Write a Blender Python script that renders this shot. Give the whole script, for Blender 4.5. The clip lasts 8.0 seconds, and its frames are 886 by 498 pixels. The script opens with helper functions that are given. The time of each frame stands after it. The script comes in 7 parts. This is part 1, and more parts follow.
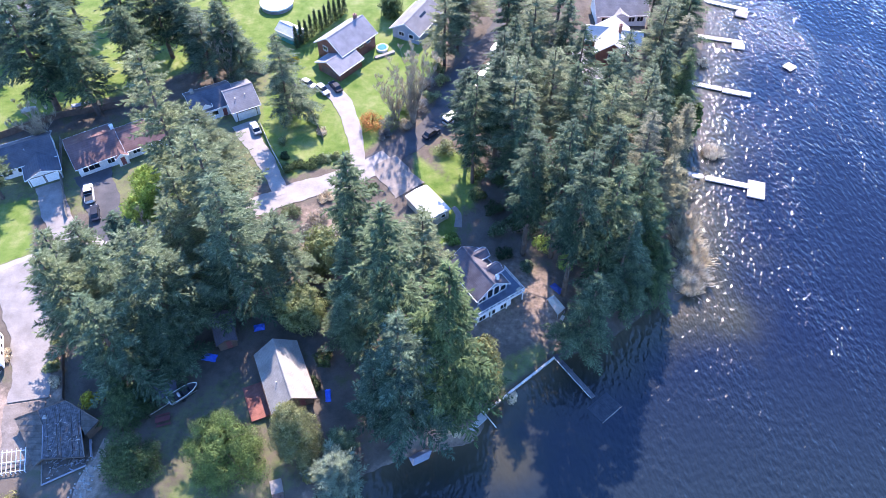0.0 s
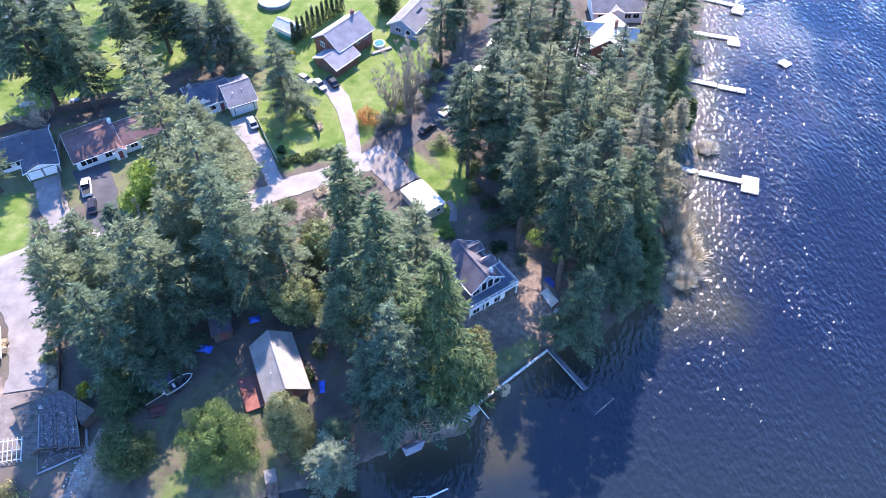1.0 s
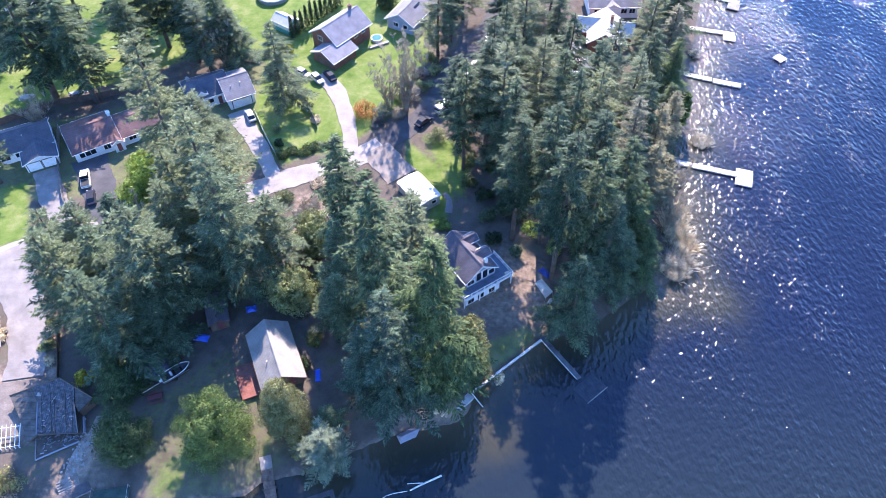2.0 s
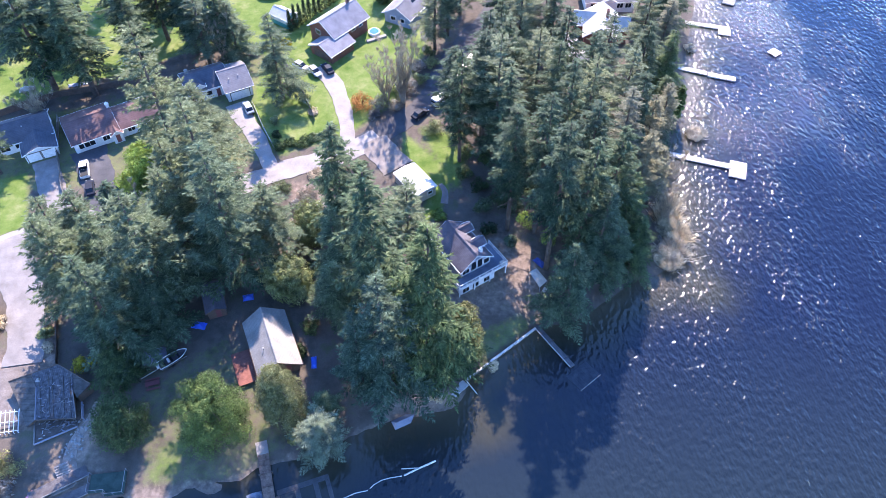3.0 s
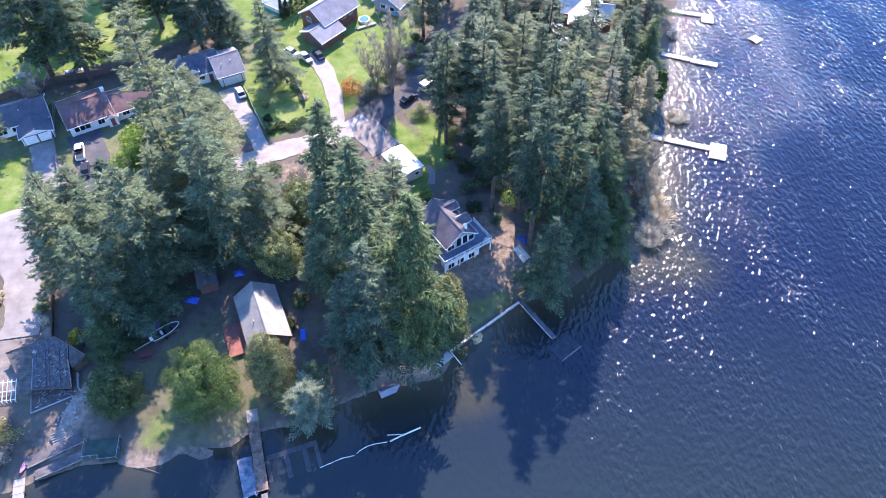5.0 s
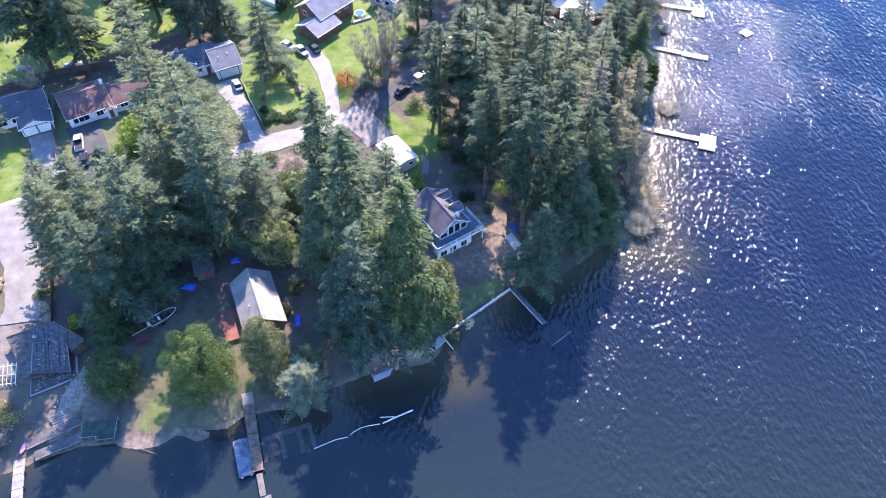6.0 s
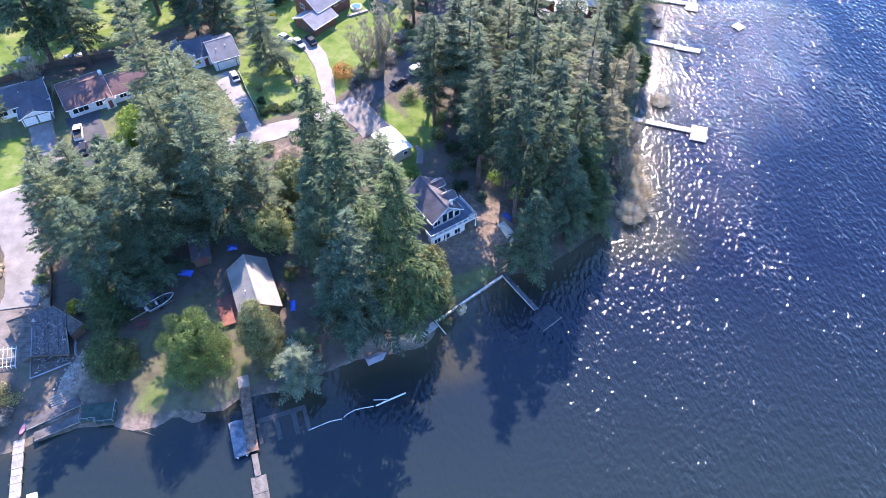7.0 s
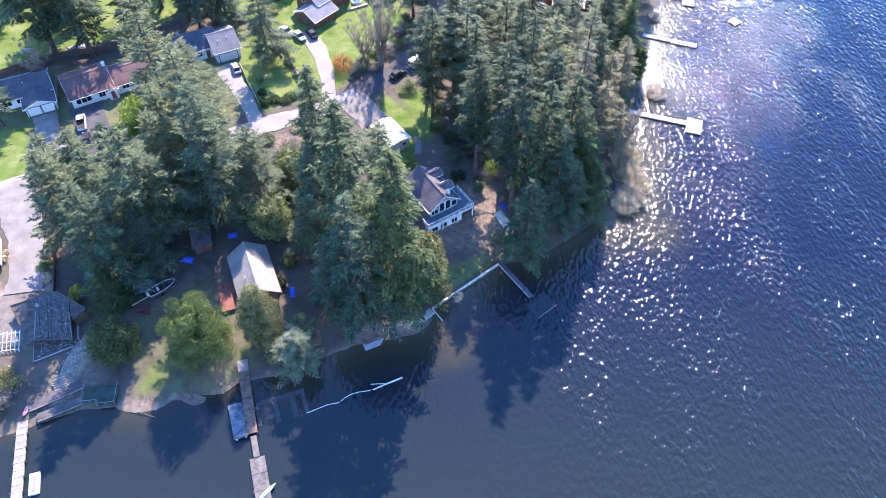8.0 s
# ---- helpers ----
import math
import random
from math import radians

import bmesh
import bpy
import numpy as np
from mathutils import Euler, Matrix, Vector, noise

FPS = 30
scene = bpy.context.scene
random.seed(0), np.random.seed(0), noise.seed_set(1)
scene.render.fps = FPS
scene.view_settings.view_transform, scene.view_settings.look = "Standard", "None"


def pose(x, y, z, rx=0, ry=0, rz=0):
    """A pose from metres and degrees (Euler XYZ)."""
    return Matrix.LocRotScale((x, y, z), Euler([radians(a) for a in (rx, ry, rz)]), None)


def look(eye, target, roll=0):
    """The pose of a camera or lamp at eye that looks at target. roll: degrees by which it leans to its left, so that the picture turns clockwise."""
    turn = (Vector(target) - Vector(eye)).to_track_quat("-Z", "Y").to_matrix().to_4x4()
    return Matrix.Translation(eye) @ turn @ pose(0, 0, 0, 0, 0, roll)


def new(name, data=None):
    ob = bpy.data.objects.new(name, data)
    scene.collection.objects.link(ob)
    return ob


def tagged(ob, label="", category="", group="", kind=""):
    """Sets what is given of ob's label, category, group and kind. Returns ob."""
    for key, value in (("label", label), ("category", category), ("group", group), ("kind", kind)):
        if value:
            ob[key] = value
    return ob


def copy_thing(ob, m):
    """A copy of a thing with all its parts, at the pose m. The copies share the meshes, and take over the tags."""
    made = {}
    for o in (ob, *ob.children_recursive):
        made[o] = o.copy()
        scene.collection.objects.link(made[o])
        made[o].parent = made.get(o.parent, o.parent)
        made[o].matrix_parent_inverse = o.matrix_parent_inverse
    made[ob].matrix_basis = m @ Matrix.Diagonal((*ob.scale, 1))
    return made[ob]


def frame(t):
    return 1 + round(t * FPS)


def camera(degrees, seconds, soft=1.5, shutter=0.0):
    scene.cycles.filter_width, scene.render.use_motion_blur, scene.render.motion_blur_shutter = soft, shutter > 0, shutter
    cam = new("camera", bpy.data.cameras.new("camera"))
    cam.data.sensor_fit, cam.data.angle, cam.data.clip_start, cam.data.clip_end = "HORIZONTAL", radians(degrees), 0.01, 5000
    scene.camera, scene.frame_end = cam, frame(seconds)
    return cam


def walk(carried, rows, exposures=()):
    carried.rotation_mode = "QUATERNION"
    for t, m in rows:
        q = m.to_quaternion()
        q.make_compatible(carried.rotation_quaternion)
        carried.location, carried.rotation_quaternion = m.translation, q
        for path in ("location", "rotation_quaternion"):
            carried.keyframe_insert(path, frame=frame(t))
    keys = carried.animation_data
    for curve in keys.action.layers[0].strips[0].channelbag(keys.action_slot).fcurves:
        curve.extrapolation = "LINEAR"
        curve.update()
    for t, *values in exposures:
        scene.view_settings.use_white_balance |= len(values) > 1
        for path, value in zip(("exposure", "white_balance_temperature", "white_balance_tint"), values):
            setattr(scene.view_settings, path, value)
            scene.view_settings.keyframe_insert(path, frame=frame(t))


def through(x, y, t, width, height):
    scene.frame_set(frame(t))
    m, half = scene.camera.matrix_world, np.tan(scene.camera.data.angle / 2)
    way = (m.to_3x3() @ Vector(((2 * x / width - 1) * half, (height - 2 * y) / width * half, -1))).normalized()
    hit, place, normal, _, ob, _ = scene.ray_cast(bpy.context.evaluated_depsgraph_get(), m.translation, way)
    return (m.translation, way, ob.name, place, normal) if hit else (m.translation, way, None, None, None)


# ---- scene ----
cam = camera(62.0, 8.0, soft=0.75)
PATH = [
    (0, (-0.257, -0.137, 115.709), (-0.285, 1.124, 114.157), -0.2),
    (0.5, (0.42, -0.926, 115.611), (0.389, 0.335, 114.059), -0.2),
    (1, (1.109, -1.737, 115.509), (1.077, -0.475, 113.958), -0.2),
    (1.5, (1.668, -2.742, 115.434), (1.635, -1.48, 113.883), -0.2),
    (3, (3.207, -6.177, 115.009), (3.172, -4.914, 113.458), -0.1),
    (3.5, (3.707, -7.555, 114.93), (3.677, -6.292, 113.38), -0.1),
    (4, (4.265, -9.091, 114.986), (4.238, -7.827, 113.437), -0.1),
    (5.5, (6.386, -13.888, 115.291), (6.356, -12.623, 113.742), -0.0),
    (6, (7.08, -15.632, 115.541), (7.052, -14.367, 113.992), 0.0),
    (6.5, (7.82, -17.303, 115.626), (7.793, -16.038, 114.077), 0.1),
    (7, (8.436, -18.959, 115.659), (8.408, -17.694, 114.111), 0.1),
    (7.5, (8.999, -20.481, 115.74), (8.966, -19.216, 114.192), 0.1),
    (8, (9.394, -22.06, 115.927), (9.362, -20.795, 114.378), 0.2),
]
walk(cam, [(t, look(eye, target, roll)) for t, eye, target, roll in PATH], [(0.0, 1.55, 6560, 27), (8.0, 1.54, 6840, 27)])

# ---- world, sun ----
SUN_ELEV, SUN_AZ = 39.0, 4.0
world = bpy.data.worlds.new("sky")
scene.world = world
world.use_nodes = True
wn = world.node_tree
sky = wn.nodes.new("ShaderNodeTexSky")
sky.sky_type = "NISHITA"
sky.sun_disc = False
sky.sun_elevation, sky.sun_rotation = radians(SUN_ELEV), radians(SUN_AZ)
sky.air_density, sky.dust_density, sky.ozone_density = 1.0, 0.0, 9.0
deep = wn.nodes.new("ShaderNodeHueSaturation")
deep.inputs["Saturation"].default_value = 1.08
wn.links.new(sky.outputs[0], deep.inputs["Color"])
wn.links.new(deep.outputs[0], wn.nodes["Background"].inputs[0])
wn.nodes["Background"].inputs[1].default_value = 0.28

sun_data = bpy.data.lights.new("sun", "SUN")
sun_data.energy, sun_data.angle, sun_data.color = 5.0, radians(0.53), (1.0, 0.945, 0.84)
sun = new("sun", sun_data)
ce = math.cos(radians(SUN_ELEV))
sun_dir = Vector((math.sin(radians(SUN_AZ)) * ce, math.cos(radians(SUN_AZ)) * ce, math.sin(radians(SUN_ELEV))))
sun.matrix_world = look(sun_dir * 300, (0, 0, 0))


# ---- materials ----
def nodes_of(name):
    m = bpy.data.materials.new(name)
    m.use_nodes = True
    nt = m.node_tree
    return m, nt, nt.nodes["Principled BSDF"]


def noise_node(nt, scale, detail=4.0, rough=0.6, coords="Position", stretch=None):
    tex = nt.nodes.new("ShaderNodeTexNoise")
    tex.inputs["Scale"].default_value, tex.inputs["Detail"].default_value = scale, detail
    tex.inputs["Roughness"].default_value = rough
    if coords == "Position":
        out = nt.nodes.new("ShaderNodeNewGeometry").outputs["Position"]
    else:
        out = nt.nodes.new("ShaderNodeTexCoord").outputs["Object"]
    if stretch:
        mp = nt.nodes.new("ShaderNodeMapping")
        mp.inputs["Scale"].default_value = stretch[:3]
        mp.inputs["Rotation"].default_value = (0, 0, radians(stretch[3]) if len(stretch) > 3 else 0)
        nt.links.new(out, mp.inputs[0])
        out = mp.outputs[0]
    nt.links.new(out, tex.inputs["Vector"])
    return tex


def ramp(nt, src, stops):
    r = nt.nodes.new("ShaderNodeValToRGB")
    el = r.color_ramp.elements
    while len(el) < len(stops):
        el.new(0.5)
    for e, (p, c) in zip(el, stops):
        e.position, e.color = p, (*c, 1)
    nt.links.new(src, r.inputs[0])
    return r


def mix(nt, a, b, fac, mode="MIX"):
    n = nt.nodes.new("ShaderNodeMix")
    n.data_type, n.blend_type = "RGBA", mode
    for sock, val in ((n.inputs[0], fac), (n.inputs[6], a), (n.inputs[7], b)):
        if isinstance(val, (int, float)):
            sock.default_value = val
        elif isinstance(val, tuple):
            sock.default_value = (*val, 1)
        else:
            nt.links.new(val, sock)
    return n.outputs[2]


def surface(name, a, b, scale=0.6, fine=9.0, rough=0.8, metal=0.0, bump=0.15, spec=0.4, rand=0.0, coords="Position", lines=None):
    """Two tones over two scales of noise, with a fine relief. lines: (scale, axis, depth) of courses across the surface."""
    m, nt, p = nodes_of(name)
    big = noise_node(nt, scale, 5, 0.6, coords)
    small = noise_node(nt, fine, 4, 0.7, coords)
    col = ramp(nt, big.outputs["Fac"], [(0.3, a), (0.7, b)]).outputs[0]
    grain = ramp(nt, small.outputs["Fac"], [(0.25, (0.72, 0.72, 0.72)), (0.75, (1.2, 1.2, 1.2))]).outputs[0]
    col = mix(nt, col, grain, 0.8, "MULTIPLY")
    height = small.outputs["Fac"]
    if lines:
        wave = nt.nodes.new("ShaderNodeTexWave")
        wave.wave_type, wave.bands_direction, wave.wave_profile = "BANDS", lines[1], "SAW"
        wave.inputs["Scale"].default_value = lines[0]
        wave.inputs["Distortion"].default_value = 0.4
        nt.links.new(nt.nodes.new("ShaderNodeTexCoord").outputs["Object"], wave.inputs["Vector"])
        dark = ramp(nt, wave.outputs["Fac"], [(0.0, (1 - lines[2],) * 3), (0.25, (1.0, 1.0, 1.0))]).outputs[0]
        col = mix(nt, col, dark, 1.0, "MULTIPLY")
        height = wave.outputs["Fac"]
    if rand:
        info = nt.nodes.new("ShaderNodeObjectInfo")
        tone = ramp(nt, info.outputs["Random"], [(0, (1 - rand,) * 3), (1, (1 + rand,) * 3)]).outputs[0]
        col = mix(nt, col, tone, 1.0, "MULTIPLY")
    nt.links.new(col, p.inputs["Base Color"])
    p.inputs["Roughness"].default_value, p.inputs["Metallic"].default_value = rough, metal
    p.inputs["Specular IOR Level"].default_value = spec
    if bump:
        bn = nt.nodes.new("ShaderNodeBump")
        bn.inputs["Strength"].default_value, bn.inputs["Distance"].default_value = bump, 0.05
        nt.links.new(height, bn.inputs["Height"])
        nt.links.new(bn.outputs[0], p.inputs["Normal"])
    return m


def foliage(name, dark, mid, light, through=0.2, centre=0.55):
    """Needles and leaves: each spray its own tone, each plant its own hue."""
    m, nt, p = nodes_of(name)
    dark, light = [tuple(1.05 * (a * k + b * (1 - k)) for a, b in zip(c, mid)) for c, k in ((dark, 0.55), (light, 0.6))]
    geo = nt.nodes.new("ShaderNodeNewGeometry")
    info = nt.nodes.new("ShaderNodeObjectInfo")
    col = ramp(nt, geo.outputs["Random Per Island"], [(0.0, dark), (centre, mid), (1.0, light)]).outputs[0]
    tone = ramp(nt, info.outputs["Random"], [(0, (0.78, 0.86, 1.02)), (0.5, (0.99, 1.0, 1.02)), (1, (1.14, 1.1, 1.04))]).outputs[0]
    col = mix(nt, col, tone, 1.0, "MULTIPLY")
    patch = noise_node(nt, 0.6, 3, 0.6)
    col = mix(nt, col, ramp(nt, patch.outputs["Fac"], [(0.35, (0.5, 0.53, 0.56)), (0.64, (1.42, 1.4, 1.3))]).outputs[0], 1.0, "MULTIPLY")
    nt.links.new(col, p.inputs["Base Color"])
    p.inputs["Roughness"].default_value, p.inputs["Specular IOR Level"].default_value = 0.6, 0.1
    tr = nt.nodes.new("ShaderNodeBsdfTranslucent")
    nt.links.new(col, tr.inputs[0])
    ms = nt.nodes.new("ShaderNodeMixShader")
    ms.inputs[0].default_value = through
    nt.links.new(p.outputs[0], ms.inputs[1])
    nt.links.new(tr.outputs[0], ms.inputs[2])
    nt.links.new(ms.outputs[0], nt.nodes["Material Output"].inputs[0])
    return m


def plain(name, c, rough=0.5, metal=0.0, spec=0.5):
    return surface(name, tuple(v * 0.88 for v in c), tuple(min(1, v * 1.1) for v in c), 1.3, 14, rough, metal, 0.04, spec)


FIR = foliage("fir_needles", (0.042, 0.062, 0.027), (0.115, 0.145, 0.07), (0.25, 0.285, 0.165), 0.18)
DARKFIR = foliage("dark_fir_needles", (0.022, 0.042, 0.022), (0.062, 0.098, 0.05), (0.17, 0.215, 0.12), 0.22, 0.62)
CEDAR = foliage("cedar_sprays", (0.028, 0.05, 0.018), (0.078, 0.116, 0.044), (0.19, 0.235, 0.105), 0.22)
LIME = foliage("lime_green_cedar_sprays", (0.042, 0.07, 0.021), (0.094, 0.138, 0.042), (0.18, 0.225, 0.078), 0.1)
PALEFIR = foliage("pale_grey_green_needles", (0.115, 0.135, 0.078), (0.23, 0.265, 0.155), (0.38, 0.42, 0.27), 0.22)
GOLD = foliage("golden_cedar_sprays", (0.12, 0.115, 0.042), (0.25, 0.235, 0.09), (0.38, 0.35, 0.16), 0.3)
BLUEFIR = foliage("blue_green_needles", (0.03, 0.053, 0.028), (0.088, 0.126, 0.066), (0.22, 0.27, 0.16), 0.18)
GREYFIR = foliage("thin_greyish_needles", (0.09, 0.09, 0.05), (0.15, 0.145, 0.085), (0.24, 0.23, 0.14), 0.1)
SPRING = foliage("spring_leaves", (0.13, 0.19, 0.035), (0.23, 0.32, 0.07), (0.38, 0.46, 0.15), 0.35)
PALELEAF = foliage("pale_willow_leaves", (0.12, 0.15, 0.06), (0.22, 0.25, 0.11), (0.38, 0.38, 0.2), 0.3)
DRYREED = foliage("dry_reed_blades", (0.34, 0.28, 0.2), (0.56, 0.48, 0.36), (0.78, 0.69, 0.55), 0.45)
RUSTLEAF = foliage("rust_red_leaves", (0.26, 0.09, 0.03), (0.45, 0.18, 0.06), (0.6, 0.3, 0.12), 0.35)
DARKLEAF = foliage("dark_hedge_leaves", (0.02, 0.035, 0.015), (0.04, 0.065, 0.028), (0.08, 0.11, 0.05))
BROWNTWIG = foliage("brown_twigs", (0.17, 0.145, 0.11), (0.29, 0.255, 0.2), (0.42, 0.38, 0.31), 0.4)
YELLOWFLOWER = foliage("yellow_blossom", (0.25, 0.2, 0.02), (0.45, 0.36, 0.03), (0.6, 0.52, 0.1), 0.2)

BARK = surface("fir_bark", (0.07, 0.05, 0.04), (0.15, 0.115, 0.09), 0.9, 9, 0.95, bump=0.5)
PALEBARK = surface("pale_bark", (0.24, 0.2, 0.16), (0.4, 0.34, 0.27), 0.9, 9, 0.9, bump=0.4)
ASPHALT = surface("worn_asphalt", (0.05, 0.048, 0.05), (0.1, 0.094, 0.094), 0.25, 6, 0.9, bump=0.25)
LANE = surface("darker_lane_concrete", (0.17, 0.15, 0.137), (0.285, 0.255, 0.232), 0.3, 5, 0.9, bump=0.2)
CONCRETE = surface("pale_concrete", (0.225, 0.2, 0.182), (0.35, 0.315, 0.285), 0.3, 5, 0.9, bump=0.2)
GRAVEL = surface("pale_gravel", (0.11, 0.09, 0.076), (0.24, 0.2, 0.172), 0.5, 4, 0.95, bump=0.6)
DARKDRIVE = surface("dark_driveway_asphalt", (0.05, 0.05, 0.056), (0.1, 0.096, 0.1), 0.3, 6, 0.9, bump=0.2)
GREYWOOD = surface("weathered_grey_wood", (0.16, 0.145, 0.135), (0.3, 0.275, 0.25), 0.8, 7, 0.85, bump=0.3, lines=(3.0, "Y", 0.35))
PALEWOOD = surface("pale_bleached_decking", (0.4, 0.365, 0.33), (0.56, 0.52, 0.47), 0.7, 7, 0.8, bump=0.3, lines=(1.6, "X", 0.22))
BROWNWOOD = surface("mossy_brown_decking", (0.11, 0.062, 0.045), (0.34, 0.21, 0.15), 1.1, 5, 0.85, bump=0.4, lines=(1.6, "X", 0.35))
REDWOOD = surface("red_stained_decking", (0.17, 0.055, 0.04), (0.3, 0.115, 0.085), 0.8, 6, 0.8, bump=0.3, lines=(1.6, "Y", 0.3))
POSTWOOD = surface("dark_piling_wood", (0.07, 0.055, 0.045), (0.14, 0.11, 0.09), 1.2, 8, 0.9)
LOGWOOD = surface("bleached_log", (0.5, 0.46, 0.42), (0.72, 0.68, 0.62), 1.5, 8, 0.8)
WETWOOD = surface("awash_grey_planks", (0.028, 0.034, 0.044), (0.06, 0.066, 0.076), 1.0, 6, 0.8, spec=0.1)
ROOF_PALE = surface("pale_grey_shingles", (0.24, 0.225, 0.205), (0.37, 0.35, 0.32), 0.5, 7, 0.85, bump=0.3, lines=(1.7, "Z", 0.2))
ROOF_LAVENDER = surface("lavender_grey_shingles", (0.2, 0.19, 0.205), (0.3, 0.285, 0.3), 0.5, 7, 0.85, bump=0.3, lines=(1.7, "Z", 0.2))
GREYDOCK = surface("silvered_dock_planks", (0.21, 0.195, 0.185), (0.36, 0.335, 0.315), 0.8, 6, 0.85, bump=0.3, lines=(1.6, "X", 0.3))
ROOF_WHITE = surface("white_metal_roofing", (0.48, 0.46, 0.43), (0.64, 0.62, 0.59), 0.5, 5, 0.45, bump=0.15, lines=(1.2, "X", 0.12))
ROOF_GREY = surface("grey_shingles", (0.15, 0.145, 0.155), (0.24, 0.23, 0.24), 0.5, 7, 0.85, bump=0.3, lines=(1.7, "Z", 0.25))
ROOF_SLATE = surface("slate_blue_shingles", (0.06, 0.065, 0.08), (0.11, 0.115, 0.135), 0.5, 7, 0.85, bump=0.3, lines=(1.7, "Z", 0.25))
ROOF_MAROON = surface("maroon_shingles", (0.1, 0.05, 0.048), (0.2, 0.115, 0.105), 0.4, 7, 0.85, bump=0.3, lines=(1.7, "Z", 0.25))
# weathered violet-grey, with the tree shade over the lake house darkened into it
ROOF_LILAC = surface("weathered_shade_toned_violet_shingles", (0.085, 0.075, 0.09), (0.165, 0.15, 0.17), 0.5, 7, 0.85, bump=0.3, lines=(1.7, "Z", 0.25))
ROOF_BROWN = surface("mossy_brown_shingles", (0.045, 0.042, 0.038), (0.14, 0.125, 0.11), 0.9, 5, 0.9, bump=0.5, lines=(1.7, "Z", 0.35))
WHITE = surface("white_painted_boards", (0.66, 0.66, 0.66), (0.8, 0.8, 0.79), 0.6, 8, 0.55, bump=0.12, lines=(2.4, "Z", 0.1))
TRIM = plain("white_trim", (0.78, 0.78, 0.77), 0.5)
BLUEWALL = surface("blue_grey_siding", (0.22, 0.27, 0.34), (0.3, 0.35, 0.42), 0.6, 8, 0.6, bump=0.12, lines=(2.4, "Z", 0.12))
REDWALL = surface("red_brown_siding", (0.17, 0.065, 0.045), (0.26, 0.11, 0.08), 0.7, 8, 0.7, bump=0.15, lines=(2.4, "Z", 0.15))
TANWALL = surface("tan_siding", (0.4, 0.34, 0.26), (0.52, 0.45, 0.35), 0.7, 8, 0.7, bump=0.12, lines=(2.4, "Z", 0.12))
BROWNWALL = surface("brown_cabin_boards", (0.11, 0.075, 0.055), (0.19, 0.13, 0.1), 0.7, 8, 0.75, bump=0.2, lines=(2.0, "Z", 0.2))
TEAL = plain("teal_paint", (0.04, 0.3, 0.28), 0.5)
BLUETARP = plain("bright_blue_tarpaulin", (0.02, 0.12, 0.62), 0.35)
GREYTARP = plain("faded_blue_grey_tarpaulin", (0.22, 0.225, 0.26), 0.6)
SAIL = plain("off_white_canvas", (0.5, 0.45, 0.38), 0.7)
REDPAINT = plain("dull_red_paint", (0.2, 0.06, 0.06), 0.5)
PINK = plain("faded_pink_plastic", (0.55, 0.2, 0.25), 0.35)
ALU = plain("scuffed_aluminium", (0.6, 0.61, 0.62), 0.35, 0.7)
STEEL = plain("galvanised_steel", (0.5, 0.5, 0.5), 0.4, 0.8)
RUBBER = plain("black_rubber", (0.02, 0.02, 0.02), 0.8)
CARWHITE = plain("white_car_paint", (0.55, 0.55, 0.54), 0.25)
CARDARK = plain("dark_blue_car_paint", (0.02, 0.025, 0.04), 0.65, 0.0, 0.15)
CARGREY = plain("silver_car_paint", (0.42, 0.43, 0.45), 0.28, 0.4)
CHIMNEY = surface("brick_red_chimney", (0.22, 0.1, 0.08), (0.34, 0.18, 0.14), 1.0, 8, 0.9, bump=0.4)
DARKTERRACE = surface("dark_terrace_boards", (0.07, 0.06, 0.06), (0.15, 0.135, 0.13), 0.8, 6, 0.85, bump=0.3, lines=(2.0, "Y", 0.3))
STONE = surface("grey_stone", (0.22, 0.2, 0.18), (0.42, 0.39, 0.35), 0.8, 5, 0.9, bump=0.5)
PONTOON = surface("blue_grey_dock_cover", (0.04, 0.06, 0.09), (0.22, 0.24, 0.27), 0.9, 3, 0.5, bump=0.3)
POOLBLUE = plain("blue_pool_liner", (0.01, 0.16, 0.5), 0.7, 0.0, 0.2)
COPPERLAMP = plain("clear_lamp_plastic", (0.7, 0.7, 0.68), 0.2)

GLASS, nt, p = nodes_of("dark_window_glass")
p.inputs["Base Color"].default_value = (0.015, 0.018, 0.022, 1)
p.inputs["Roughness"].default_value = 0.05

# lake water: a turbid body under a rippled skin
WATER, nt, p = nodes_of("lake_water")
att = nt.nodes.new("ShaderNodeAttribute")
att.attribute_name = "shallow"
cloud = noise_node(nt, 0.06, 4, 0.6)
dep = nt.nodes.new("ShaderNodeMath")
dep.operation = "MULTIPLY_ADD"
nt.links.new(cloud.outputs["Fac"], dep.inputs[0])
dep.inputs[1].default_value = 0.5
dep.inputs[2].default_value = -0.25
sub = nt.nodes.new("ShaderNodeMath")
sub.operation, sub.use_clamp = "ADD", True
nt.links.new(att.outputs["Fac"], sub.inputs[0])
nt.links.new(dep.outputs[0], sub.inputs[1])
murk = nt.nodes.new("ShaderNodeAttribute")
murk.attribute_name = "murk"
deep_water = mix(nt, (0.0068, 0.0108, 0.0265), (0.0158, 0.0252, 0.0258), murk.outputs["Fac"])
silt = ramp(nt, sub.outputs[0], [(0.4, (0.034, 0.034, 0.024)), (0.95, (0.09, 0.073, 0.046))])
turbid = ramp(nt, sub.outputs[0], [(0.08, (0, 0, 0)), (0.4, (1, 1, 1))])
nt.links.new(mix(nt, deep_water, silt.outputs[0], turbid.outputs[0]), p.inputs["Base Color"])
p.inputs["Roughness"].default_value = 0.08
p.inputs["IOR"].default_value = 1.34
p.inputs["Specular IOR Level"].default_value = 0.5
r1 = noise_node(nt, 0.84, 1.0, 0.4, stretch=(1.45, 0.85, 1.0, -14))
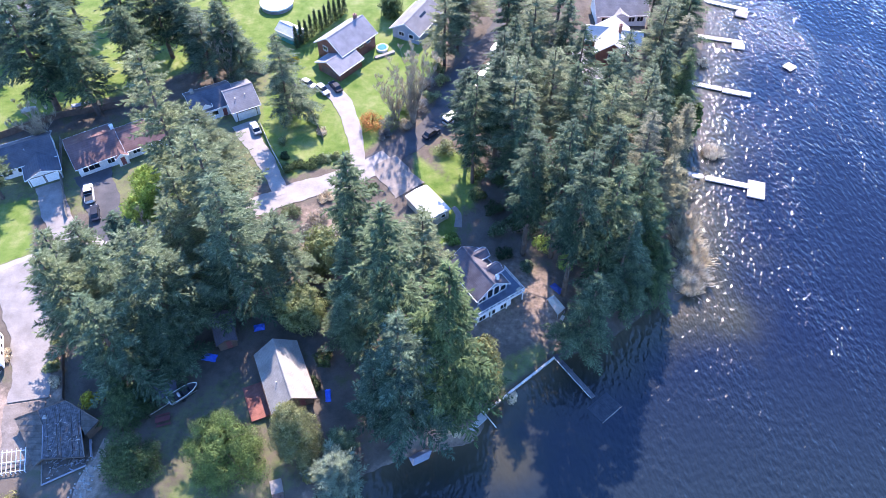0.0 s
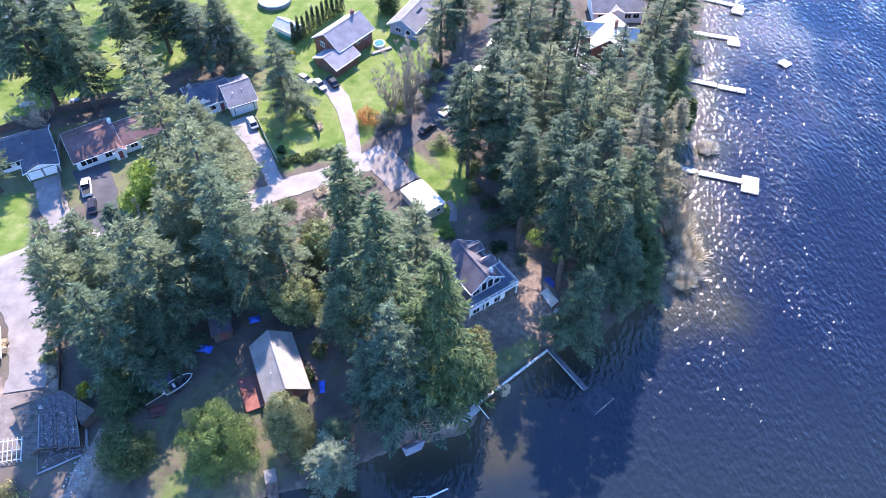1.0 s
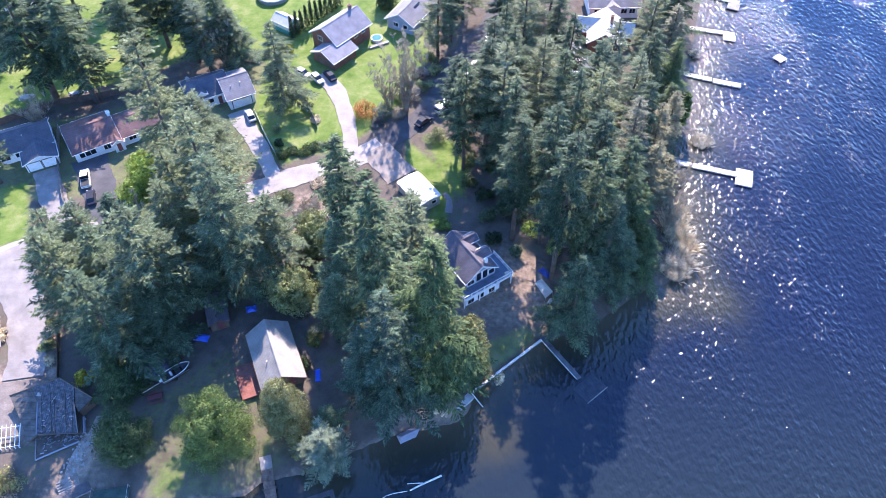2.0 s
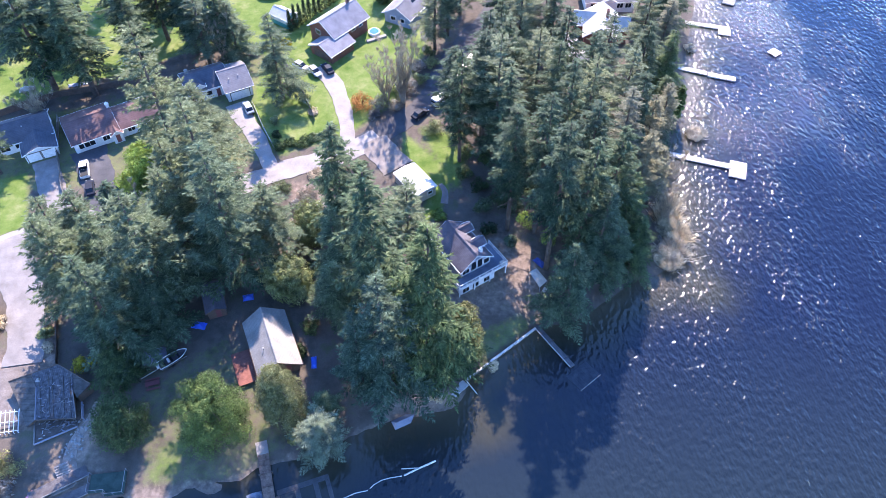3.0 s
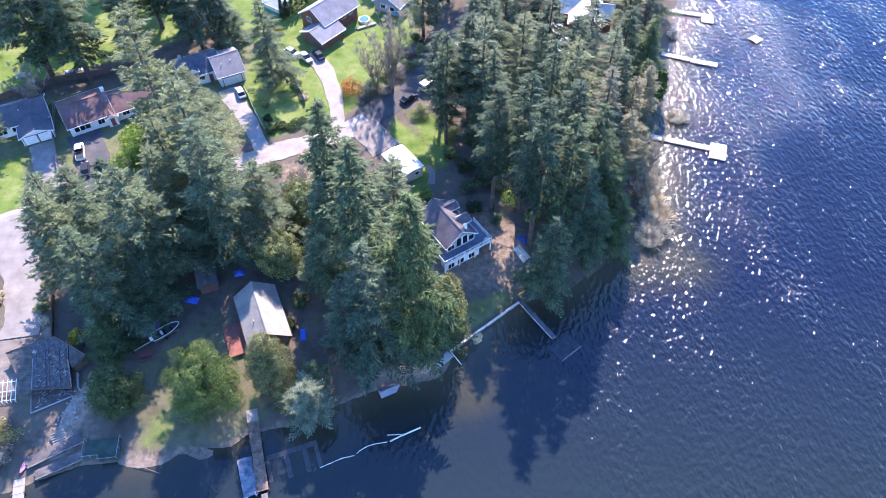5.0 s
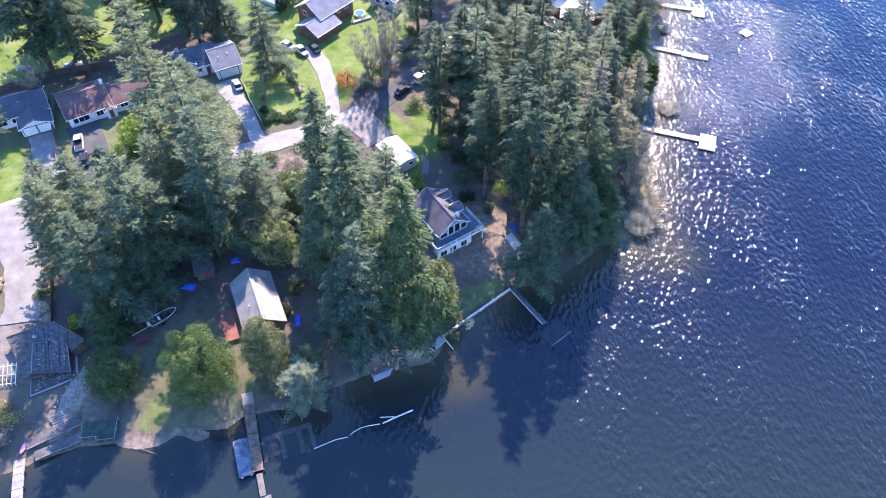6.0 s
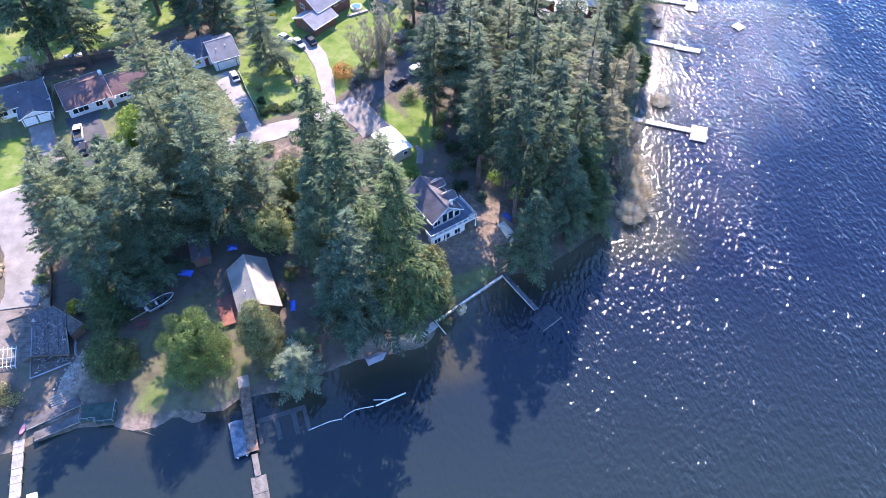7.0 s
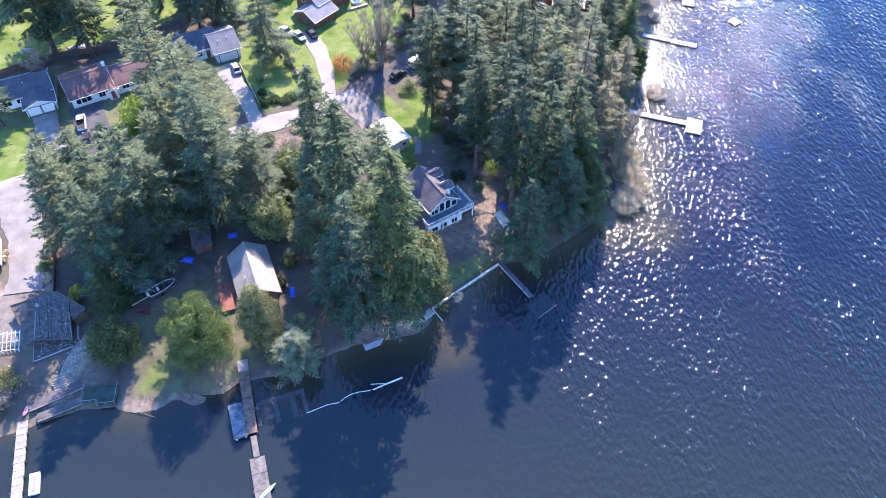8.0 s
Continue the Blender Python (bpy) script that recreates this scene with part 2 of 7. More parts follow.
r2 = noise_node(nt, 0.22, 3, 0.55, stretch=(1.2, 1.0, 1.0, 24))
add = nt.nodes.new("ShaderNodeMath")
add.operation = "MULTIPLY_ADD"
nt.links.new(r2.outputs["Fac"], add.inputs[0])
add.inputs[1].default_value = 0.5
fine = nt.nodes.new("ShaderNodeMath")
fine.operation = "MULTIPLY_ADD"
nt.links.new(noise_node(nt, 3.2, 1.0, 0.5, stretch=(1.2, 0.9, 1.0, -30)).outputs["Fac"], fine.inputs[0])
fine.inputs[1].default_value = 0.06
nt.links.new(r1.outputs["Fac"], fine.inputs[2])
nt.links.new(fine.outputs[0], add.inputs[2])
bn = nt.nodes.new("ShaderNodeBump")
bn.inputs["Strength"].default_value, bn.inputs["Distance"].default_value = 1.0, 0.435
fetch = nt.nodes.new("ShaderNodeAttribute")
fetch.attribute_name = "fetch"
chop = nt.nodes.new("ShaderNodeMath")
chop.operation = "MULTIPLY"
nt.links.new(add.outputs[0], chop.inputs[0])
nt.links.new(fetch.outputs["Fac"], chop.inputs[1])
gust = nt.nodes.new("ShaderNodeMath")
gust.operation = "MULTIPLY"
patch = ramp(nt, noise_node(nt, 0.045, 2, 0.5, stretch=(1.6, 0.6, 1.0, 8)).outputs["Fac"], [(0.35, (0.62, 0.62, 0.62)), (0.62, (1.0, 1.0, 1.0))])
nt.links.new(chop.outputs[0], gust.inputs[0])
nt.links.new(patch.outputs[0], gust.inputs[1])
nt.links.new(gust.outputs[0], bn.inputs["Height"])
nt.links.new(bn.outputs[0], p.inputs["Normal"])

# land: forest litter, grass and bare soil
GROUND, nt, p = nodes_of("grass_and_forest_litter")
att = nt.nodes.new("ShaderNodeAttribute")
att.attribute_name = "cover"
sep = nt.nodes.new("ShaderNodeSeparateColor")
nt.links.new(att.outputs["Color"], sep.inputs[0])
n1 = noise_node(nt, 0.25, 5, 0.65)
n2 = noise_node(nt, 1.1, 5, 0.6)
n3 = noise_node(nt, 9.0, 3, 0.7)
litter = ramp(nt, n1.outputs["Fac"], [(0.3, (0.077, 0.064, 0.051)), (0.55, (0.134, 0.109, 0.087)), (0.75, (0.096, 0.109, 0.051))]).outputs[0]
grass = ramp(nt, n1.outputs["Fac"], [(0.3, (0.075, 0.135, 0.022)), (0.5, (0.135, 0.19, 0.045)), (0.72, (0.235, 0.25, 0.1))]).outputs[0]
soil = ramp(nt, n2.outputs["Fac"], [(0.3, (0.2, 0.145, 0.11)), (0.7, (0.38, 0.285, 0.22))]).outputs[0]
grain = ramp(nt, n3.outputs["Fac"], [(0.25, (0.65, 0.65, 0.65)), (0.75, (1.25, 1.25, 1.25))]).outputs[0]
edge = nt.nodes.new("ShaderNodeMath")
edge.operation = "MULTIPLY_ADD"
nt.links.new(n2.outputs["Fac"], edge.inputs[0])
edge.inputs[1].default_value, edge.inputs[2].default_value = 0.5, -0.25


def edged(ch):
    a = nt.nodes.new("ShaderNodeMath")
    a.operation = "ADD"
    nt.links.new(sep.outputs[ch], a.inputs[0])
    nt.links.new(edge.outputs[0], a.inputs[1])
    return ramp(nt, a.outputs[0], [(0.3, (0, 0, 0)), (0.7, (1, 1, 1))]).outputs[0]


gcol = mix(nt, mix(nt, litter, grass, edged(0)), soil, edged(1))
gcol = mix(nt, gcol, grain, 0.8, "MULTIPLY")
nt.links.new(gcol, p.inputs["Base Color"])
p.inputs["Roughness"].default_value = 0.95
p.inputs["Specular IOR Level"].default_value = 0.15
bn = nt.nodes.new("ShaderNodeBump")
bn.inputs["Strength"].default_value, bn.inputs["Distance"].default_value = 0.6, 0.08
nt.links.new(n3.outputs["Fac"], bn.inputs["Height"])
nt.links.new(bn.outputs[0], p.inputs["Normal"])


# ---- mesh helpers ----
def mesh_of(name, verts, faces, material, smooth=False):
    me = bpy.data.meshes.new(name)
    me.from_pydata([tuple(v) for v in verts], [], [tuple(f) for f in faces])
    me.materials.append(material)
    if smooth:
        me.polygons.foreach_set("use_smooth", [True] * len(me.polygons))
    me.update()
    return me


def part(name, bm, material, parent, label=""):
    me = bpy.data.meshes.new(name)
    bmesh.ops.recalc_face_normals(bm, faces=bm.faces)
    bm.to_mesh(me)
    bm.free()
    me.materials.append(material)
    ob = new(name, me)
    ob.parent = parent
    return tagged(ob, label) if label else ob


def thing(name, m, label, category, group="", kind=""):
    ob = new(name)
    ob.matrix_basis = m
    ob.empty_display_size = 0.3
    return tagged(ob, label, category, group, kind)


def box(bm, x0, x1, y0, y1, z0, z1, bevel=0.0):
    if bevel:
        one = bmesh.new()
        bmesh.ops.create_cube(one, size=1.0)
        for v in one.verts:
            v.co = Vector(((x0 + x1) / 2 + v.co.x * (x1 - x0), (y0 + y1) / 2 + v.co.y * (y1 - y0), (z0 + z1) / 2 + v.co.z * (z1 - z0)))
        bmesh.ops.bevel(one, geom=one.edges[:], offset=bevel, segments=2, affect="EDGES", profile=0.5)
        lut = {v: bm.verts.new(v.co) for v in one.verts}
        for f in one.faces:
            bm.faces.new([lut[v] for v in f.verts])
        one.free()
        return bm
    vs = [bm.verts.new((x, y, z)) for x in (x0, x1) for y in (y0, y1) for z in (z0, z1)]
    for a, b, c, d in ((0, 1, 3, 2), (4, 6, 7, 5), (0, 4, 5, 1), (2, 3, 7, 6), (0, 2, 6, 4), (1, 5, 7, 3)):
        bm.faces.new((vs[a], vs[b], vs[c], vs[d]))
    return bm


def slab(bm, quad, thick):
    """A plate: four corners of its upper face, and its thickness straight down."""
    top = [bm.verts.new(q) for q in quad]
    low = [bm.verts.new((q[0], q[1], q[2] - thick)) for q in quad]
    bm.faces.new(top)
    bm.faces.new(low[::-1])
    n = len(quad)
    for i in range(n):
        bm.faces.new((top[i], low[i], low[(i + 1) % n], top[(i + 1) % n]))
    return bm


def tube(bm, a, b, r0, r1=None, n=8):
    a, b = Vector(a), Vector(b)
    r1 = r0 if r1 is None else r1
    q = (b - a).to_track_quat("Z", "Y")
    rings = []
    for c, r in ((a, r0), (b, r1)):
        rings.append([bm.verts.new(c + q @ Vector((r * math.cos(k * 2 * math.pi / n), r * math.sin(k * 2 * math.pi / n), 0))) for k in range(n)])
    for k in range(n):
        bm.faces.new((rings[0][k], rings[0][(k + 1) % n], rings[1][(k + 1) % n], rings[1][k]))
    bm.faces.new(rings[0][::-1])
    bm.faces.new(rings[1])
    return bm


# ---- land and lake ----
SHORE = [(-1500, -60), (-300, 8), (-120, 21), (-66, 29.8), (-59.3, 33.0), (-53.9, 35.4), (-48.5, 35.9), (-45.2, 34.7), (-41.0, 35.8), (-38.6, 37.8), (-34.9, 38.4),
         (-30.6, 39.0), (-28.4, 41.2), (-25.1, 42.0), (-18.8, 43.8), (-13.2, 47.2), (-7.3, 50.0), (-2.2, 51.0), (2.9, 52.4), (5.2, 54.8), (5.6, 57.9),
         (18.1, 68.8), (21.9, 70.1), (25.9, 71.0), (31.9, 75.6), (38.2, 80.9), (42.5, 82.1), (46.3, 84.5), (48.4, 93), (49.0, 105.7),
         (50, 115.6), (54.5, 126.6), (56.6, 136.4), (60.3, 151.5), (65.1, 168.3), (69.9, 184.3), (85, 230), (150, 400), (600, 1600)]
SH = np.array(SHORE, float)


def shore_dist(x, y):
    """Distance to the waterline, positive on land."""
    x, y = np.atleast_1d(np.asarray(x, float)), np.atleast_1d(np.asarray(y, float))
    best = np.full(x.shape, 1e9)
    for (ax, ay), (bx, by) in zip(SH[:-1], SH[1:]):
        dx, dy = bx - ax, by - ay
        t = np.clip(((x - ax) * dx + (y - ay) * dy) / (dx * dx + dy * dy), 0, 1)
        best = np.minimum(best, np.hypot(x - ax - t * dx, y - ay - t * dy))
    ring = np.vstack([SH, [(-1500, 1600)]])
    inside = np.zeros(x.shape, bool)
    for (ax, ay), (bx, by) in zip(ring, np.roll(ring, -1, 0)):
        if ay != by:
            inside ^= ((ay > y) != (by > y)) & (x < (bx - ax) * (y - ay) / (by - ay) + ax)
    return np.where(inside, best, -best)


def land_height(x, y):
    d = shore_dist(x, y)
    up = 0.45 * np.clip(d / 1.2, 0, 1) + 2.5 * (1 - np.exp(-np.maximum(d - 1.2, 0) / 20))
    wob = 0.12 * np.sin(np.asarray(x) * 0.21 + 1.3) * np.cos(np.asarray(y) * 0.17) * np.clip(d / 10, 0, 1)
    bar = 0.42 * np.exp(-((np.asarray(x) + 34.8) / 2.6) ** 2 - ((np.asarray(y) - 36.6) / 0.8) ** 2)
    return np.where(d > 0, up + wob, np.maximum(d * 0.12, -3.0) + bar)


def gz(x, y):
    return float(land_height(x, y)[0])


def in_poly(x, y, poly, soft=1.0):
    """1 inside, falling to 0 over soft metres at the edge."""
    best, inside = np.full(x.shape, 1e9), np.zeros(x.shape, bool)
    for (ax, ay), (bx, by) in zip(poly, poly[1:] + poly[:1]):
        dx, dy = bx - ax, by - ay
        t = np.clip(((x - ax) * dx + (y - ay) * dy) / (dx * dx + dy * dy), 0, 1)
        best = np.minimum(best, np.hypot(x - ax - t * dx, y - ay - t * dy))
        if ay != by:
            inside ^= ((ay > y) != (by > y)) & (x < dx * (y - ay) / dy + ax)
    return np.clip(0.5 + np.where(inside, best, -best) / (2 * soft), 0, 1)


def spread(lo, hi, step, far):
    mid = np.arange(lo, hi + 0.01, step)
    out = [step * 1.6 ** k for k in range(1, 20)]
    tail = np.cumsum(out)
    tail = tail[tail < far]
    return np.concatenate([lo - tail[::-1], mid, hi + tail])


def sheet(name, xs, ys, zfun, material, label, category):
    gx, gy = np.meshgrid(xs, ys)
    z = zfun(gx.ravel(), gy.ravel())
    verts = np.column_stack([gx.ravel(), gy.ravel(), z])
    nx, ny = len(xs), len(ys)
    i = (np.arange(ny - 1)[:, None] * nx + np.arange(nx - 1)[None, :]).ravel()
    faces = np.column_stack([i, i + 1, i + nx + 1, i + nx])
    me = mesh_of(name, verts.tolist(), faces.tolist(), material, True)
    ob = tagged(new(name, me), label, category, kind="structure")
    return ob, gx.ravel(), gy.ravel()


LAWNS = [[(-17, 155), (-7, 154), (-11, 144), (-19, 133), (-28, 138), (-24, 147)],
         [(-43.5, 124), (-44, 143), (-36, 139), (-27, 121), (-35, 110)],
         [(-53, 152), (-37, 159), (-24, 179), (-42, 190), (-58, 172)],
         [(-122, 124), (-104, 123), (-94, 132), (-78, 138), (-60, 151), (-56, 188), (-125, 192)],
         [(-9, 119), (-0.5, 109), (1.5, 102), (-0.5, 94), (-5, 91), (-2, 103), (-9, 112)],
         [(-69, 105), (-58, 115), (-56, 106), (-65, 97)],
         [(-52, 52), (-38, 66), (-17, 50), (-25, 42.5), (-30, 38), (-46, 36)],
         [(8, 60), (5.5, 67), (16, 73), (18.5, 69)],
         [(-97, 101), (-89, 104), (-83, 89), (-90, 85)],
         [(-112, 118), (-80, 128), (-40, 152), (-22, 150), (-8, 130), (-18, 122), (-30, 112), (-60, 100), (-112, 96)],
         [(-46.5, 36.8), (-40.4, 37.8), (-38.6, 46), (-40.5, 49), (-45.5, 43)],
         [(-29.6, 42), (-26.8, 42), (-26.2, 49.5), (-29.2, 49.5)],
         [(-62, 150), (-60, 196), (-3, 196), (-5, 148), (-12, 128), (-24, 114), (-38, 112), (-46, 126), (-46, 146)],
         [(-6.5, 121.5), (2, 119.5), (5.5, 110), (4, 101), (0, 104)],
         [(-126, 122), (-104, 124), (-84, 136), (-60, 150), (-60, 196), (-126, 196)]]
SOILS = [[(-10, 50.2), (3.5, 52.8), (4.4, 56), (-2, 55), (-9, 53)],
         [(-72.4, 67.5), (-69.2, 67.2), (-66.2, 57.6), (-68.8, 57.6)],
         [(-2, 72), (7, 70), (15.5, 70), (21, 74), (20, 87), (11, 93), (3, 91), (-3, 84)],
         [(-32, 103), (-25, 102), (-23, 91), (-31, 91)],
         [(-16, 78.5), (-13, 78.5), (-12, 74), (-15.5, 73.5)],
         [(15.5, 84), (19, 85), (21.5, 73), (18, 70.5), (16, 76)],
         [(-80, 60), (-69, 59), (-64, 46), (-76, 46)],
         [(-66, 41), (-54, 46), (-49, 38), (-62, 31)],
         [(-48, 37), (-38, 37), (-38, 33), (-48, 33)],
         [(-59.6, 48.6), (-56.2, 48.8), (-55.2, 43.6), (-57.6, 38.8), (-60.6, 38.6), (-58.8, 43.8)]]
ground, X, Y = sheet("ground", spread(-135, 85, 1.2, 2600), spread(12, 200, 1.2, 2600), land_height, GROUND,
                     "grass, bare soil and forest litter sloping to the lake", "ground")
lawn, soil_mask = np.zeros(X.shape), np.zeros(X.shape)
for k, poly in enumerate(LAWNS):
    lawn = np.maximum(lawn, in_poly(X, Y, poly, 1.5) * (0.38 if k == 6 else 0.5 if k == 7 else 0.56 if k in (10, 11) else 0.72 if k > 11 else 0.45 if k == 9 else 1.0))
for k, poly in enumerate(SOILS):
    soil_mask = np.maximum(soil_mask, in_poly(X, Y, poly, 1.2 if k in (0, 1, 9) else 3.0) * (0.4 if k == 7 else 0.85 if k == 9 else 0.5 if k == 2 else 0.8))
dist = shore_dist(X, Y)
soil_mask = np.maximum(soil_mask, np.where(dist < 0.8, np.where(X > 10, 0.2, 0.45), 0))
att = ground.data.color_attributes.new("cover", "FLOAT_COLOR", "POINT")
att.data.foreach_set("color", np.column_stack([lawn, soil_mask, np.zeros(X.shape), np.ones(X.shape)]).ravel())

water, X, Y = sheet("water", spread(-70, 135, 2.0, 2600), spread(12, 200, 2.0, 2600), lambda x, y: np.zeros(x.shape), WATER,
                    "rippled dark blue lake glittering in the sun", "water")
dist = -shore_dist(X, Y)
reach = np.where(X > 30, 6.0, np.where(X < -20, 3.2, 5.0))
att = water.data.attributes.new("shallow", "FLOAT", "POINT")
bars = 0.46 * np.exp(-((X - 50.5) ** 2 + (Y - 79.5) ** 2) / 45) + 0.5 * np.exp(-((X - 10) ** 2 + (Y - 50) ** 2) / 30)
att.data.foreach_set("value", np.where(X < -20, 0.45, 1.0) * np.maximum(np.exp(-np.maximum(dist, 0) / reach), bars))
# the lake grows murkier away from the point
att = water.data.attributes.new("murk", "FLOAT", "POINT")
att.data.foreach_set("value", np.clip((75 - Y) / 55, 0, 1))
# the wind comes down the lake: choppy in the open, calmer in the lee of the wooded point
open_water = np.clip((X - 12) / 32, 0, 1) * np.clip(dist / 4, 0.6, 1)
att = water.data.attributes.new("fetch", "FLOAT", "POINT")
att.data.foreach_set("value", 0.26 + 0.74 * open_water)


# ---- roads ----
def ribbon(name, line, width, material, label, category="road", lift=0.07, parent=None):
    """A paved strip laid on the land, with thick edges."""
    pts = []
    for i in range(len(line) - 1):
        a, b = Vector(line[max(i - 1, 0)]), Vector(line[i])
        c, d = Vector(line[i + 1]), Vector(line[min(i + 2, len(line) - 1)])
        n = max(2, int((c - b).length))
        for k in range(n):
            t = k / n
            pts.append(0.5 * (2 * b + (c - a) * t + (2 * a - 5 * b + 4 * c - d) * t * t + (3 * b - a - 3 * c + d) * t ** 3))
    pts.append(Vector(line[-1]))
    rows, m = [], 7
    for i, q in enumerate(pts):
        tan = (pts[min(i + 1, len(pts) - 1)] - pts[max(i - 1, 0)]).normalized()
        w = width if not isinstance(width, tuple) else width[0] + (width[1] - width[0]) * i / (len(pts) - 1)
        w *= 1 + 0.06 * math.sin(i * 0.7) + 0.04 * math.sin(i * 1.9)
        for k in range(m):
            s = (k / (m - 1) - 0.5) * w
            rows.append((q.x - tan.y * s, q.y + tan.x * s))
    arr = np.array(rows)
    z = land_height(arr[:, 0], arr[:, 1]) + lift
    crown = np.tile(0.05 * (1 - (np.linspace(-1, 1, m)) ** 2), len(pts))
    verts = np.column_stack([arr, z + crown]).tolist()
    faces = [(i * m + k, i * m + k + 1, (i + 1) * m + k + 1, (i + 1) * m + k) for i in range(len(pts) - 1) for k in range(m - 1)]
    n0 = len(verts)
    for side in (0, m - 1):
        base = len(verts)
        verts += [[*verts[i * m + side][:2], verts[i * m + side][2] - 0.3] for i in range(len(pts))]
        faces += [(i * m + side, (i + 1) * m + side, base + i + 1, base + i) for i in range(len(pts) - 1)]
    return tagged(new(name, mesh_of(name, verts, faces, material)), label, category, kind="structure")


ribbon("road", [(14, 175), (10.3, 163.3), (5.9, 156.0), (0.9, 144.6), (-4.2, 129.8), (-9.1, 123.3), (-14.5, 117.8), (-20.3, 113.3)], 5.6, ASPHALT,
       "dark asphalt street shaded by firs")
ribbon("road_1", [(-14.5, 117.2), (-20.3, 112.6), (-26.0, 109.5), (-31.7, 107.2), (-37.3, 104.4), (-45, 100.0), (-54.3, 96.4), (-68.3, 92.6), (-79, 88.5),
                  (-86, 84), (-100, 78)], 5.4, CONCRETE, "pale sunlit concrete lane", lift=0.1)
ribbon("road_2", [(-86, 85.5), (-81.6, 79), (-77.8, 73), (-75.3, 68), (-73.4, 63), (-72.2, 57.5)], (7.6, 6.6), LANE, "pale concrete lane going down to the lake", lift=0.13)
ribbon("road_3", [(-16, 116), (-12.6, 111.5), (-9.5, 107.5)], (6.5, 7.5), surface("dusty_gravel", (0.16, 0.135, 0.115), (0.28, 0.24, 0.21), 0.4, 4, 0.95, bump=0.5), "worn turning space before a garage", lift=0.12)
ribbon("driveway_1", [(-21.2, 114.5), (-22.8, 124.0), (-26.8, 135.5), (-31.5, 141.5)], (3.0, 4.6), CONCRETE, "pale concrete driveway curving up to a house", lift=0.14)
ribbon("driveway_2", [(-36.3, 105.5), (-41.5, 115.6), (-46.6, 123.5), (-48.9, 127.4)], (3.0, 4.8), CONCRETE, "pale concrete driveway to a garage", lift=0.14)
ribbon("driveway_3", [(-67.8, 93), (-73.2, 102.4), (-78.2, 111.5)], (6.0, 7.6), DARKDRIVE, "dark asphalt driveway with parked vehicles", lift=0.12)
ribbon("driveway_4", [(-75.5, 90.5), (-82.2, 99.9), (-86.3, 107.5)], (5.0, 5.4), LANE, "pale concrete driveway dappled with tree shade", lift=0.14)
ribbon("driveway_5", [(-72.5, 57), (-71.3, 51), (-70, 46)], (6.5, 5.0), GRAVEL, "pale gravel yard beside an old house", lift=0.1)
ribbon("path", [(-57.0, 51.2), (-57.4, 47.4), (-58.6, 44.6), (-58.6, 41.2), (-57.8, 38.8)], (1.0, 2.4), surface("dusty_tan_earth", (0.2, 0.15, 0.12), (0.4, 0.31, 0.25), 1.2, 5, 0.95, bump=0.5), "pale stony garden path going down to the water", "path", lift=0.06)
# ---- houses ----
def window(parent, wall, pos, w, h, trim):
    """wall: ('x', side) or ('y', side) with the wall's plane; pos: along the wall and the sill's height."""
    axis, plane = wall
    s = 1 if plane > 0 else -1
    bm = bmesh.new()

    def put(b, a0, a1, z0, z1, d0, d1):
        lo, hi = sorted((plane + s * d0, plane + s * d1))
        if axis == "x":
            box(b, lo, hi, a0, a1, z0, z1)
        else:
            box(b, a0, a1, lo, hi, z0, z1)
    a, z = pos
    f = 0.11
    put(bm, a - w / 2 - f, a + w / 2 + f, z - f, z, -0.05, 0.07)
    put(bm, a - w / 2 - f, a + w / 2 + f, z + h, z + h + f, -0.05, 0.07)
    put(bm, a - w / 2 - f, a - w / 2, z, z + h, -0.05, 0.07)
    put(bm, a + w / 2, a + w / 2 + f, z, z + h, -0.05, 0.07)
    if w > 1.3:
        put(bm, a - 0.035, a + 0.035, z, z + h, -0.05, 0.055)
    win = part("window", bm, trim, parent)
    bm = bmesh.new()
    put(bm, a - w / 2, a + w / 2, z, z + h, 0.006, 0.03)
    part("pane", bm, GLASS, win, "dark reflecting window glass")


def garage_door(parent, wall, pos, w, h, material):
    axis, plane = wall
    s = 1 if plane > 0 else -1
    a, z = pos
    n = 4
    bm = bmesh.new()
    lo, hi = sorted((plane + s * 0.002, plane + s * 0.02))
    if axis == "x":
        box(bm, lo, hi, a - w / 2 - 0.18, a + w / 2 + 0.18, z, z + h + 0.18)
    else:
        box(bm, a - w / 2 - 0.18, a + w / 2 + 0.18, lo, hi, z, z + h + 0.18)
    part("door_frame", bm, POSTWOOD, parent, "dark door frame")
    bm = bmesh.new()
    for k in range(n):
        lo, hi = sorted((plane + s * 0.025, plane + s * 0.06))
        z0, z1 = z + k * h / n + 0.015, z + (k + 1) * h / n - 0.015
        if axis == "x":
            box(bm, lo, hi, a - w / 2, a + w / 2, z0, z1)
        else:
            box(bm, a - w / 2, a + w / 2, lo, hi, z0, z1)
    part("garage_door", bm, material, parent, "panelled garage door")


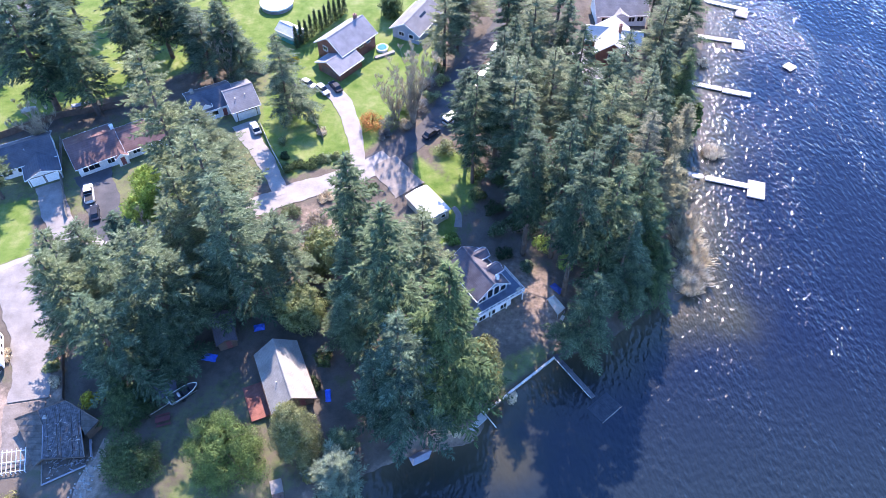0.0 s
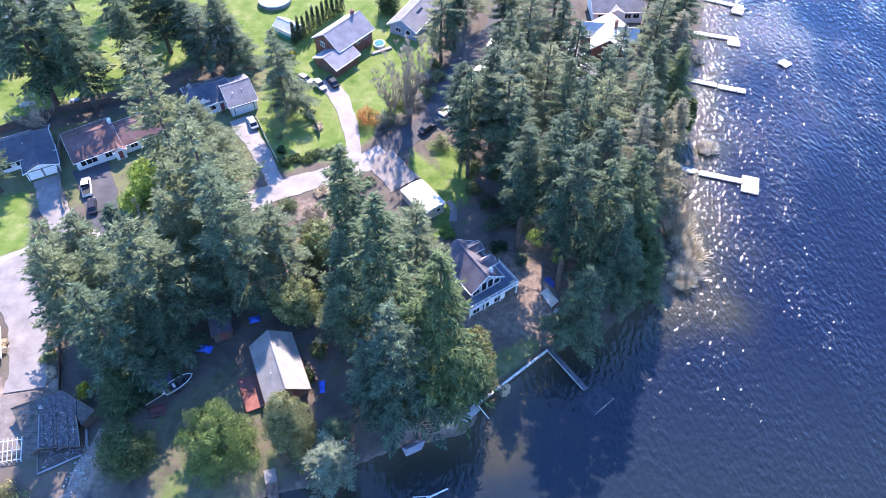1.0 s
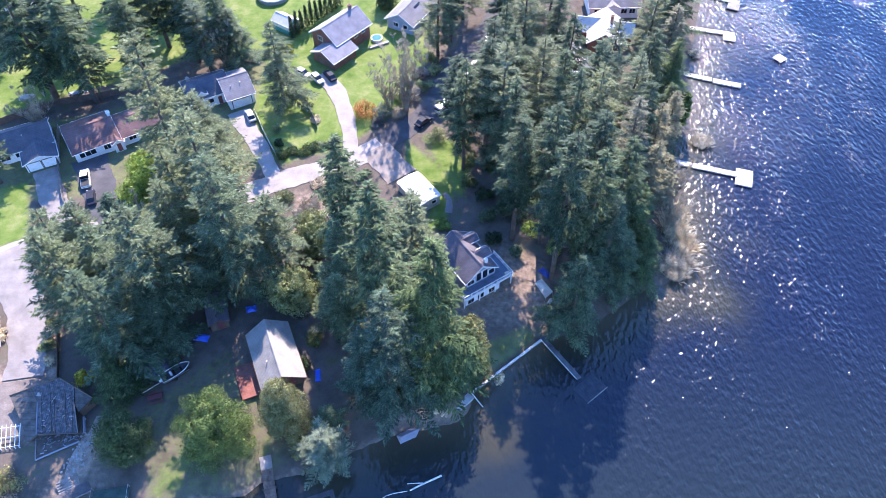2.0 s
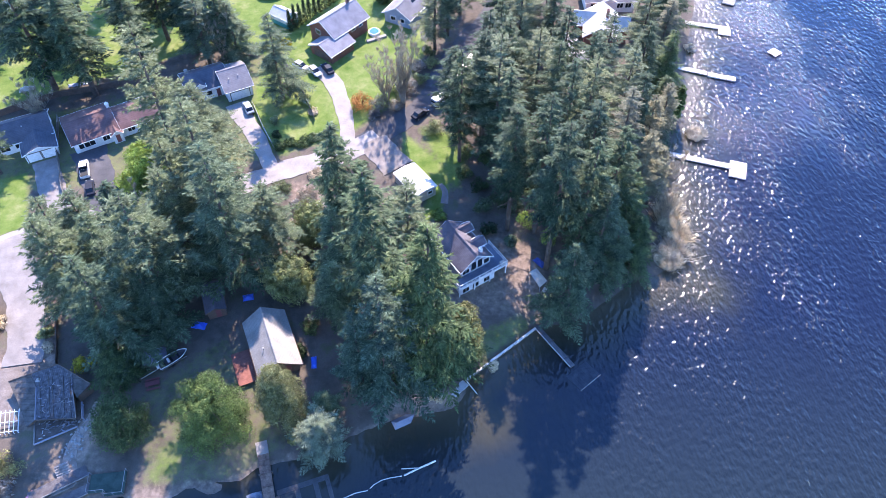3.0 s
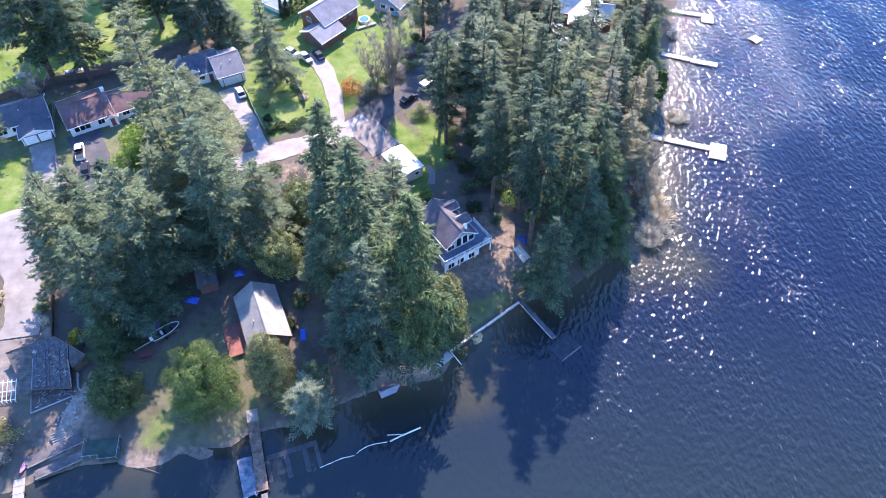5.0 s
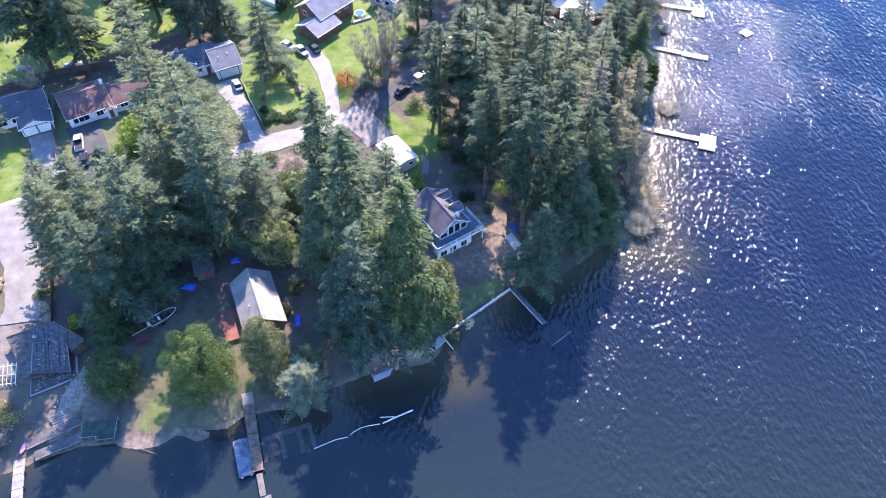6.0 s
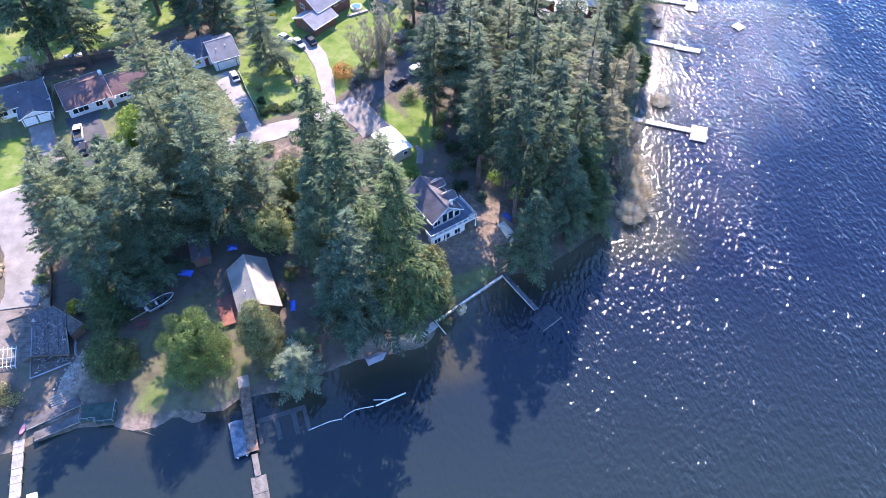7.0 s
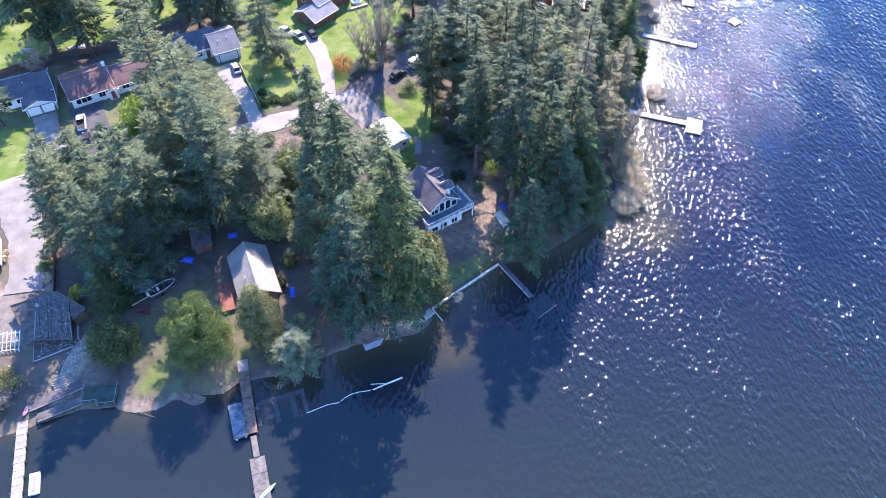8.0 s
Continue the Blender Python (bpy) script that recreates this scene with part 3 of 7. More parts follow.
def gable(parent, c, yaw, L, W, h, rise, wall_mat, roof_mat, over=0.45, base=-0.6, trim=None):
    """A block under a pitched roof, its ridge along its own x. c: its middle in the thing's frame."""
    trim = trim or TRIM
    blk = part("wall", bmesh.new(), wall_mat, parent)
    blk.matrix_basis = pose(c[0], c[1], c[2] if len(c) > 2 else 0, 0, 0, yaw)
    bm = bmesh.new()
    prof = [(-W / 2, base), (W / 2, base), (W / 2, h), (0, h + rise), (-W / 2, h)]
    ends = [[bm.verts.new((x, y, z)) for y, z in prof] for x in (-L / 2, L / 2)]
    bm.faces.new(ends[0][::-1])
    bm.faces.new(ends[1])
    for k in range(5):
        bm.faces.new((ends[0][k], ends[0][(k + 1) % 5], ends[1][(k + 1) % 5], ends[1][k]))
    bmesh.ops.recalc_face_normals(bm, faces=bm.faces)
    bm.to_mesh(blk.data)
    bm.free()
    slope = rise / (W / 2)
    e, ex = W / 2 + over, L / 2 + over
    for s in (-1, 1):
        bm = bmesh.new()
        ze, zr = h - over * slope + 0.18, h + rise + 0.18
        slab(bm, [(-ex, 0, zr), (ex, 0, zr), (ex, s * e, ze), (-ex, s * e, ze)], 0.16)
        r = part("roof", bm, roof_mat, parent)
        r.matrix_basis = blk.matrix_basis
        bm = bmesh.new()
        lo, hi = sorted((s * e, s * (e + 0.1)))
        box(bm, -ex, ex, lo, hi, ze - 0.16, ze - 0.02)
        g = part("gutter", bm, trim, r)
    for x in (-ex - 0.04, ex):
        bm = bmesh.new()
        edge_pts = [(-e, ze + 0.02), (0, zr + 0.02), (e, ze + 0.02), (e, ze - 0.24), (0, zr - 0.24), (-e, ze - 0.24)]
        sides = [[bm.verts.new((xx, y, z)) for y, z in edge_pts] for xx in (x, x + 0.04)]
        for k in (0, 1):
            for sd in sides:
                bm.faces.new((sd[k], sd[k + 1], sd[4 - k], sd[5 - k]))
        for k in range(6):
            bm.faces.new((sides[0][k], sides[0][(k + 1) % 6], sides[1][(k + 1) % 6], sides[1][k]))
        f = part("fascia", bm, trim, parent)
        f.matrix_basis = blk.matrix_basis
    bm = bmesh.new()
    slab(bm, [(-ex, -0.16, zr + 0.0), (ex, -0.16, zr + 0.0), (ex, 0, zr + 0.06), (-ex, 0, zr + 0.06)], 0.03)
    slab(bm, [(-ex, 0.0, zr + 0.06), (ex, 0.0, zr + 0.06), (ex, 0.16, zr + 0.0), (-ex, 0.16, zr + 0.0)], 0.03)
    rc = part("ridge_cap", bm, roof_mat, parent)
    rc.matrix_basis = blk.matrix_basis
    return blk


def chimney(parent, x, y, z0, z1, m=None, w=0.7):
    bm = bmesh.new()
    box(bm, x - w / 2, x + w / 2, y - w / 2, y + w / 2, z0, z1)
    box(bm, x - w / 2 - 0.08, x + w / 2 + 0.08, y - w / 2 - 0.08, y + w / 2 + 0.08, z1, z1 + 0.12)
    tube(bm, (x, y, z1 + 0.1), (x, y, z1 + 0.45), 0.14)
    part("chimney", bm, m or CHIMNEY, parent, "square chimney with a cap")


def vents(parent, spots):
    for x, y, z in spots:
        bm = bmesh.new()
        tube(bm, (x, y, z), (x, y, z + 0.45), 0.08)
        tube(bm, (x, y, z + 0.42), (x, y, z + 0.5), 0.13)
        part("roof_vent", bm, STEEL, parent, "small metal roof vent")


def entry(parent, wall, a, z=0.0):
    axis, plane = wall
    s = 1 if plane > 0 else -1
    lo, hi = sorted((plane + s * 0.005, plane + s * 0.06))
    bm = bmesh.new()
    if axis == "x":
        box(bm, lo, hi, a - 0.46, a + 0.46, z, z + 2.05)
    else:
        box(bm, a - 0.46, a + 0.46, lo, hi, z, z + 2.05)
    d = part("door", bm, REDPAINT, parent, "dark red front door")
    bm = bmesh.new()
    lo, hi = sorted((plane + s * 0.06, plane + s * 0.12))
    if axis == "x":
        box(bm, lo, hi, a + 0.34, a + 0.4, z + 0.95, z + 1.05)
    else:
        box(bm, a + 0.34, a + 0.4, lo, hi, z + 0.95, z + 1.05)
    part("handle", bm, STEEL, d)


def house_at(name, x, y, yaw, label, category="house", z=None):
    return thing(name, pose(x, y, gz(x, y) + 0.1 if z is None else z, 0, 0, yaw), label, category)


# lake house with a railed deck; its front gable looks over the water
h = house_at("lake_house", 4.3, 82.9, -55, "two-storey lake house with violet-grey roof, blue gable and white deck")
gable(h, (0, 0), 0, 9.5, 6.6, 4.4, 2.5, BLUEWALL, ROOF_LILAC, 0.45)
FX = 4.75
for a, z, w, hh in ((-2.3, 2.75, 1.5, 1.2), (-0.55, 2.75, 1.1, 2.3), (0.9, 2.75, 1.1, 2.3), (2.4, 2.9, 1.2, 1.4)):
    window(h, ("x", FX), (a, z), w, hh, TRIM)
for a in (-3.0, 0.5, 3.0):
    window(h, ("y", 3.3), (a, 2.8), 1.1, 1.1, TRIM)
    window(h, ("y", -3.3), (a, 2.8), 1.1, 1.1, TRIM)
for a in (-2.6, 1.6):
    d = gable(h, (a, 2.3, 4.2), 90, 2.6, 1.9, 1.5, 0.7, BLUEWALL, ROOF_LILAC, 0.25, base=-0.2)
bm = bmesh.new()
box(bm, 3.6, 4.2, 1.2, 1.8, 5.4, 7.0)
part("chimney", bm, TRIM, h, "white boxed chimney")
bm = bmesh.new()
slab(bm, [(0.6, 3.32, 2.3), (FX + 0.02, 3.32, 2.3), (FX + 0.02, -5.2, 2.3), (FX + 2.08, -5.2, 2.3), (FX + 2.08, 5.9, 2.3), (0.6, 5.9, 2.3)], 0.1)
part("deck_floor", bm, surface("slate_blue_deck_boards", (0.1, 0.13, 0.18), (0.16, 0.2, 0.26), 0.7, 7, 0.75), h, "slate-blue deck boards")
bm = bmesh.new()
box(bm, FX + 2.08, FX + 2.16, -5.2, 5.9, 1.95, 2.28)
box(bm, 0.6, FX + 2.16, 5.9, 5.98, 1.95, 2.28)
part("deck_beam", bm, TRIM, h, "white deck fascia")
for (ax, ay), (bx, by) in (((FX + 2.1, -5.15), (FX + 2.1, 5.85)), ((FX + 2.1, 5.85), (0.65, 5.85)), ((FX + 2.1, -5.15), (FX + 0.1, -5.15))):
    bm = bmesh.new()
    ln = math.hypot(bx - ax, by - ay)
    for zz, r in ((3.2, 0.07), (2.45, 0.05)):
        tube(bm, (ax, ay, zz), (bx, by, zz), r, n=6)
    for k in range(int(ln / 1.5) + 1):
        t = min(1, k * 1.5 / ln)
        box(bm, ax + (bx - ax) * t - 0.06, ax + (bx - ax) * t + 0.06, ay + (by - ay) * t - 0.06, ay + (by - ay) * t + 0.06, 2.25, 3.3)
    for k in range(int(ln / 0.3)):
        t = k * 0.3 / ln
        box(bm, ax + (bx - ax) * t - 0.02, ax + (bx - ax) * t + 0.02, ay + (by - ay) * t - 0.02, ay + (by - ay) * t + 0.02, 2.45, 3.2)
    part("railing", bm, TRIM, h, "white wooden deck railing")
for a in (-5.0, -1.6, 2.0, 5.7):
    bm = bmesh.new()
    box(bm, FX + 1.9, FX + 2.08, a - 0.09, a + 0.09, -1.2, 2.2)
    part("deck_post", bm, TRIM, h)
bm = bmesh.new()
box(bm, FX + 1.3, FX + 1.95, 4.4, 5.4, 2.35, 3.05, 0.12)
part("planter", bm, SAIL, h, "pale planter box on the deck")

bm = bmesh.new()
box(bm, FX + 0.02, FX + 1.75, -4.6, 3.2, -1.4, 1.9)
part("lower_wall", bm, WHITE, h, "white lower storey under the deck")
for a in (-3.4, -1.2, 1.4):
    window(h, ("x", FX + 1.75), (a, -0.2), 1.4, 1.3, TRIM)

# cabin by the boat
h = house_at("cabin", -28.9, 62.2, -66, "low lakeside cabin with a pale grey shingle roof under firs", "cabin")
gable(h, (0, 0), 0, 11.2, 6.6, 2.0, 2.5, BROWNWALL, ROOF_PALE, 0.6, trim=BROWNWALL)
for a in (-3, 0.5, 3.2):
    window(h, ("y", -3.3), (a, 0.9), 1.1, 0.9, TRIM)
window(h, ("x", 5.6), (-1.4, 0.8), 1.8, 1.1, TRIM)
entry(h, ("x", 5.6), 1.5)
vents(h, [(1.8, -1.6, 3.4)])
x, y = -33.3, 58.2
d = thing("wooden_deck", pose(x, y, gz(x, y), 0, 0, -66), "low red-stained wooden deck beside a cabin", "deck")
bm = bmesh.new()
box(bm, -3.4, 3.4, -1.7, 1.75, 0.32, 0.38, 0.02)
part("decking", bm, REDWOOD, d, "red-stained boards")
bm = bmesh.new()
for a in (-3.3, 0, 3.2):
    box(bm, a, a + 0.1, -1.7, 1.75, -0.3, 0.318)
part("joist_frame", bm, POSTWOOD, d)

# garden shed in the shade
h = house_at("garden_shed", -41.2, 71.3, -68, "small shed with a faded violet-grey roof in deep shade", "shed")
gable(h, (0, 0), 0, 6.2, 3.2, 2.0, 0.8, BROWNWALL, ROOF_LILAC, 0.3, trim=BROWNWALL)
entry(h, ("x", 3.1), 0.3)

# garage with a low white roof, near the lane's end
h = house_at("garage", -5.6, 101.8, -53, "small tan garage with a bright white metal roof", "garage")
gable(h, (0, 0), 0, 8.0, 4.9, 2.4, 0.35, TANWALL, ROOF_WHITE, 0.2)
garage_door(h, ("x", -4.0), (0, 0), 3.4, 2.1, WHITE)
window(h, ("x", 4.0), (1.0, 1.0), 1.0, 0.8, TRIM)
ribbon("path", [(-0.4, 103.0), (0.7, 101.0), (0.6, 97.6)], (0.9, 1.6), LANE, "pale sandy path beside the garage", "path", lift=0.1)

# grey house with a front garage
h = house_at("house", -54.8, 132.6, 29, "grey-roofed house with a white garage wing, half under firs")
gable(h, (-1.6, 1.4), 0, 9.5, 8.0, 3.0, 2.1, WHITE, ROOF_SLATE, 0.45)
gable(h, (4.6, -1.2), 0, 6.0, 9.6, 3.0, 2.3, WHITE, ROOF_GREY, 0.45)
garage_door(h, ("y", -6.0), (4.6, 0), 4.4, 2.2, TRIM)
for a in (-4.4, -1.8):
    window(h, ("y", -2.6), (a, 1.0), 1.3, 1.1, TRIM)
entry(h, ("y", -2.6), 0.4)
gable(h, (-3.4, -1.0, 2.6), 90, 3.0, 2.2, 1.2, 0.8, WHITE, ROOF_SLATE, 0.3, base=-0.3)
vents(h, [(3.2, -3.6, 4.2), (5.6, -3.2, 4.3)])
chimney(h, -5.0, 2.0, 4.4, 5.9, STONE)

# red house with a pale roof, and its lower garage wing
h = house_at("house", -27.6, 155.4, 52, "red-brown house with a lavender-grey roof and lower garage wing")
gable(h, (0, 0), 0, 11.6, 8.6, 4.1, 2.8, REDWALL, ROOF_LAVENDER, 0.55)
gable(h, (-6.2, -3.6), 0, 7.6, 7.2, 2.4, 1.7, REDWALL, ROOF_LAVENDER, 0.5)
garage_door(h, ("x", -10.0), (-3.6, 0), 4.6, 2.1, BROWNWALL)
for a in (-2.0, 0.8, 3.4):
    window(h, ("y", -4.3), (a, 2.6), 1.2, 1.1, TRIM)
window(h, ("x", -5.8), (1.5, 2.6), 1.4, 1.2, TRIM)
vents(h, [(2, 1.6, 5.9), (0.5, 1.6, 5.9), (-1, 1.6, 5.9), (3.4, 1.7, 5.8)])
chimney(h, 4.2, 0.5, 6.0, 8.0)

# grey bungalow behind
h = house_at("house", -10.3, 165.6, 63, "blue-grey bungalow with a grey shingle roof")
gable(h, (0, 0), 0, 12.5, 7.6, 2.7, 2.2, BLUEWALL, ROOF_GREY, 0.5)
window(h, ("x", -6.25), (1.2, 1.0), 1.4, 1.1, TRIM)
window(h, ("x", -6.25), (-1.6, 1.0), 1.2, 1.1, TRIM)
bm = bmesh.new()
slab(bm, [(-1.2, -1.2, 4.45), (1.6, -1.2, 4.45), (1.6, -1.75, 4.12), (-1.2, -1.75, 4.12)], 0.1)
part("skylight", bm, GLASS, h, "long dark skylight")

# white shed on a teal base
h = house_at("garden_shed", -42.6, 160.6, -34, "white-roofed shed with teal lower walls", "shed")
gable(h, (0, 0), 0, 5.8, 4.0, 2.4, 1.2, TEAL, ROOF_WHITE, 0.2)
bm = bmesh.new()
box(bm, -2.93, 2.93, -2.03, 2.03, 1.1, 2.3)
part("upper_wall", bm, WHITE, h)
entry(h, ("x", 2.93), 0)

# round covered pool
x, y = -48.6, 175.2
h = thing("covered_pool", pose(x, y, gz(x, y)), "round above-ground pool under a white winter cover", "pool")
bm = bmesh.new()
tube(bm, (0, 0, -0.3), (0, 0, 1.3), 4.3, n=32)
part("wall", bm, GREYTARP, h)
bm = bmesh.new()
ringpts = [[bm.verts.new((r * math.cos(k * math.pi / 16), r * math.sin(k * math.pi / 16), zz + (0.05 * math.sin(k * 2.4) if r > 1 else 0))) for k in range(32)]
           for r, zz in ((4.5, 1.05), (4.45, 1.38), (3.0, 1.5), (0.6, 1.62))]
for a, b in zip(ringpts[:-1], ringpts[1:]):
    for k in range(32):
        bm.faces.new((a[k], a[(k + 1) % 32], b[(k + 1) % 32], b[k]))
bm.faces.new(ringpts[-1])
part("cover", bm, TRIM, h, "sagging white cover")

# small blue pool on a white terrace by the red house
x, y = -18.9, 156.4
h = thing("paddling_pool", pose(x, y, gz(x, y)), "small round blue pool with a white rim on the lawn", "pool")
bm = bmesh.new()
tube(bm, (0, 0, -0.1), (0, 0, 0.62), 1.5, n=24)
part("wall", bm, TRIM, h)
bm = bmesh.new()
tube(bm, (0, 0, 0.6), (0, 0, 0.66), 1.3, n=24)
part("liner", bm, POOLBLUE, h, "bright blue pool water")
bm = bmesh.new()
box(bm, -3.2, 2.2, -2.9, -2.0, -0.2, 0.4, 0.03)
terr = part("garden_terrace", bm, CONCRETE, None)
terr.matrix_basis = pose(x, y - 0.2, gz(x, y), 0, 0, 30)
tagged(terr, "white concrete terrace edge by the pool", "terrace")

# maroon house
h = house_at("house", -76.6, 118.2, 33, "long maroon-roofed house with a white window front, dappled by shade")
gable(h, (-2.6, 0), 0, 9.6, 10.2, 2.7, 2.0, WHITE, ROOF_MAROON, 0.5)
gable(h, (6.8, -0.9), 0, 9.4, 8.0, 2.4, 1.7, WHITE, ROOF_MAROON, 0.5)
for a, w in ((-6.0, 1.0), (-4.2, 2.2), (-0.6, 1.4)):
    window(h, ("y", -5.1), (a, 0.9), w, 1.2, TRIM)
for a in (5.0, 7.6, 10.2):
    window(h, ("y", -4.9), (a, 0.9), 1.5, 1.1, TRIM)
gable(h, (1.7, -4.6), 90, 3.0, 2.2, 2.3, 0.8, WHITE, ROOF_MAROON, 0.3)
entry(h, ("y", -6.1), 1.7)
chimney(h, 2.4, 1.0, 3.8, 5.4, TRIM)

# blue-roofed house with a double garage
h = house_at("house", -95.0, 113.8, 28, "white house with a slate-blue roof and a double garage")
gable(h, (0, 0), 0, 15.6, 8.0, 2.7, 2.2, WHITE, ROOF_SLATE, 0.5)
for a, w in ((-5.0, 1.4), (-2.2, 1.8), (0.8, 1.8)):
    window(h, ("y", -4.0), (a, 0.9), w, 1.1, TRIM)
gable(h, (4.6, -5.6), 90, 6.4, 6.6, 2.3, 1.2, WHITE, ROOF_SLATE, 0.4)
for a in (3.05, 6.15):
    garage_door(h, ("y", -8.8), (a, 0), 2.7, 2.1, TRIM)
window(h, ("x", 7.8), (1.0, 2.9), 0.9, 0.8, TRIM)
vents(h, [(-1, -1.8, 3.9), (2.5, -1.6, 4.0)])

# white-roofed house among the firs by the shore
h = house_at("house", 38.6, 156.6, 82, "red-walled house with a many-gabled white roof among firs")
gable(h, (0, 0), 0, 11.0, 7.4, 4.2, 2.6, REDWALL, ROOF_WHITE, 0.5)
gable(h, (2.2, 3.4), 90, 6.4, 5.4, 4.0, 2.0, REDWALL, ROOF_WHITE, 0.45)
gable(h, (1.6, -3.6), 90, 6.6, 5.0, 3.8, 2.0, REDWALL, ROOF_WHITE, 0.45)
window(h, ("x", -5.5), (0, 2.2), 1.6, 1.4, TRIM)
window(h, ("x", -5.5), (-1.9, 0.6), 1.0, 1.2, TRIM)
chimney(h, 0.5, -1.4, 5.6, 8.0)
h = house_at("garden_shed", 31.6, 144.8, 20, "small tan outbuilding with a pale roof", "shed")
gable(h, (0, 0), 0, 5.0, 3.8, 2.2, 0.8, TANWALL, ROOF_PALE, 0.3)
h = house_at("garden_shed", 30.2, 151.4, 75, "tan-walled shed with a cream roof", "shed")
gable(h, (0, 0), 0, 4.4, 3.4, 2.2, 0.8, TANWALL, ROOF_PALE, 0.3)
h = house_at("house", 42.6, 172.8, 4, "long house with a grey roof near the shore")
gable(h, (0, 0), 0, 13.0, 8.4, 3.2, 2.0, WHITE, ROOF_GREY, 0.5)
gable(h, (-0.6, -3.0, 1.2), 90, 3.4, 3.2, 2.0, 0.8, WHITE, ROOF_PALE, 0.3)
for a in (-4.5, 2.6, 4.8):
    window(h, ("y", -4.2), (a, 1.1), 1.5, 1.3, TRIM)

h = house_at("house", -117.0, 169.0, 20, "white house with a pale roof behind firs")
gable(h, (0, 0), 0, 13.0, 8.0, 2.9, 2.0, WHITE, ROOF_LAVENDER, 0.5)
for a in (-3.6, 0.4, 3.8):
    window(h, ("y", -4.0), (a, 1.0), 1.4, 1.2, TRIM)

# old house under trees near the lane's end: a low roof in three pitches over a cluttered terrace
OX, OY, OZ = -62.6, 51.2, gz(-62.6, 51.2)
h = house_at("old_house", OX, OY, 0, "old house with a low patched roof and a cluttered terrace", z=OZ)


def low_roof(pts, lift=0.0):
    """Corners in plan to corners on the falling roof plane."""
    return [(px_ - OX, py_ - OY, 3.0 + 0.2 * (py_ - 47) + lift - OZ) for px_, py_ in pts]


WEST = [(-72.0, 53.2), (-68.6, 54.6), (-67.0, 52.3), (-65.7, 46.9), (-66.7, 45.8), (-69.2, 49.6)]
MIDDLE = [(-68.5, 54.65), (-64.4, 56.4), (-61.5, 55.0), (-60.7, 52.0), (-58.9, 47.4), (-65.6, 46.9), (-66.95, 52.3)]
EAST = [(-61.4, 54.95), (-58.0, 53.2), (-59.7, 50.8), (-60.6, 52.0)]
# patched felt; its dark mottle also paints the tree shadows lying on it
PANEL = surface("patched_shadow_mottled_roofing", (0.022, 0.022, 0.026), (0.15, 0.145, 0.15), 2.0, 3, 0.8, bump=0.6, lines=(0.9, "X", 0.5))
for pts, mat, lab, up in ((WEST, ROOF_BROWN, "mossy brown shingles", 0.0), (MIDDLE, PANEL, "patched blue-grey roofing felt with shadow mottle in its colour", 0.06), (EAST, ROOF_BROWN, "mossy brown shingles", 0.0)):
    bm = bmesh.new()
    slab(bm, low_roof(pts, up), 0.16)
    part("roof", bm, mat, h, lab)
    cx, cy = sum(q[0] for q in pts) / len(pts), sum(q[1] for q in pts) / len(pts)
    bm = bmesh.new()
    slab(bm, low_roof([(cx + (q[0] - cx) * 0.88, cy + (q[1] - cy) * 0.88) for q in pts], -0.2), 2.6)
    part("wall", bm, BROWNWALL, h)
for p0, p1, mat in (((-72.0, 53.2), (-64.4, 56.4), BROWNWALL), ((-64.4, 56.4), (-58.0, 53.2), BROWNWALL), ((-66.95, 52.3), (-65.6, 46.9), GREYTARP), ((-65.6, 46.9), (-58.9, 47.4), POSTWOOD), ((-60.7, 52.0), (-58.9, 47.4), GREYWOOD)):
    bm = bmesh.new()
    q0, q1 = low_roof([p0, p1], 0.08)
    tube(bm, q0, q1, 0.09, n=5)
    part("edge_board", bm, mat, h)
for k in range(5):
    u = (k + 0.5 + 0.3 * math.sin(k * 2.3)) / 5
    q0, q1 = low_roof([(-67.6 + u * 6.4, 54.2), (-65.3 + u * 6.2, 47.2)], 0.1)
    bm = bmesh.new()
    tube(bm, q0, q1, 0.05, n=5)
    part("batten", bm, POSTWOOD, h)
bm = bmesh.new()
slab(bm, [(q[0] - OX, q[1] - OY, 1.7 - OZ) for q in ((-66.4, 47.8), (-64.8, 43.3), (-59.0, 46.7), (-58.8, 48.0))], 1.6)
part("terrace", bm, POSTWOOD, h, "dark raised terrace")
bm = bmesh.new()
tube(bm, (-64.9 - OX, 43.2 - OY, 1.75 - OZ), (-58.9 - OX, 46.6 - OY, 1.75 - OZ), 0.16, n=6)
part("terrace_edge", bm, GREYTARP, h, "pale terrace edge beam")
bm = bmesh.new()
tube(bm, (-66.5 - OX, 47.6 - OY, 1.75 - OZ), (-64.9 - OX, 43.2 - OY, 1.75 - OZ), 0.12, n=6)
part("terrace_edge", bm, GREYWOOD, h, "grey terrace edge beam")
bm = bmesh.new()
tube(bm, (-59.2 - OX, 50.6 - OY, 2.6 - OZ), (-58.1 - OX, 47.7 - OY, 2.6 - OZ), 0.2, n=4)
for q in ((-59.2, 50.5), (-58.1, 47.8)):
    tube(bm, (q[0] - OX, q[1] - OY, -0.4), (q[0] - OX, q[1] - OY, 2.6 - OZ), 0.09, n=6)
part("porch_beam", bm, GREYTARP, h, "pale porch beam on two posts")
chimney(h, -4.4, 2.4, 0.9, 2.5, STONE, 0.6)
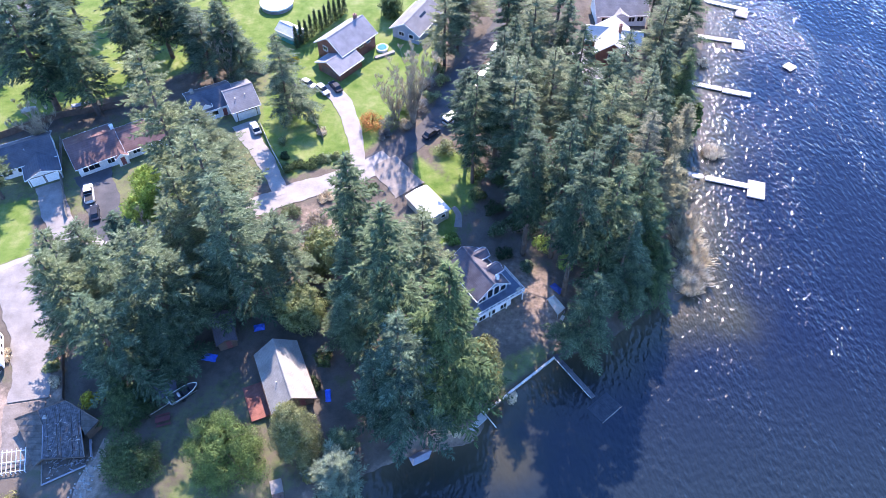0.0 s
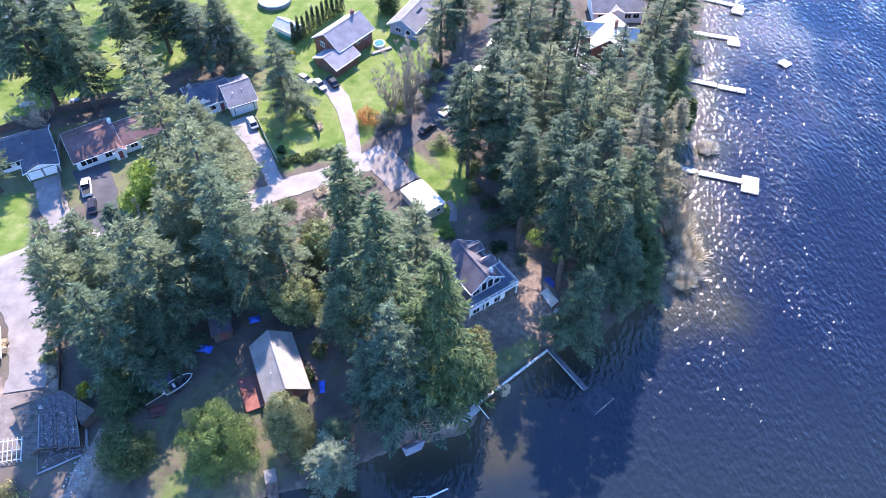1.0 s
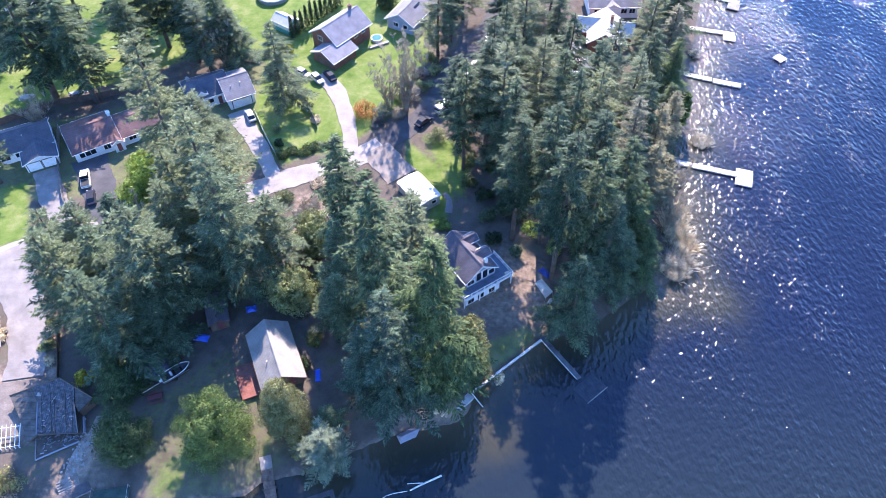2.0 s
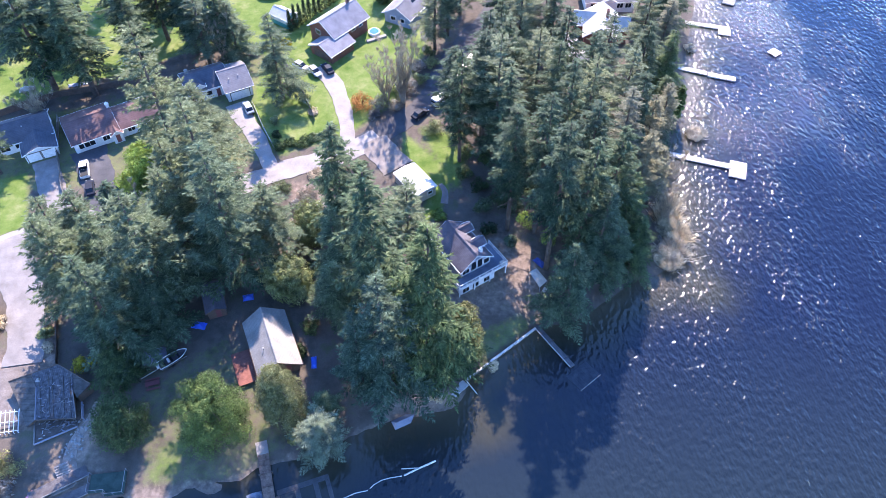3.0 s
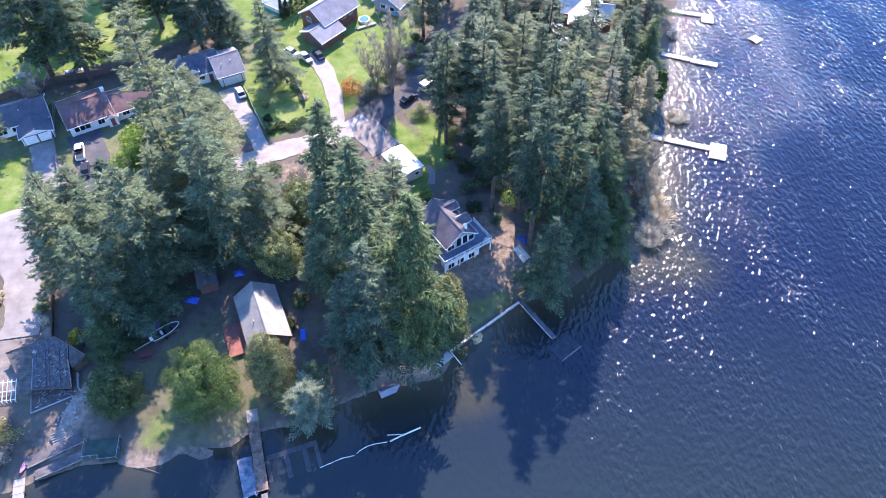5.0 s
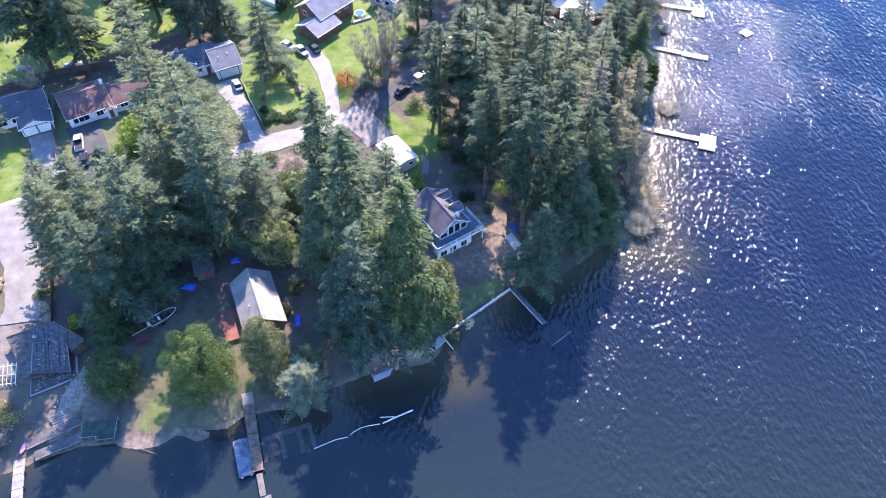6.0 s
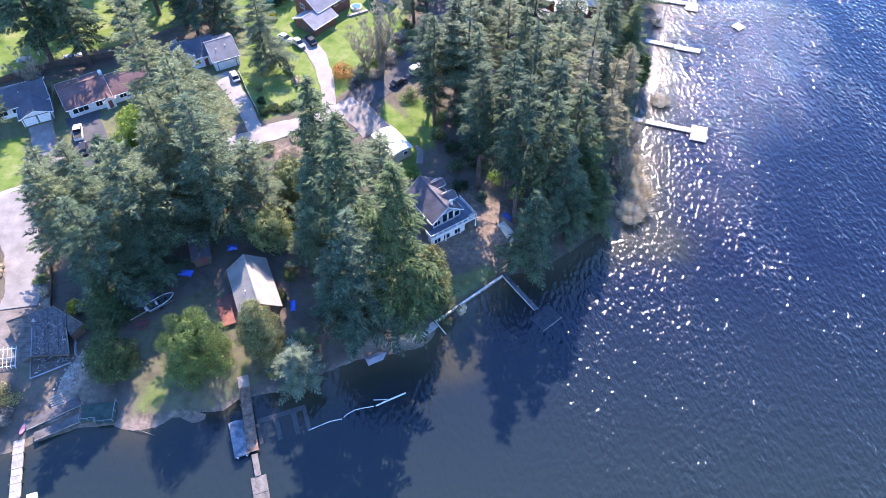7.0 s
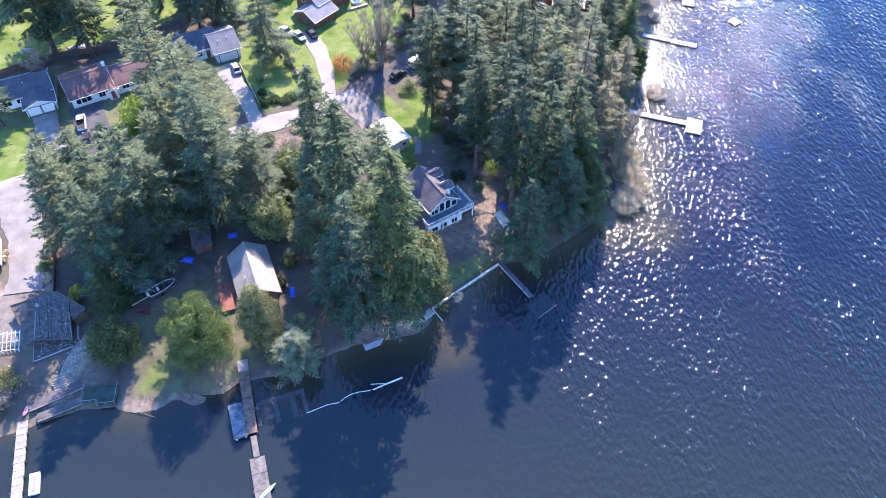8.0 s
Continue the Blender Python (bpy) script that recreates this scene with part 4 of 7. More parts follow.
# ---- trees ----
def spray_mesh(name, rows, material):
    """rows: origins, directions, side vectors of leaf sprays; each becomes a bent, pointed blade."""
    o, d, w = rows
    n = len(o)
    up = np.cross(d, w)
    up /= np.linalg.norm(up, axis=1)[:, None] + 1e-9
    ln = np.linalg.norm(d, axis=1)[:, None]
    v = np.stack([o, o + d * 0.45 + w - up * ln * 0.05, o + d - up * ln * 0.12, o + d * 0.45 - w - up * ln * 0.05], 1).reshape(-1, 3)
    i = np.arange(n)[:, None] * 4
    f = np.concatenate([i + [0, 1, 3], i + [1, 2, 3]], 1).reshape(-1, 3)
    me = bpy.data.meshes.new(name)
    me.vertices.add(len(v))
    me.vertices.foreach_set("co", v.astype(np.float32).ravel())
    me.loops.add(len(f) * 3)
    me.loops.foreach_set("vertex_index", f.astype(np.int32).ravel())
    me.polygons.add(len(f))
    me.polygons.foreach_set("loop_start", np.arange(len(f), dtype=np.int32) * 3)
    me.update(calc_edges=True)
    me.validate()
    me.materials.append(material)
    return me


def needle_mesh(name, rows, material):
    """Like spray_mesh, with one narrow pointed face for each spray."""
    o, d, w = rows
    n = len(o)
    v = np.stack([o + w, o - w, o + d], 1).reshape(-1, 3)
    me = bpy.data.meshes.new(name)
    me.vertices.add(3 * n)
    me.vertices.foreach_set("co", v.astype(np.float32).ravel())
    me.loops.add(3 * n)
    me.loops.foreach_set("vertex_index", np.arange(3 * n, dtype=np.int32))
    me.polygons.add(n)
    me.polygons.foreach_set("loop_start", np.arange(n, dtype=np.int32) * 3)
    me.update(calc_edges=True)
    me.materials.append(material)
    return me


def fir_crown(seed, H, R, low=0.14, n=74, droop=0.30, dens=1.0, size=1.0, power=0.9, skirt=(0.45, 6.0), sag=0.16, hang=0.25, wide=1.0):
    """Boughs up the trunk, each a flat feather: an axis with side branchlets, and needle sprays along them."""
    g = np.random.default_rng(seed)
    O, D, W = [], [], []
    gap = g.uniform(0, 6.28, 3)
    for i in range(n):
        u = low + (1 - low) * ((i + g.uniform(0, 1)) / n) ** 0.88
        az = i * 2.39996 + g.uniform(-0.5, 0.5)
        rel = (1 - u) / (1 - low)
        L = R * (rel ** power * min(1.0, skirt[0] + (u - low) * skirt[1]) + 0.05) * g.uniform(0.6, 1.22)
        L *= 1 + 0.16 * math.sin(az + gap[0]) + 0.12 * math.sin(2 * az + gap[1] + u * 5)
        e0 = 0.42 * u - droop * (1 - u) + g.uniform(-0.16, 0.16)
        k = 5 + int(4.6 * L * dens)
        q = (np.arange(k) + g.uniform(0.1, 0.9, k)) / k * 0.84 + 0.16
        side = np.where(np.arange(k) % 2 == 0, 1.0, -1.0)
        bl = (wide * (0.34 * L * (1.05 - q) * np.minimum(1, q * 3.2) + 0.26)) * g.uniform(0.7, 1.2, k)
        ba = side * g.uniform(0.75, 1.1, k)
        bl[-1], ba[-1], q[-1] = 0.5 * size, 0.0, 1.0
        bz = -hang * g.uniform(0.5, 1.4, k)
        per = np.maximum(4, (bl * 17 * dens / size).astype(int) + 2)
        idx = np.repeat(np.arange(k), per)
        m = len(idx)
        f = g.uniform(0.0, 1.0, m)
        r0, s0 = q[idx] * L, f * bl[idx]
        along = r0 + s0 * np.cos(ba[idx])
        across = s0 * np.sin(ba[idx])
        z = u * H + r0 * e0 - sag * r0 * r0 / max(L, 0.5) + s0 * (bz[idx] + e0 * 0.5) + g.normal(0, 0.05, m)
        c, s = math.cos(az), math.sin(az)
        O.append(np.stack([c * along - s * across, s * along + c * across, z], 1))
        a = az + ba[idx] + g.normal(0, 0.5, m)
        ln = size * g.uniform(0.26, 0.52, m)
        pitch = e0 * 0.6 + bz[idx] + g.normal(0, 0.12, m)
        D.append(np.stack([np.cos(a) * np.cos(pitch), np.sin(a) * np.cos(pitch), np.sin(pitch)], 1) * ln[:, None])
        roll = g.normal(0, 0.17, m)
        W.append(np.stack([-np.sin(a) * np.cos(roll), np.cos(a) * np.cos(roll), np.sin(roll)], 1) * (ln * g.uniform(0.13, 0.22, m))[:, None])
    k = 16
    O.append(np.stack([np.zeros(k), np.zeros(k), H * np.linspace(0.95, 1.0, k)], 1))
    a = g.uniform(0, 6.28, k)
    D.append(np.stack([np.cos(a) * 0.35, np.sin(a) * 0.35, np.full(k, 0.4)], 1) * size)
    W.append(np.stack([-np.sin(a), np.cos(a), np.zeros(k)], 1) * 0.09)
    return np.concatenate(O), np.concatenate(D), np.concatenate(W)


def boughs(seed, H, R, low, n=44):
    """Trunk and bare limbs as one tapered body."""
    g = random.Random(seed)
    bm = bmesh.new()
    pts = [(0, 0, -1.2)] + [(0.12 * math.sin(k * 1.1 + seed), 0.12 * math.cos(k * 0.9 + seed), H * k / 5) for k in range(1, 6)]
    for k in range(5):
        tube(bm, pts[k], pts[k + 1], 0.011 * H * (1 - k / 5) + 0.05, 0.011 * H * (1 - (k + 1) / 5) + 0.05, 7)
    for i in range(n):
        u = low * 0.8 + (0.92 - low) * i / n
        a = i * 2.4 + g.uniform(-0.4, 0.4)
        L = R * (1 - u) * g.uniform(0.5, 0.85)
        z = u * H
        tube(bm, (0, 0, z), (math.cos(a) * L, math.sin(a) * L, z - L * 0.22), 0.05 + 0.02 * L, 0.012, 4)
    return bm


def fir(name, seed, H, R, material, label, **kw):
    t = thing(name, pose(0, -400, -60), label, "tree")
    part("trunk", boughs(seed, H, R, kw.get("low", 0.14)), BARK, t)
    c = new("crown", needle_mesh("crown", fir_crown(seed, H, R, **kw), material))
    c.parent = t
    return t


KINDS = {
    "a": fir("fir_tree", 1, 30, 5.4, FIR, "tall grey-green fir with long arching boughs", low=0.14, n=70, droop=0.22, power=0.72, dens=0.9, hang=0.16),
    "g": fir("fir_tree", 7, 30, 5.4, FIR, "tall grey-green fir with ragged spreading boughs", low=0.18, n=58, droop=0.12, size=1.1, sag=0.1, power=0.72, dens=0.9, hang=0.14),
    "b": fir("fir_tree", 2, 30, 4.4, DARKFIR, "slender dark green fir with an uneven outline", n=80, droop=0.3, low=0.32, skirt=(0.25, 2.6), power=0.7, hang=0.4),
    "h": fir("fir_tree", 8, 30, 4.4, DARKFIR, "slender dark green fir with hanging branchlets", n=76, droop=0.38, low=0.26, skirt=(0.3, 2.6), power=0.62, hang=0.55, size=1.1),
    "c": fir("fir_tree", 3, 30, 6.4, BLUEFIR, "broad blue-green fir with layered boughs", n=80, droop=0.24, low=0.08, wide=1.1, power=0.92, hang=0.18),
    "d": fir("cedar_tree", 4, 30, 6.0, CEDAR, "broad green cedar with hanging sprays", n=96, droop=0.5, low=0.085, power=0.95, hang=0.5, wide=1.15),
    "e": fir("fir_tree", 5, 30, 3.6, GREYFIR, "thin greyish conifer with sparse foliage", n=78, droop=0.15, low=0.22, dens=0.85, skirt=(0.3, 2.6), power=0.7),
    "f": fir("fir_tree", 6, 30, 4.8, DARKFIR, "old dark fir with gaps between its boughs", n=64, droop=0.32, low=0.22, size=1.15, skirt=(0.3, 3.0), power=0.75, hang=0.5, sag=0.22),
}
CROWN_RADIUS = {"a": 5.4, "g": 5.4, "b": 4.4, "h": 4.4, "c": 6.4, "d": 6.0, "e": 3.6, "f": 4.8}
WIDER = {"a": 1.4, "g": 1.4, "b": 1.15, "h": 1.15, "c": 1.4, "d": 1.5, "e": 1.2, "f": 1.2}
TWIN = {"a": "g", "b": "h"}


def plant(kind, x, y, top, spread_r=None, group="firs on the wooded shore"):
    """One tree from its place, the height of its tip over the lake, and its reach at the base of the crown."""
    if kind in TWIN and (x * 3.7 + y * 1.9) % 2 > 1:
        kind = TWIN[kind]
    src = KINDS[kind]
    z = gz(x, y)
    H = top - z
    s = H / 30
    r = s if spread_r is None else WIDER[kind] * spread_r / CROWN_RADIUS[kind]
    t = copy_thing(src, Matrix.Translation((x, y, z)) @ Matrix.Rotation((x * 7.3 + y * 3.1) % 6.28, 4, "Z") @ Matrix.Diagonal((r, r, s, 1)))
    t["group"] = group
    return t


SHORE_FIRS = [("d", -0.8, 58.9, 39.5, 7.2), ("c", -7.8, 54.4, 34.4, 6.1), ("c", -12.2, 55.0, 24, 4.2), ("a", -17.6, 68.4, 19, 4.6), ("c", -17.6, 50.0, 8.5, 2.6), ("f", -10.2, 67.0, 42.0, 7.4), ("g", -5.4, 81.5, 25, 5.0),
              ("f", -17.0, 81.0, 38, 6.2), ("c", 23.4, 71.2, 21.8, 4.6), ("d", 3.5, 60.5, 15, 4.5)]
POINT_FIRS = [("b", 20.8, 82, 38.5, 5.6), ("f", 25.8, 82, 35, 5.4), ("c", 29.2, 79.5, 27, 5.0), ("b", 31.2, 87, 33, 5.0), ("b", 13.4, 91, 34, 5.4),
              ("b", 18.8, 90.5, 37, 5.0), ("b", 28.0, 95.5, 31.5, 5.2), ("e", 34.4, 99, 31.5, 4.2), ("e", 41.4, 107, 23.5, 3.8)]
POINT_FIRS_B = [("e", 38.5, 95, 25, 3.6), ("d", 35.0, 87.5, 22, 4.6), ("d", 37.0, 84.0, 15, 3.6), ("c", 32.5, 80.0, 18, 4.0), ("e", 43, 100, 17, 3.2),
                ("d", 47.5, 122, 17, 4.2), ("e", 46.0, 114, 21, 3.5), ("b", 38, 106, 30, 4.8), ("f", 24, 104, 34, 5.0), ("f", 12.6, 102.4, 33, 5.0)]
STREET_FIRS = [("f", 3.6, 110.0, 31, 4.8), ("b", 2.4, 117.0, 27, 4.6), ("b", 8.4, 115.5, 32, 5.4), ("b", 9.2, 123.4, 31, 5.2), ("a", 11, 110, 35, 5.4), ("b", 13, 121, 31, 5.0),
               ("a", 19.8, 124, 27, 5.2), ("f", 12, 132, 29, 5.0), ("b", 22.4, 112.5, 32, 4.6), ("a", 29, 108, 32, 5.2), ("b", 30, 118, 30, 4.8)]
NORTH_FIRS = [("a", 38, 117, 28, 5.0), ("b", 43, 128, 26, 4.6), ("d", 49.5, 131, 22, 4.6), ("e", 50, 140, 24, 4.2), ("a", 35, 128, 28, 5.0),
              ("f", 26, 130, 28, 5.0), ("a", 47, 146, 26, 5.0), ("b", 53, 150, 27, 4.8), ("d", 54, 160, 24, 5.0), ("a", 17, 143, 28, 5.2)]
NORTH_FIRS_B = [("b", 12, 152, 28, 5.0), ("a", 20, 156, 27, 5.2), ("f", 25, 146, 24, 4.6), ("a", 16, 168, 27, 5.2), ("b", 26, 168, 27, 5.0),
                ("a", 58, 172, 26, 5.0), ("b", 50, 168, 25, 4.6), ("a", 3, 166, 26, 5.0), ("b", 0, 156, 24, 4.6), ("a", -3, 150, 23, 4.8)]
CABIN_FIRS = [("a", -62.8, 67.6, 29.5, 6.2), ("a", -65.0, 73.5, 28, 4.8), ("a", -62.5, 77.5, 25, 5.2), ("c", -40.2, 85, 30, 7.0), ("a", -43.5, 89.5, 35, 6.6),
              ("c", -36.8, 76.6, 37, 7.4), ("a", -31.5, 83, 22, 5.0), ("c", -53.9, 60, 29.5, 6.4), ("c", -48.8, 65.5, 20, 5.0), ("d", -53.6, 56, 13, 3.4)]
CABIN_FIRS_B = [("a", -48.6, 69.6, 33, 6.8), ("c", -57, 71, 27, 5.6), ("a", -48, 82, 26, 6.0), ("f", -57, 80, 25, 5.2),
                ("c", -17.8, 74.5, 25.5, 5.0), ("a", -50, 90, 26, 5.2), ("g", -46.5, 72, 25, 5.0)]
# the fir at (-94.5, 103.5) is unseen, added to cast shade on the lawn
WEST_FIRS = [("g", -54.2, 103, 41, 6.0), ("c", -38.0, 129.6, 25.5, 5.2), ("f", -88, 137, 31, 7.0), ("f", -93, 132, 31, 8.6),
             ("f", -82.5, 130, 30, 7.6), ("f", -73, 139, 26, 5.6), ("f", -94.5, 103.5, 22, 5.2), ("f", -66, 152, 26, 6.5)]
WEST_FIRS_C = [("f", -77, 148, 30, 7.2), ("f", -112, 152, 28, 6.2)]
WEST_FIRS_B = [("b", -62, 146, 22, 5.0), ("f", -55, 147, 22, 5.0), ("b", -98, 164, 26, 5.4),
               ("f", -74, 168, 25, 5.2), ("f", -112, 166, 27, 5.6), ("b", -92, 174, 26, 5.2), ("a", -62, 170, 24, 5.0)]
WEST_FIRS_D = [("a", -50.5, 110, 22, 5.6), ("f", -96, 152, 31, 7.0), ("f", -112, 140, 28, 7.0), ("f", -71, 152, 26, 6.0),
               ("a", -58, 142, 22, 5.0), ("c", -52, 146, 18, 5.0)]
for rows, grp in ((SHORE_FIRS, "firs on the cabin shore"), (POINT_FIRS, "firs on the wooded point"), (POINT_FIRS_B, "firs on the wooded point"),
                  (STREET_FIRS, "firs along the street"), (NORTH_FIRS, "firs near the docks"), (NORTH_FIRS_B, "firs near the docks"),
                  (CABIN_FIRS, "firs round the cabin"), (CABIN_FIRS_B, "firs round the cabin"), (WEST_FIRS, "firs behind the houses"),
                  (WEST_FIRS_B, "firs behind the houses"), (WEST_FIRS_C, "firs behind the houses"), (WEST_FIRS_D, "firs behind the houses")):
    for k, x, y, top, r in rows:
        plant(k, x, y, top, r, grp)
for t in KINDS.values():
    for o in (*t.children_recursive, t):
        bpy.data.objects.remove(o)
# ---- broad trees, shrubs, reeds ----
def clump(g, centre, radii, n, ln, upward=0.3, shell=0.55):
    """Leaf sprays scattered through an uneven ellipsoid, denser towards its skin."""
    d = g.normal(0, 1, (n, 3))
    d /= np.linalg.norm(d, axis=1)[:, None]
    lump = 1 + 0.22 * np.sin(d[:, 0] * 5 + centre[0]) * np.cos(d[:, 1] * 4 + centre[1]) + 0.12 * np.sin(d[:, 2] * 7)
    r = (shell + (1 - shell) * g.uniform(0, 1, n) ** 0.6) * lump
    o = np.array(centre) + d * r[:, None] * np.array(radii)
    out = d + g.normal(0, 0.28, (n, 3))
    out[:, 2] += upward
    out /= np.linalg.norm(out, axis=1)[:, None]
    w = np.cross(out, g.normal(0, 1, (n, 3)))
    w /= np.linalg.norm(w, axis=1)[:, None]
    v = np.cross(w, out) + 0.35 * out
    v /= np.linalg.norm(v, axis=1)[:, None]
    size = ln * g.uniform(0.5, 1.2, n)
    return o, v * size[:, None], w * (size * g.uniform(0.22, 0.4, n))[:, None]


def joined(rows):
    return tuple(np.concatenate([r[k] for r in rows]) for k in range(3))


def stems(bm, g, n, r, h, thick, spread_a=0.5):
    for k in range(n):
        a, lean = g.uniform(0, 6.28), g.uniform(0.1, 1) * spread_a
        x, y = math.cos(a) * r * 0.15, math.sin(a) * r * 0.15
        mid = (x + math.cos(a) * h * lean * 0.35, y + math.sin(a) * h * lean * 0.35, h * 0.5)
        tip = (x + math.cos(a + 0.2) * h * lean * 0.9, y + math.sin(a + 0.2) * h * lean * 0.9, h * g.uniform(0.8, 1.0))
        tube(bm, (x, y, -0.3), mid, thick, thick * 0.65, 5)
        tube(bm, mid, tip, thick * 0.65, thick * 0.2, 5)
    return bm


def shrub(x, y, r, h, material, label, seed, n=700, ln=0.32, category="bush", group="", sunk=0.0):
    g = np.random.default_rng(seed)
    z = max(gz(x, y), -0.3) - sunk
    t = thing("bush", pose(x, y, z, 0, 0, seed * 37 % 360), label, category, group)
    part("stem", stems(bmesh.new(), random.Random(seed), 9, r, h * 0.8, 0.05), BARK, t)
    rows = []
    k = 5 + int(r * 2.2)
    for i in range(k):
        a, q = g.uniform(0, 6.28), math.sqrt(g.uniform(0, 1)) * 0.68 * r
        hh = h * (0.95 - 0.5 * (q / r)) * g.uniform(0.75, 1.05)
        rr = r * g.uniform(0.3, 0.48)
        rows.append(clump(g, (math.cos(a) * q, math.sin(a) * q, hh * 0.62), (rr, rr, hh * 0.4), n // k, ln))
    c = new("foliage", spray_mesh("foliage", joined(rows), material))
    c.parent = t
    return t


def broad_tree(name, x, y, top, r, material, label, seed, n=5200, ln=0.42, cone=0.0, base=0.12, group=""):
    """Trunk, limbs and a domed or conical crown of many separate clumps."""
    g, rg = np.random.default_rng(seed), random.Random(seed)
    z = gz(x, y)
    H = top - z
    t = thing(name, pose(x, y, z), label, "tree", group)
    bm = bmesh.new()
    tube(bm, (0, 0, -0.8), (0.1, 0, H * 0.4), 0.02 * H, 0.014 * H, 8)
    tube(bm, (0.1, 0, H * 0.4), (0, 0.1, H * 0.85), 0.014 * H, 0.004 * H, 8)
    for i in range(22):
        u = 0.18 + 0.6 * i / 22
        a = i * 2.4
        L = r * rg.uniform(0.5, 0.8)
        tube(bm, (0, 0, u * H), (math.cos(a) * L, math.sin(a) * L, u * H + L * 0.35), 0.09, 0.02, 5)
    part("trunk", bm, BARK, t)
    rows = []
    m = 46
    for i in range(m):
        u = base + (0.94 - base) * (i + 0.5) / m
        a = i * 2.39996 + g.uniform(-0.4, 0.4)
        prof = (1 - cone) * math.sqrt(max(0.02, 1 - ((u - 0.42) / 0.6) ** 2)) + cone * (1 - u) ** 0.7
        q = r * prof * g.uniform(0.55, 0.86)
        rr = r * g.uniform(0.24, 0.38) * (0.6 + 0.4 * prof)
        rows.append(clump(g, (math.cos(a) * q, math.sin(a) * q, u * H), (rr, rr, rr * 0.8), n // m, ln, 0.05))
    rows.append(clump(g, (0, 0, H * 0.93), (r * 0.2, r * 0.2, H * 0.06), n // m, ln))
    for u in (0.22, 0.42, 0.62, 0.78):
        q = r * (0.62 if u < 0.6 else 0.42) * (1 - cone * u * 0.6)
        rows.append(clump(g, (0, 0, u * H), (q, q, H * 0.15), 1000, ln * 2.2, shell=0.2))
    c = new("crown", spray_mesh("crown", joined(rows), material))
    c.parent = t
    return t


def bare_tree(x, y, h, r, seed, label, n=18):
    """A vase of bare stems that fork into fine twigs."""
    rg = random.Random(seed)
    t = thing("bare_tree", pose(x, y, gz(x, y)), label, "tree")
    bm = bmesh.new()
    O, D, W = [], [], []
    for k in range(n):
        a, lean = rg.uniform(0, 6.28), rg.uniform(0.05, 1) ** 0.7
        p = Vector((math.cos(a) * 0.4, math.sin(a) * 0.4, -0.5))
        hh = h * rg.uniform(0.72, 1.0)
        prev, rad = p, 0.11
        for s in range(1, 6):
            u = s / 5
            q = Vector((math.cos(a + 0.15 * s) * (0.4 + r * lean * u ** 1.4), math.sin(a + 0.15 * s) * (0.4 + r * lean * u ** 1.4), hh * u))
            tube(bm, prev, q, rad, rad * 0.7, 5)
            for j in range(3):
                b = rg.uniform(0, 6.28)
                L = rg.uniform(0.6, 2.0) * (1.1 - 0.5 * u)
                tube(bm, q, q + Vector((math.cos(b) * L * 0.6, math.sin(b) * L * 0.6, L)), 0.045, 0.01, 4)
                for e in range(22):
                    w = rg.uniform(0.3, 1.0)
                    O.append(q + Vector((math.cos(b) * L * 0.6, math.sin(b) * L * 0.6, L)) * w)
                    D.append(Vector((rg.uniform(-0.5, 0.5), rg.uniform(-0.5, 0.5), rg.uniform(0.5, 1.1))))
                    W.append(Vector((rg.uniform(-1, 1), rg.uniform(-1, 1), 0.1)).normalized() * 0.024)
            prev, rad = q, rad * 0.7
    part("trunk", bm, PALEBARK, t)
    c = new("crown", spray_mesh("crown", (np.array(O), np.array(D), np.array(W)), BROWNTWIG))
    c.parent = t
    return t


def reed_bed(x, y, r, h, material, label, seed, n=900):
    g = np.random.default_rng(seed)
    a, q = g.uniform(0, 6.28, n), r * np.sqrt(g.uniform(0, 1, n)) * (1 + 0.25 * np.sin(g.uniform(0, 6.28, n) * 3))
    o = np.stack([np.cos(a) * q, np.sin(a) * q, np.zeros(n)], 1)
    lean = g.normal(0, 0.45, (n, 2))
    size = h * g.uniform(0.5, 1.1, n)
    d = np.stack([lean[:, 0], lean[:, 1], np.ones(n)], 1) * size[:, None]
    w = np.stack([np.cos(a + 1.5), np.sin(a + 1.5), np.zeros(n)], 1) * g.uniform(0.04, 0.11, n)[:, None]
    z = max(gz(x, y), -0.2)
    me = spray_mesh("reeds", (o, d, w), material)
    ob = new("reeds", me)
    ob.matrix_basis = pose(x, y, z)
    return tagged(ob, label, "reeds", "reeds along the shore", "stuff")


# round and golden trees on the cabin's lawn
broad_tree("cedar_tree", -35.2, 46.4, 15.6, 6.2, LIME, "rounded bright green cedar on the cabin lawn", 21, 34000, ln=0.25, base=0.06)
broad_tree("cedar_tree", -24.8, 49.6, 16.6, 4.6, GOLD, "golden-green cedar on the cabin lawn", 22, 26000, ln=0.25, cone=0.45, base=0.06)
broad_tree("cedar_tree", 4.6, 62.0, 17.0, 3.8, GOLD, "yellow-green cedar by the lake house lawn", 23, 7000, cone=0.5, base=0.05)
broad_tree("cedar_tree", -50.2, 45.4, 10.5, 4.6, CEDAR, "dark green rounded cedar above the shore terraces", 31, 16000, ln=0.26, base=0.06)
broad_tree("leafy_tree", -26.0, 74.0, 12.0, 3.4, PALELEAF, "young pale green leafy tree among the firs behind the shed", 29, 9000, ln=0.3, base=0.15)
t = fir("fir_tree", 9, 10.4, 5.6, PALEFIR, "short broad pale blue-green fir at the waterline", low=0.04, n=84, droop=0.05, power=0.62, size=0.8, hang=0.12)
t.matrix_basis = pose(-17.8, 44.4, gz(-17.8, 44.4))
t["group"] = "firs on the cabin shore"
broad_tree("willow_tree", -28.4, 74.4, 11.5, 4.4, PALELEAF, "pale yellow-green tree coming into leaf", 24, 6000)
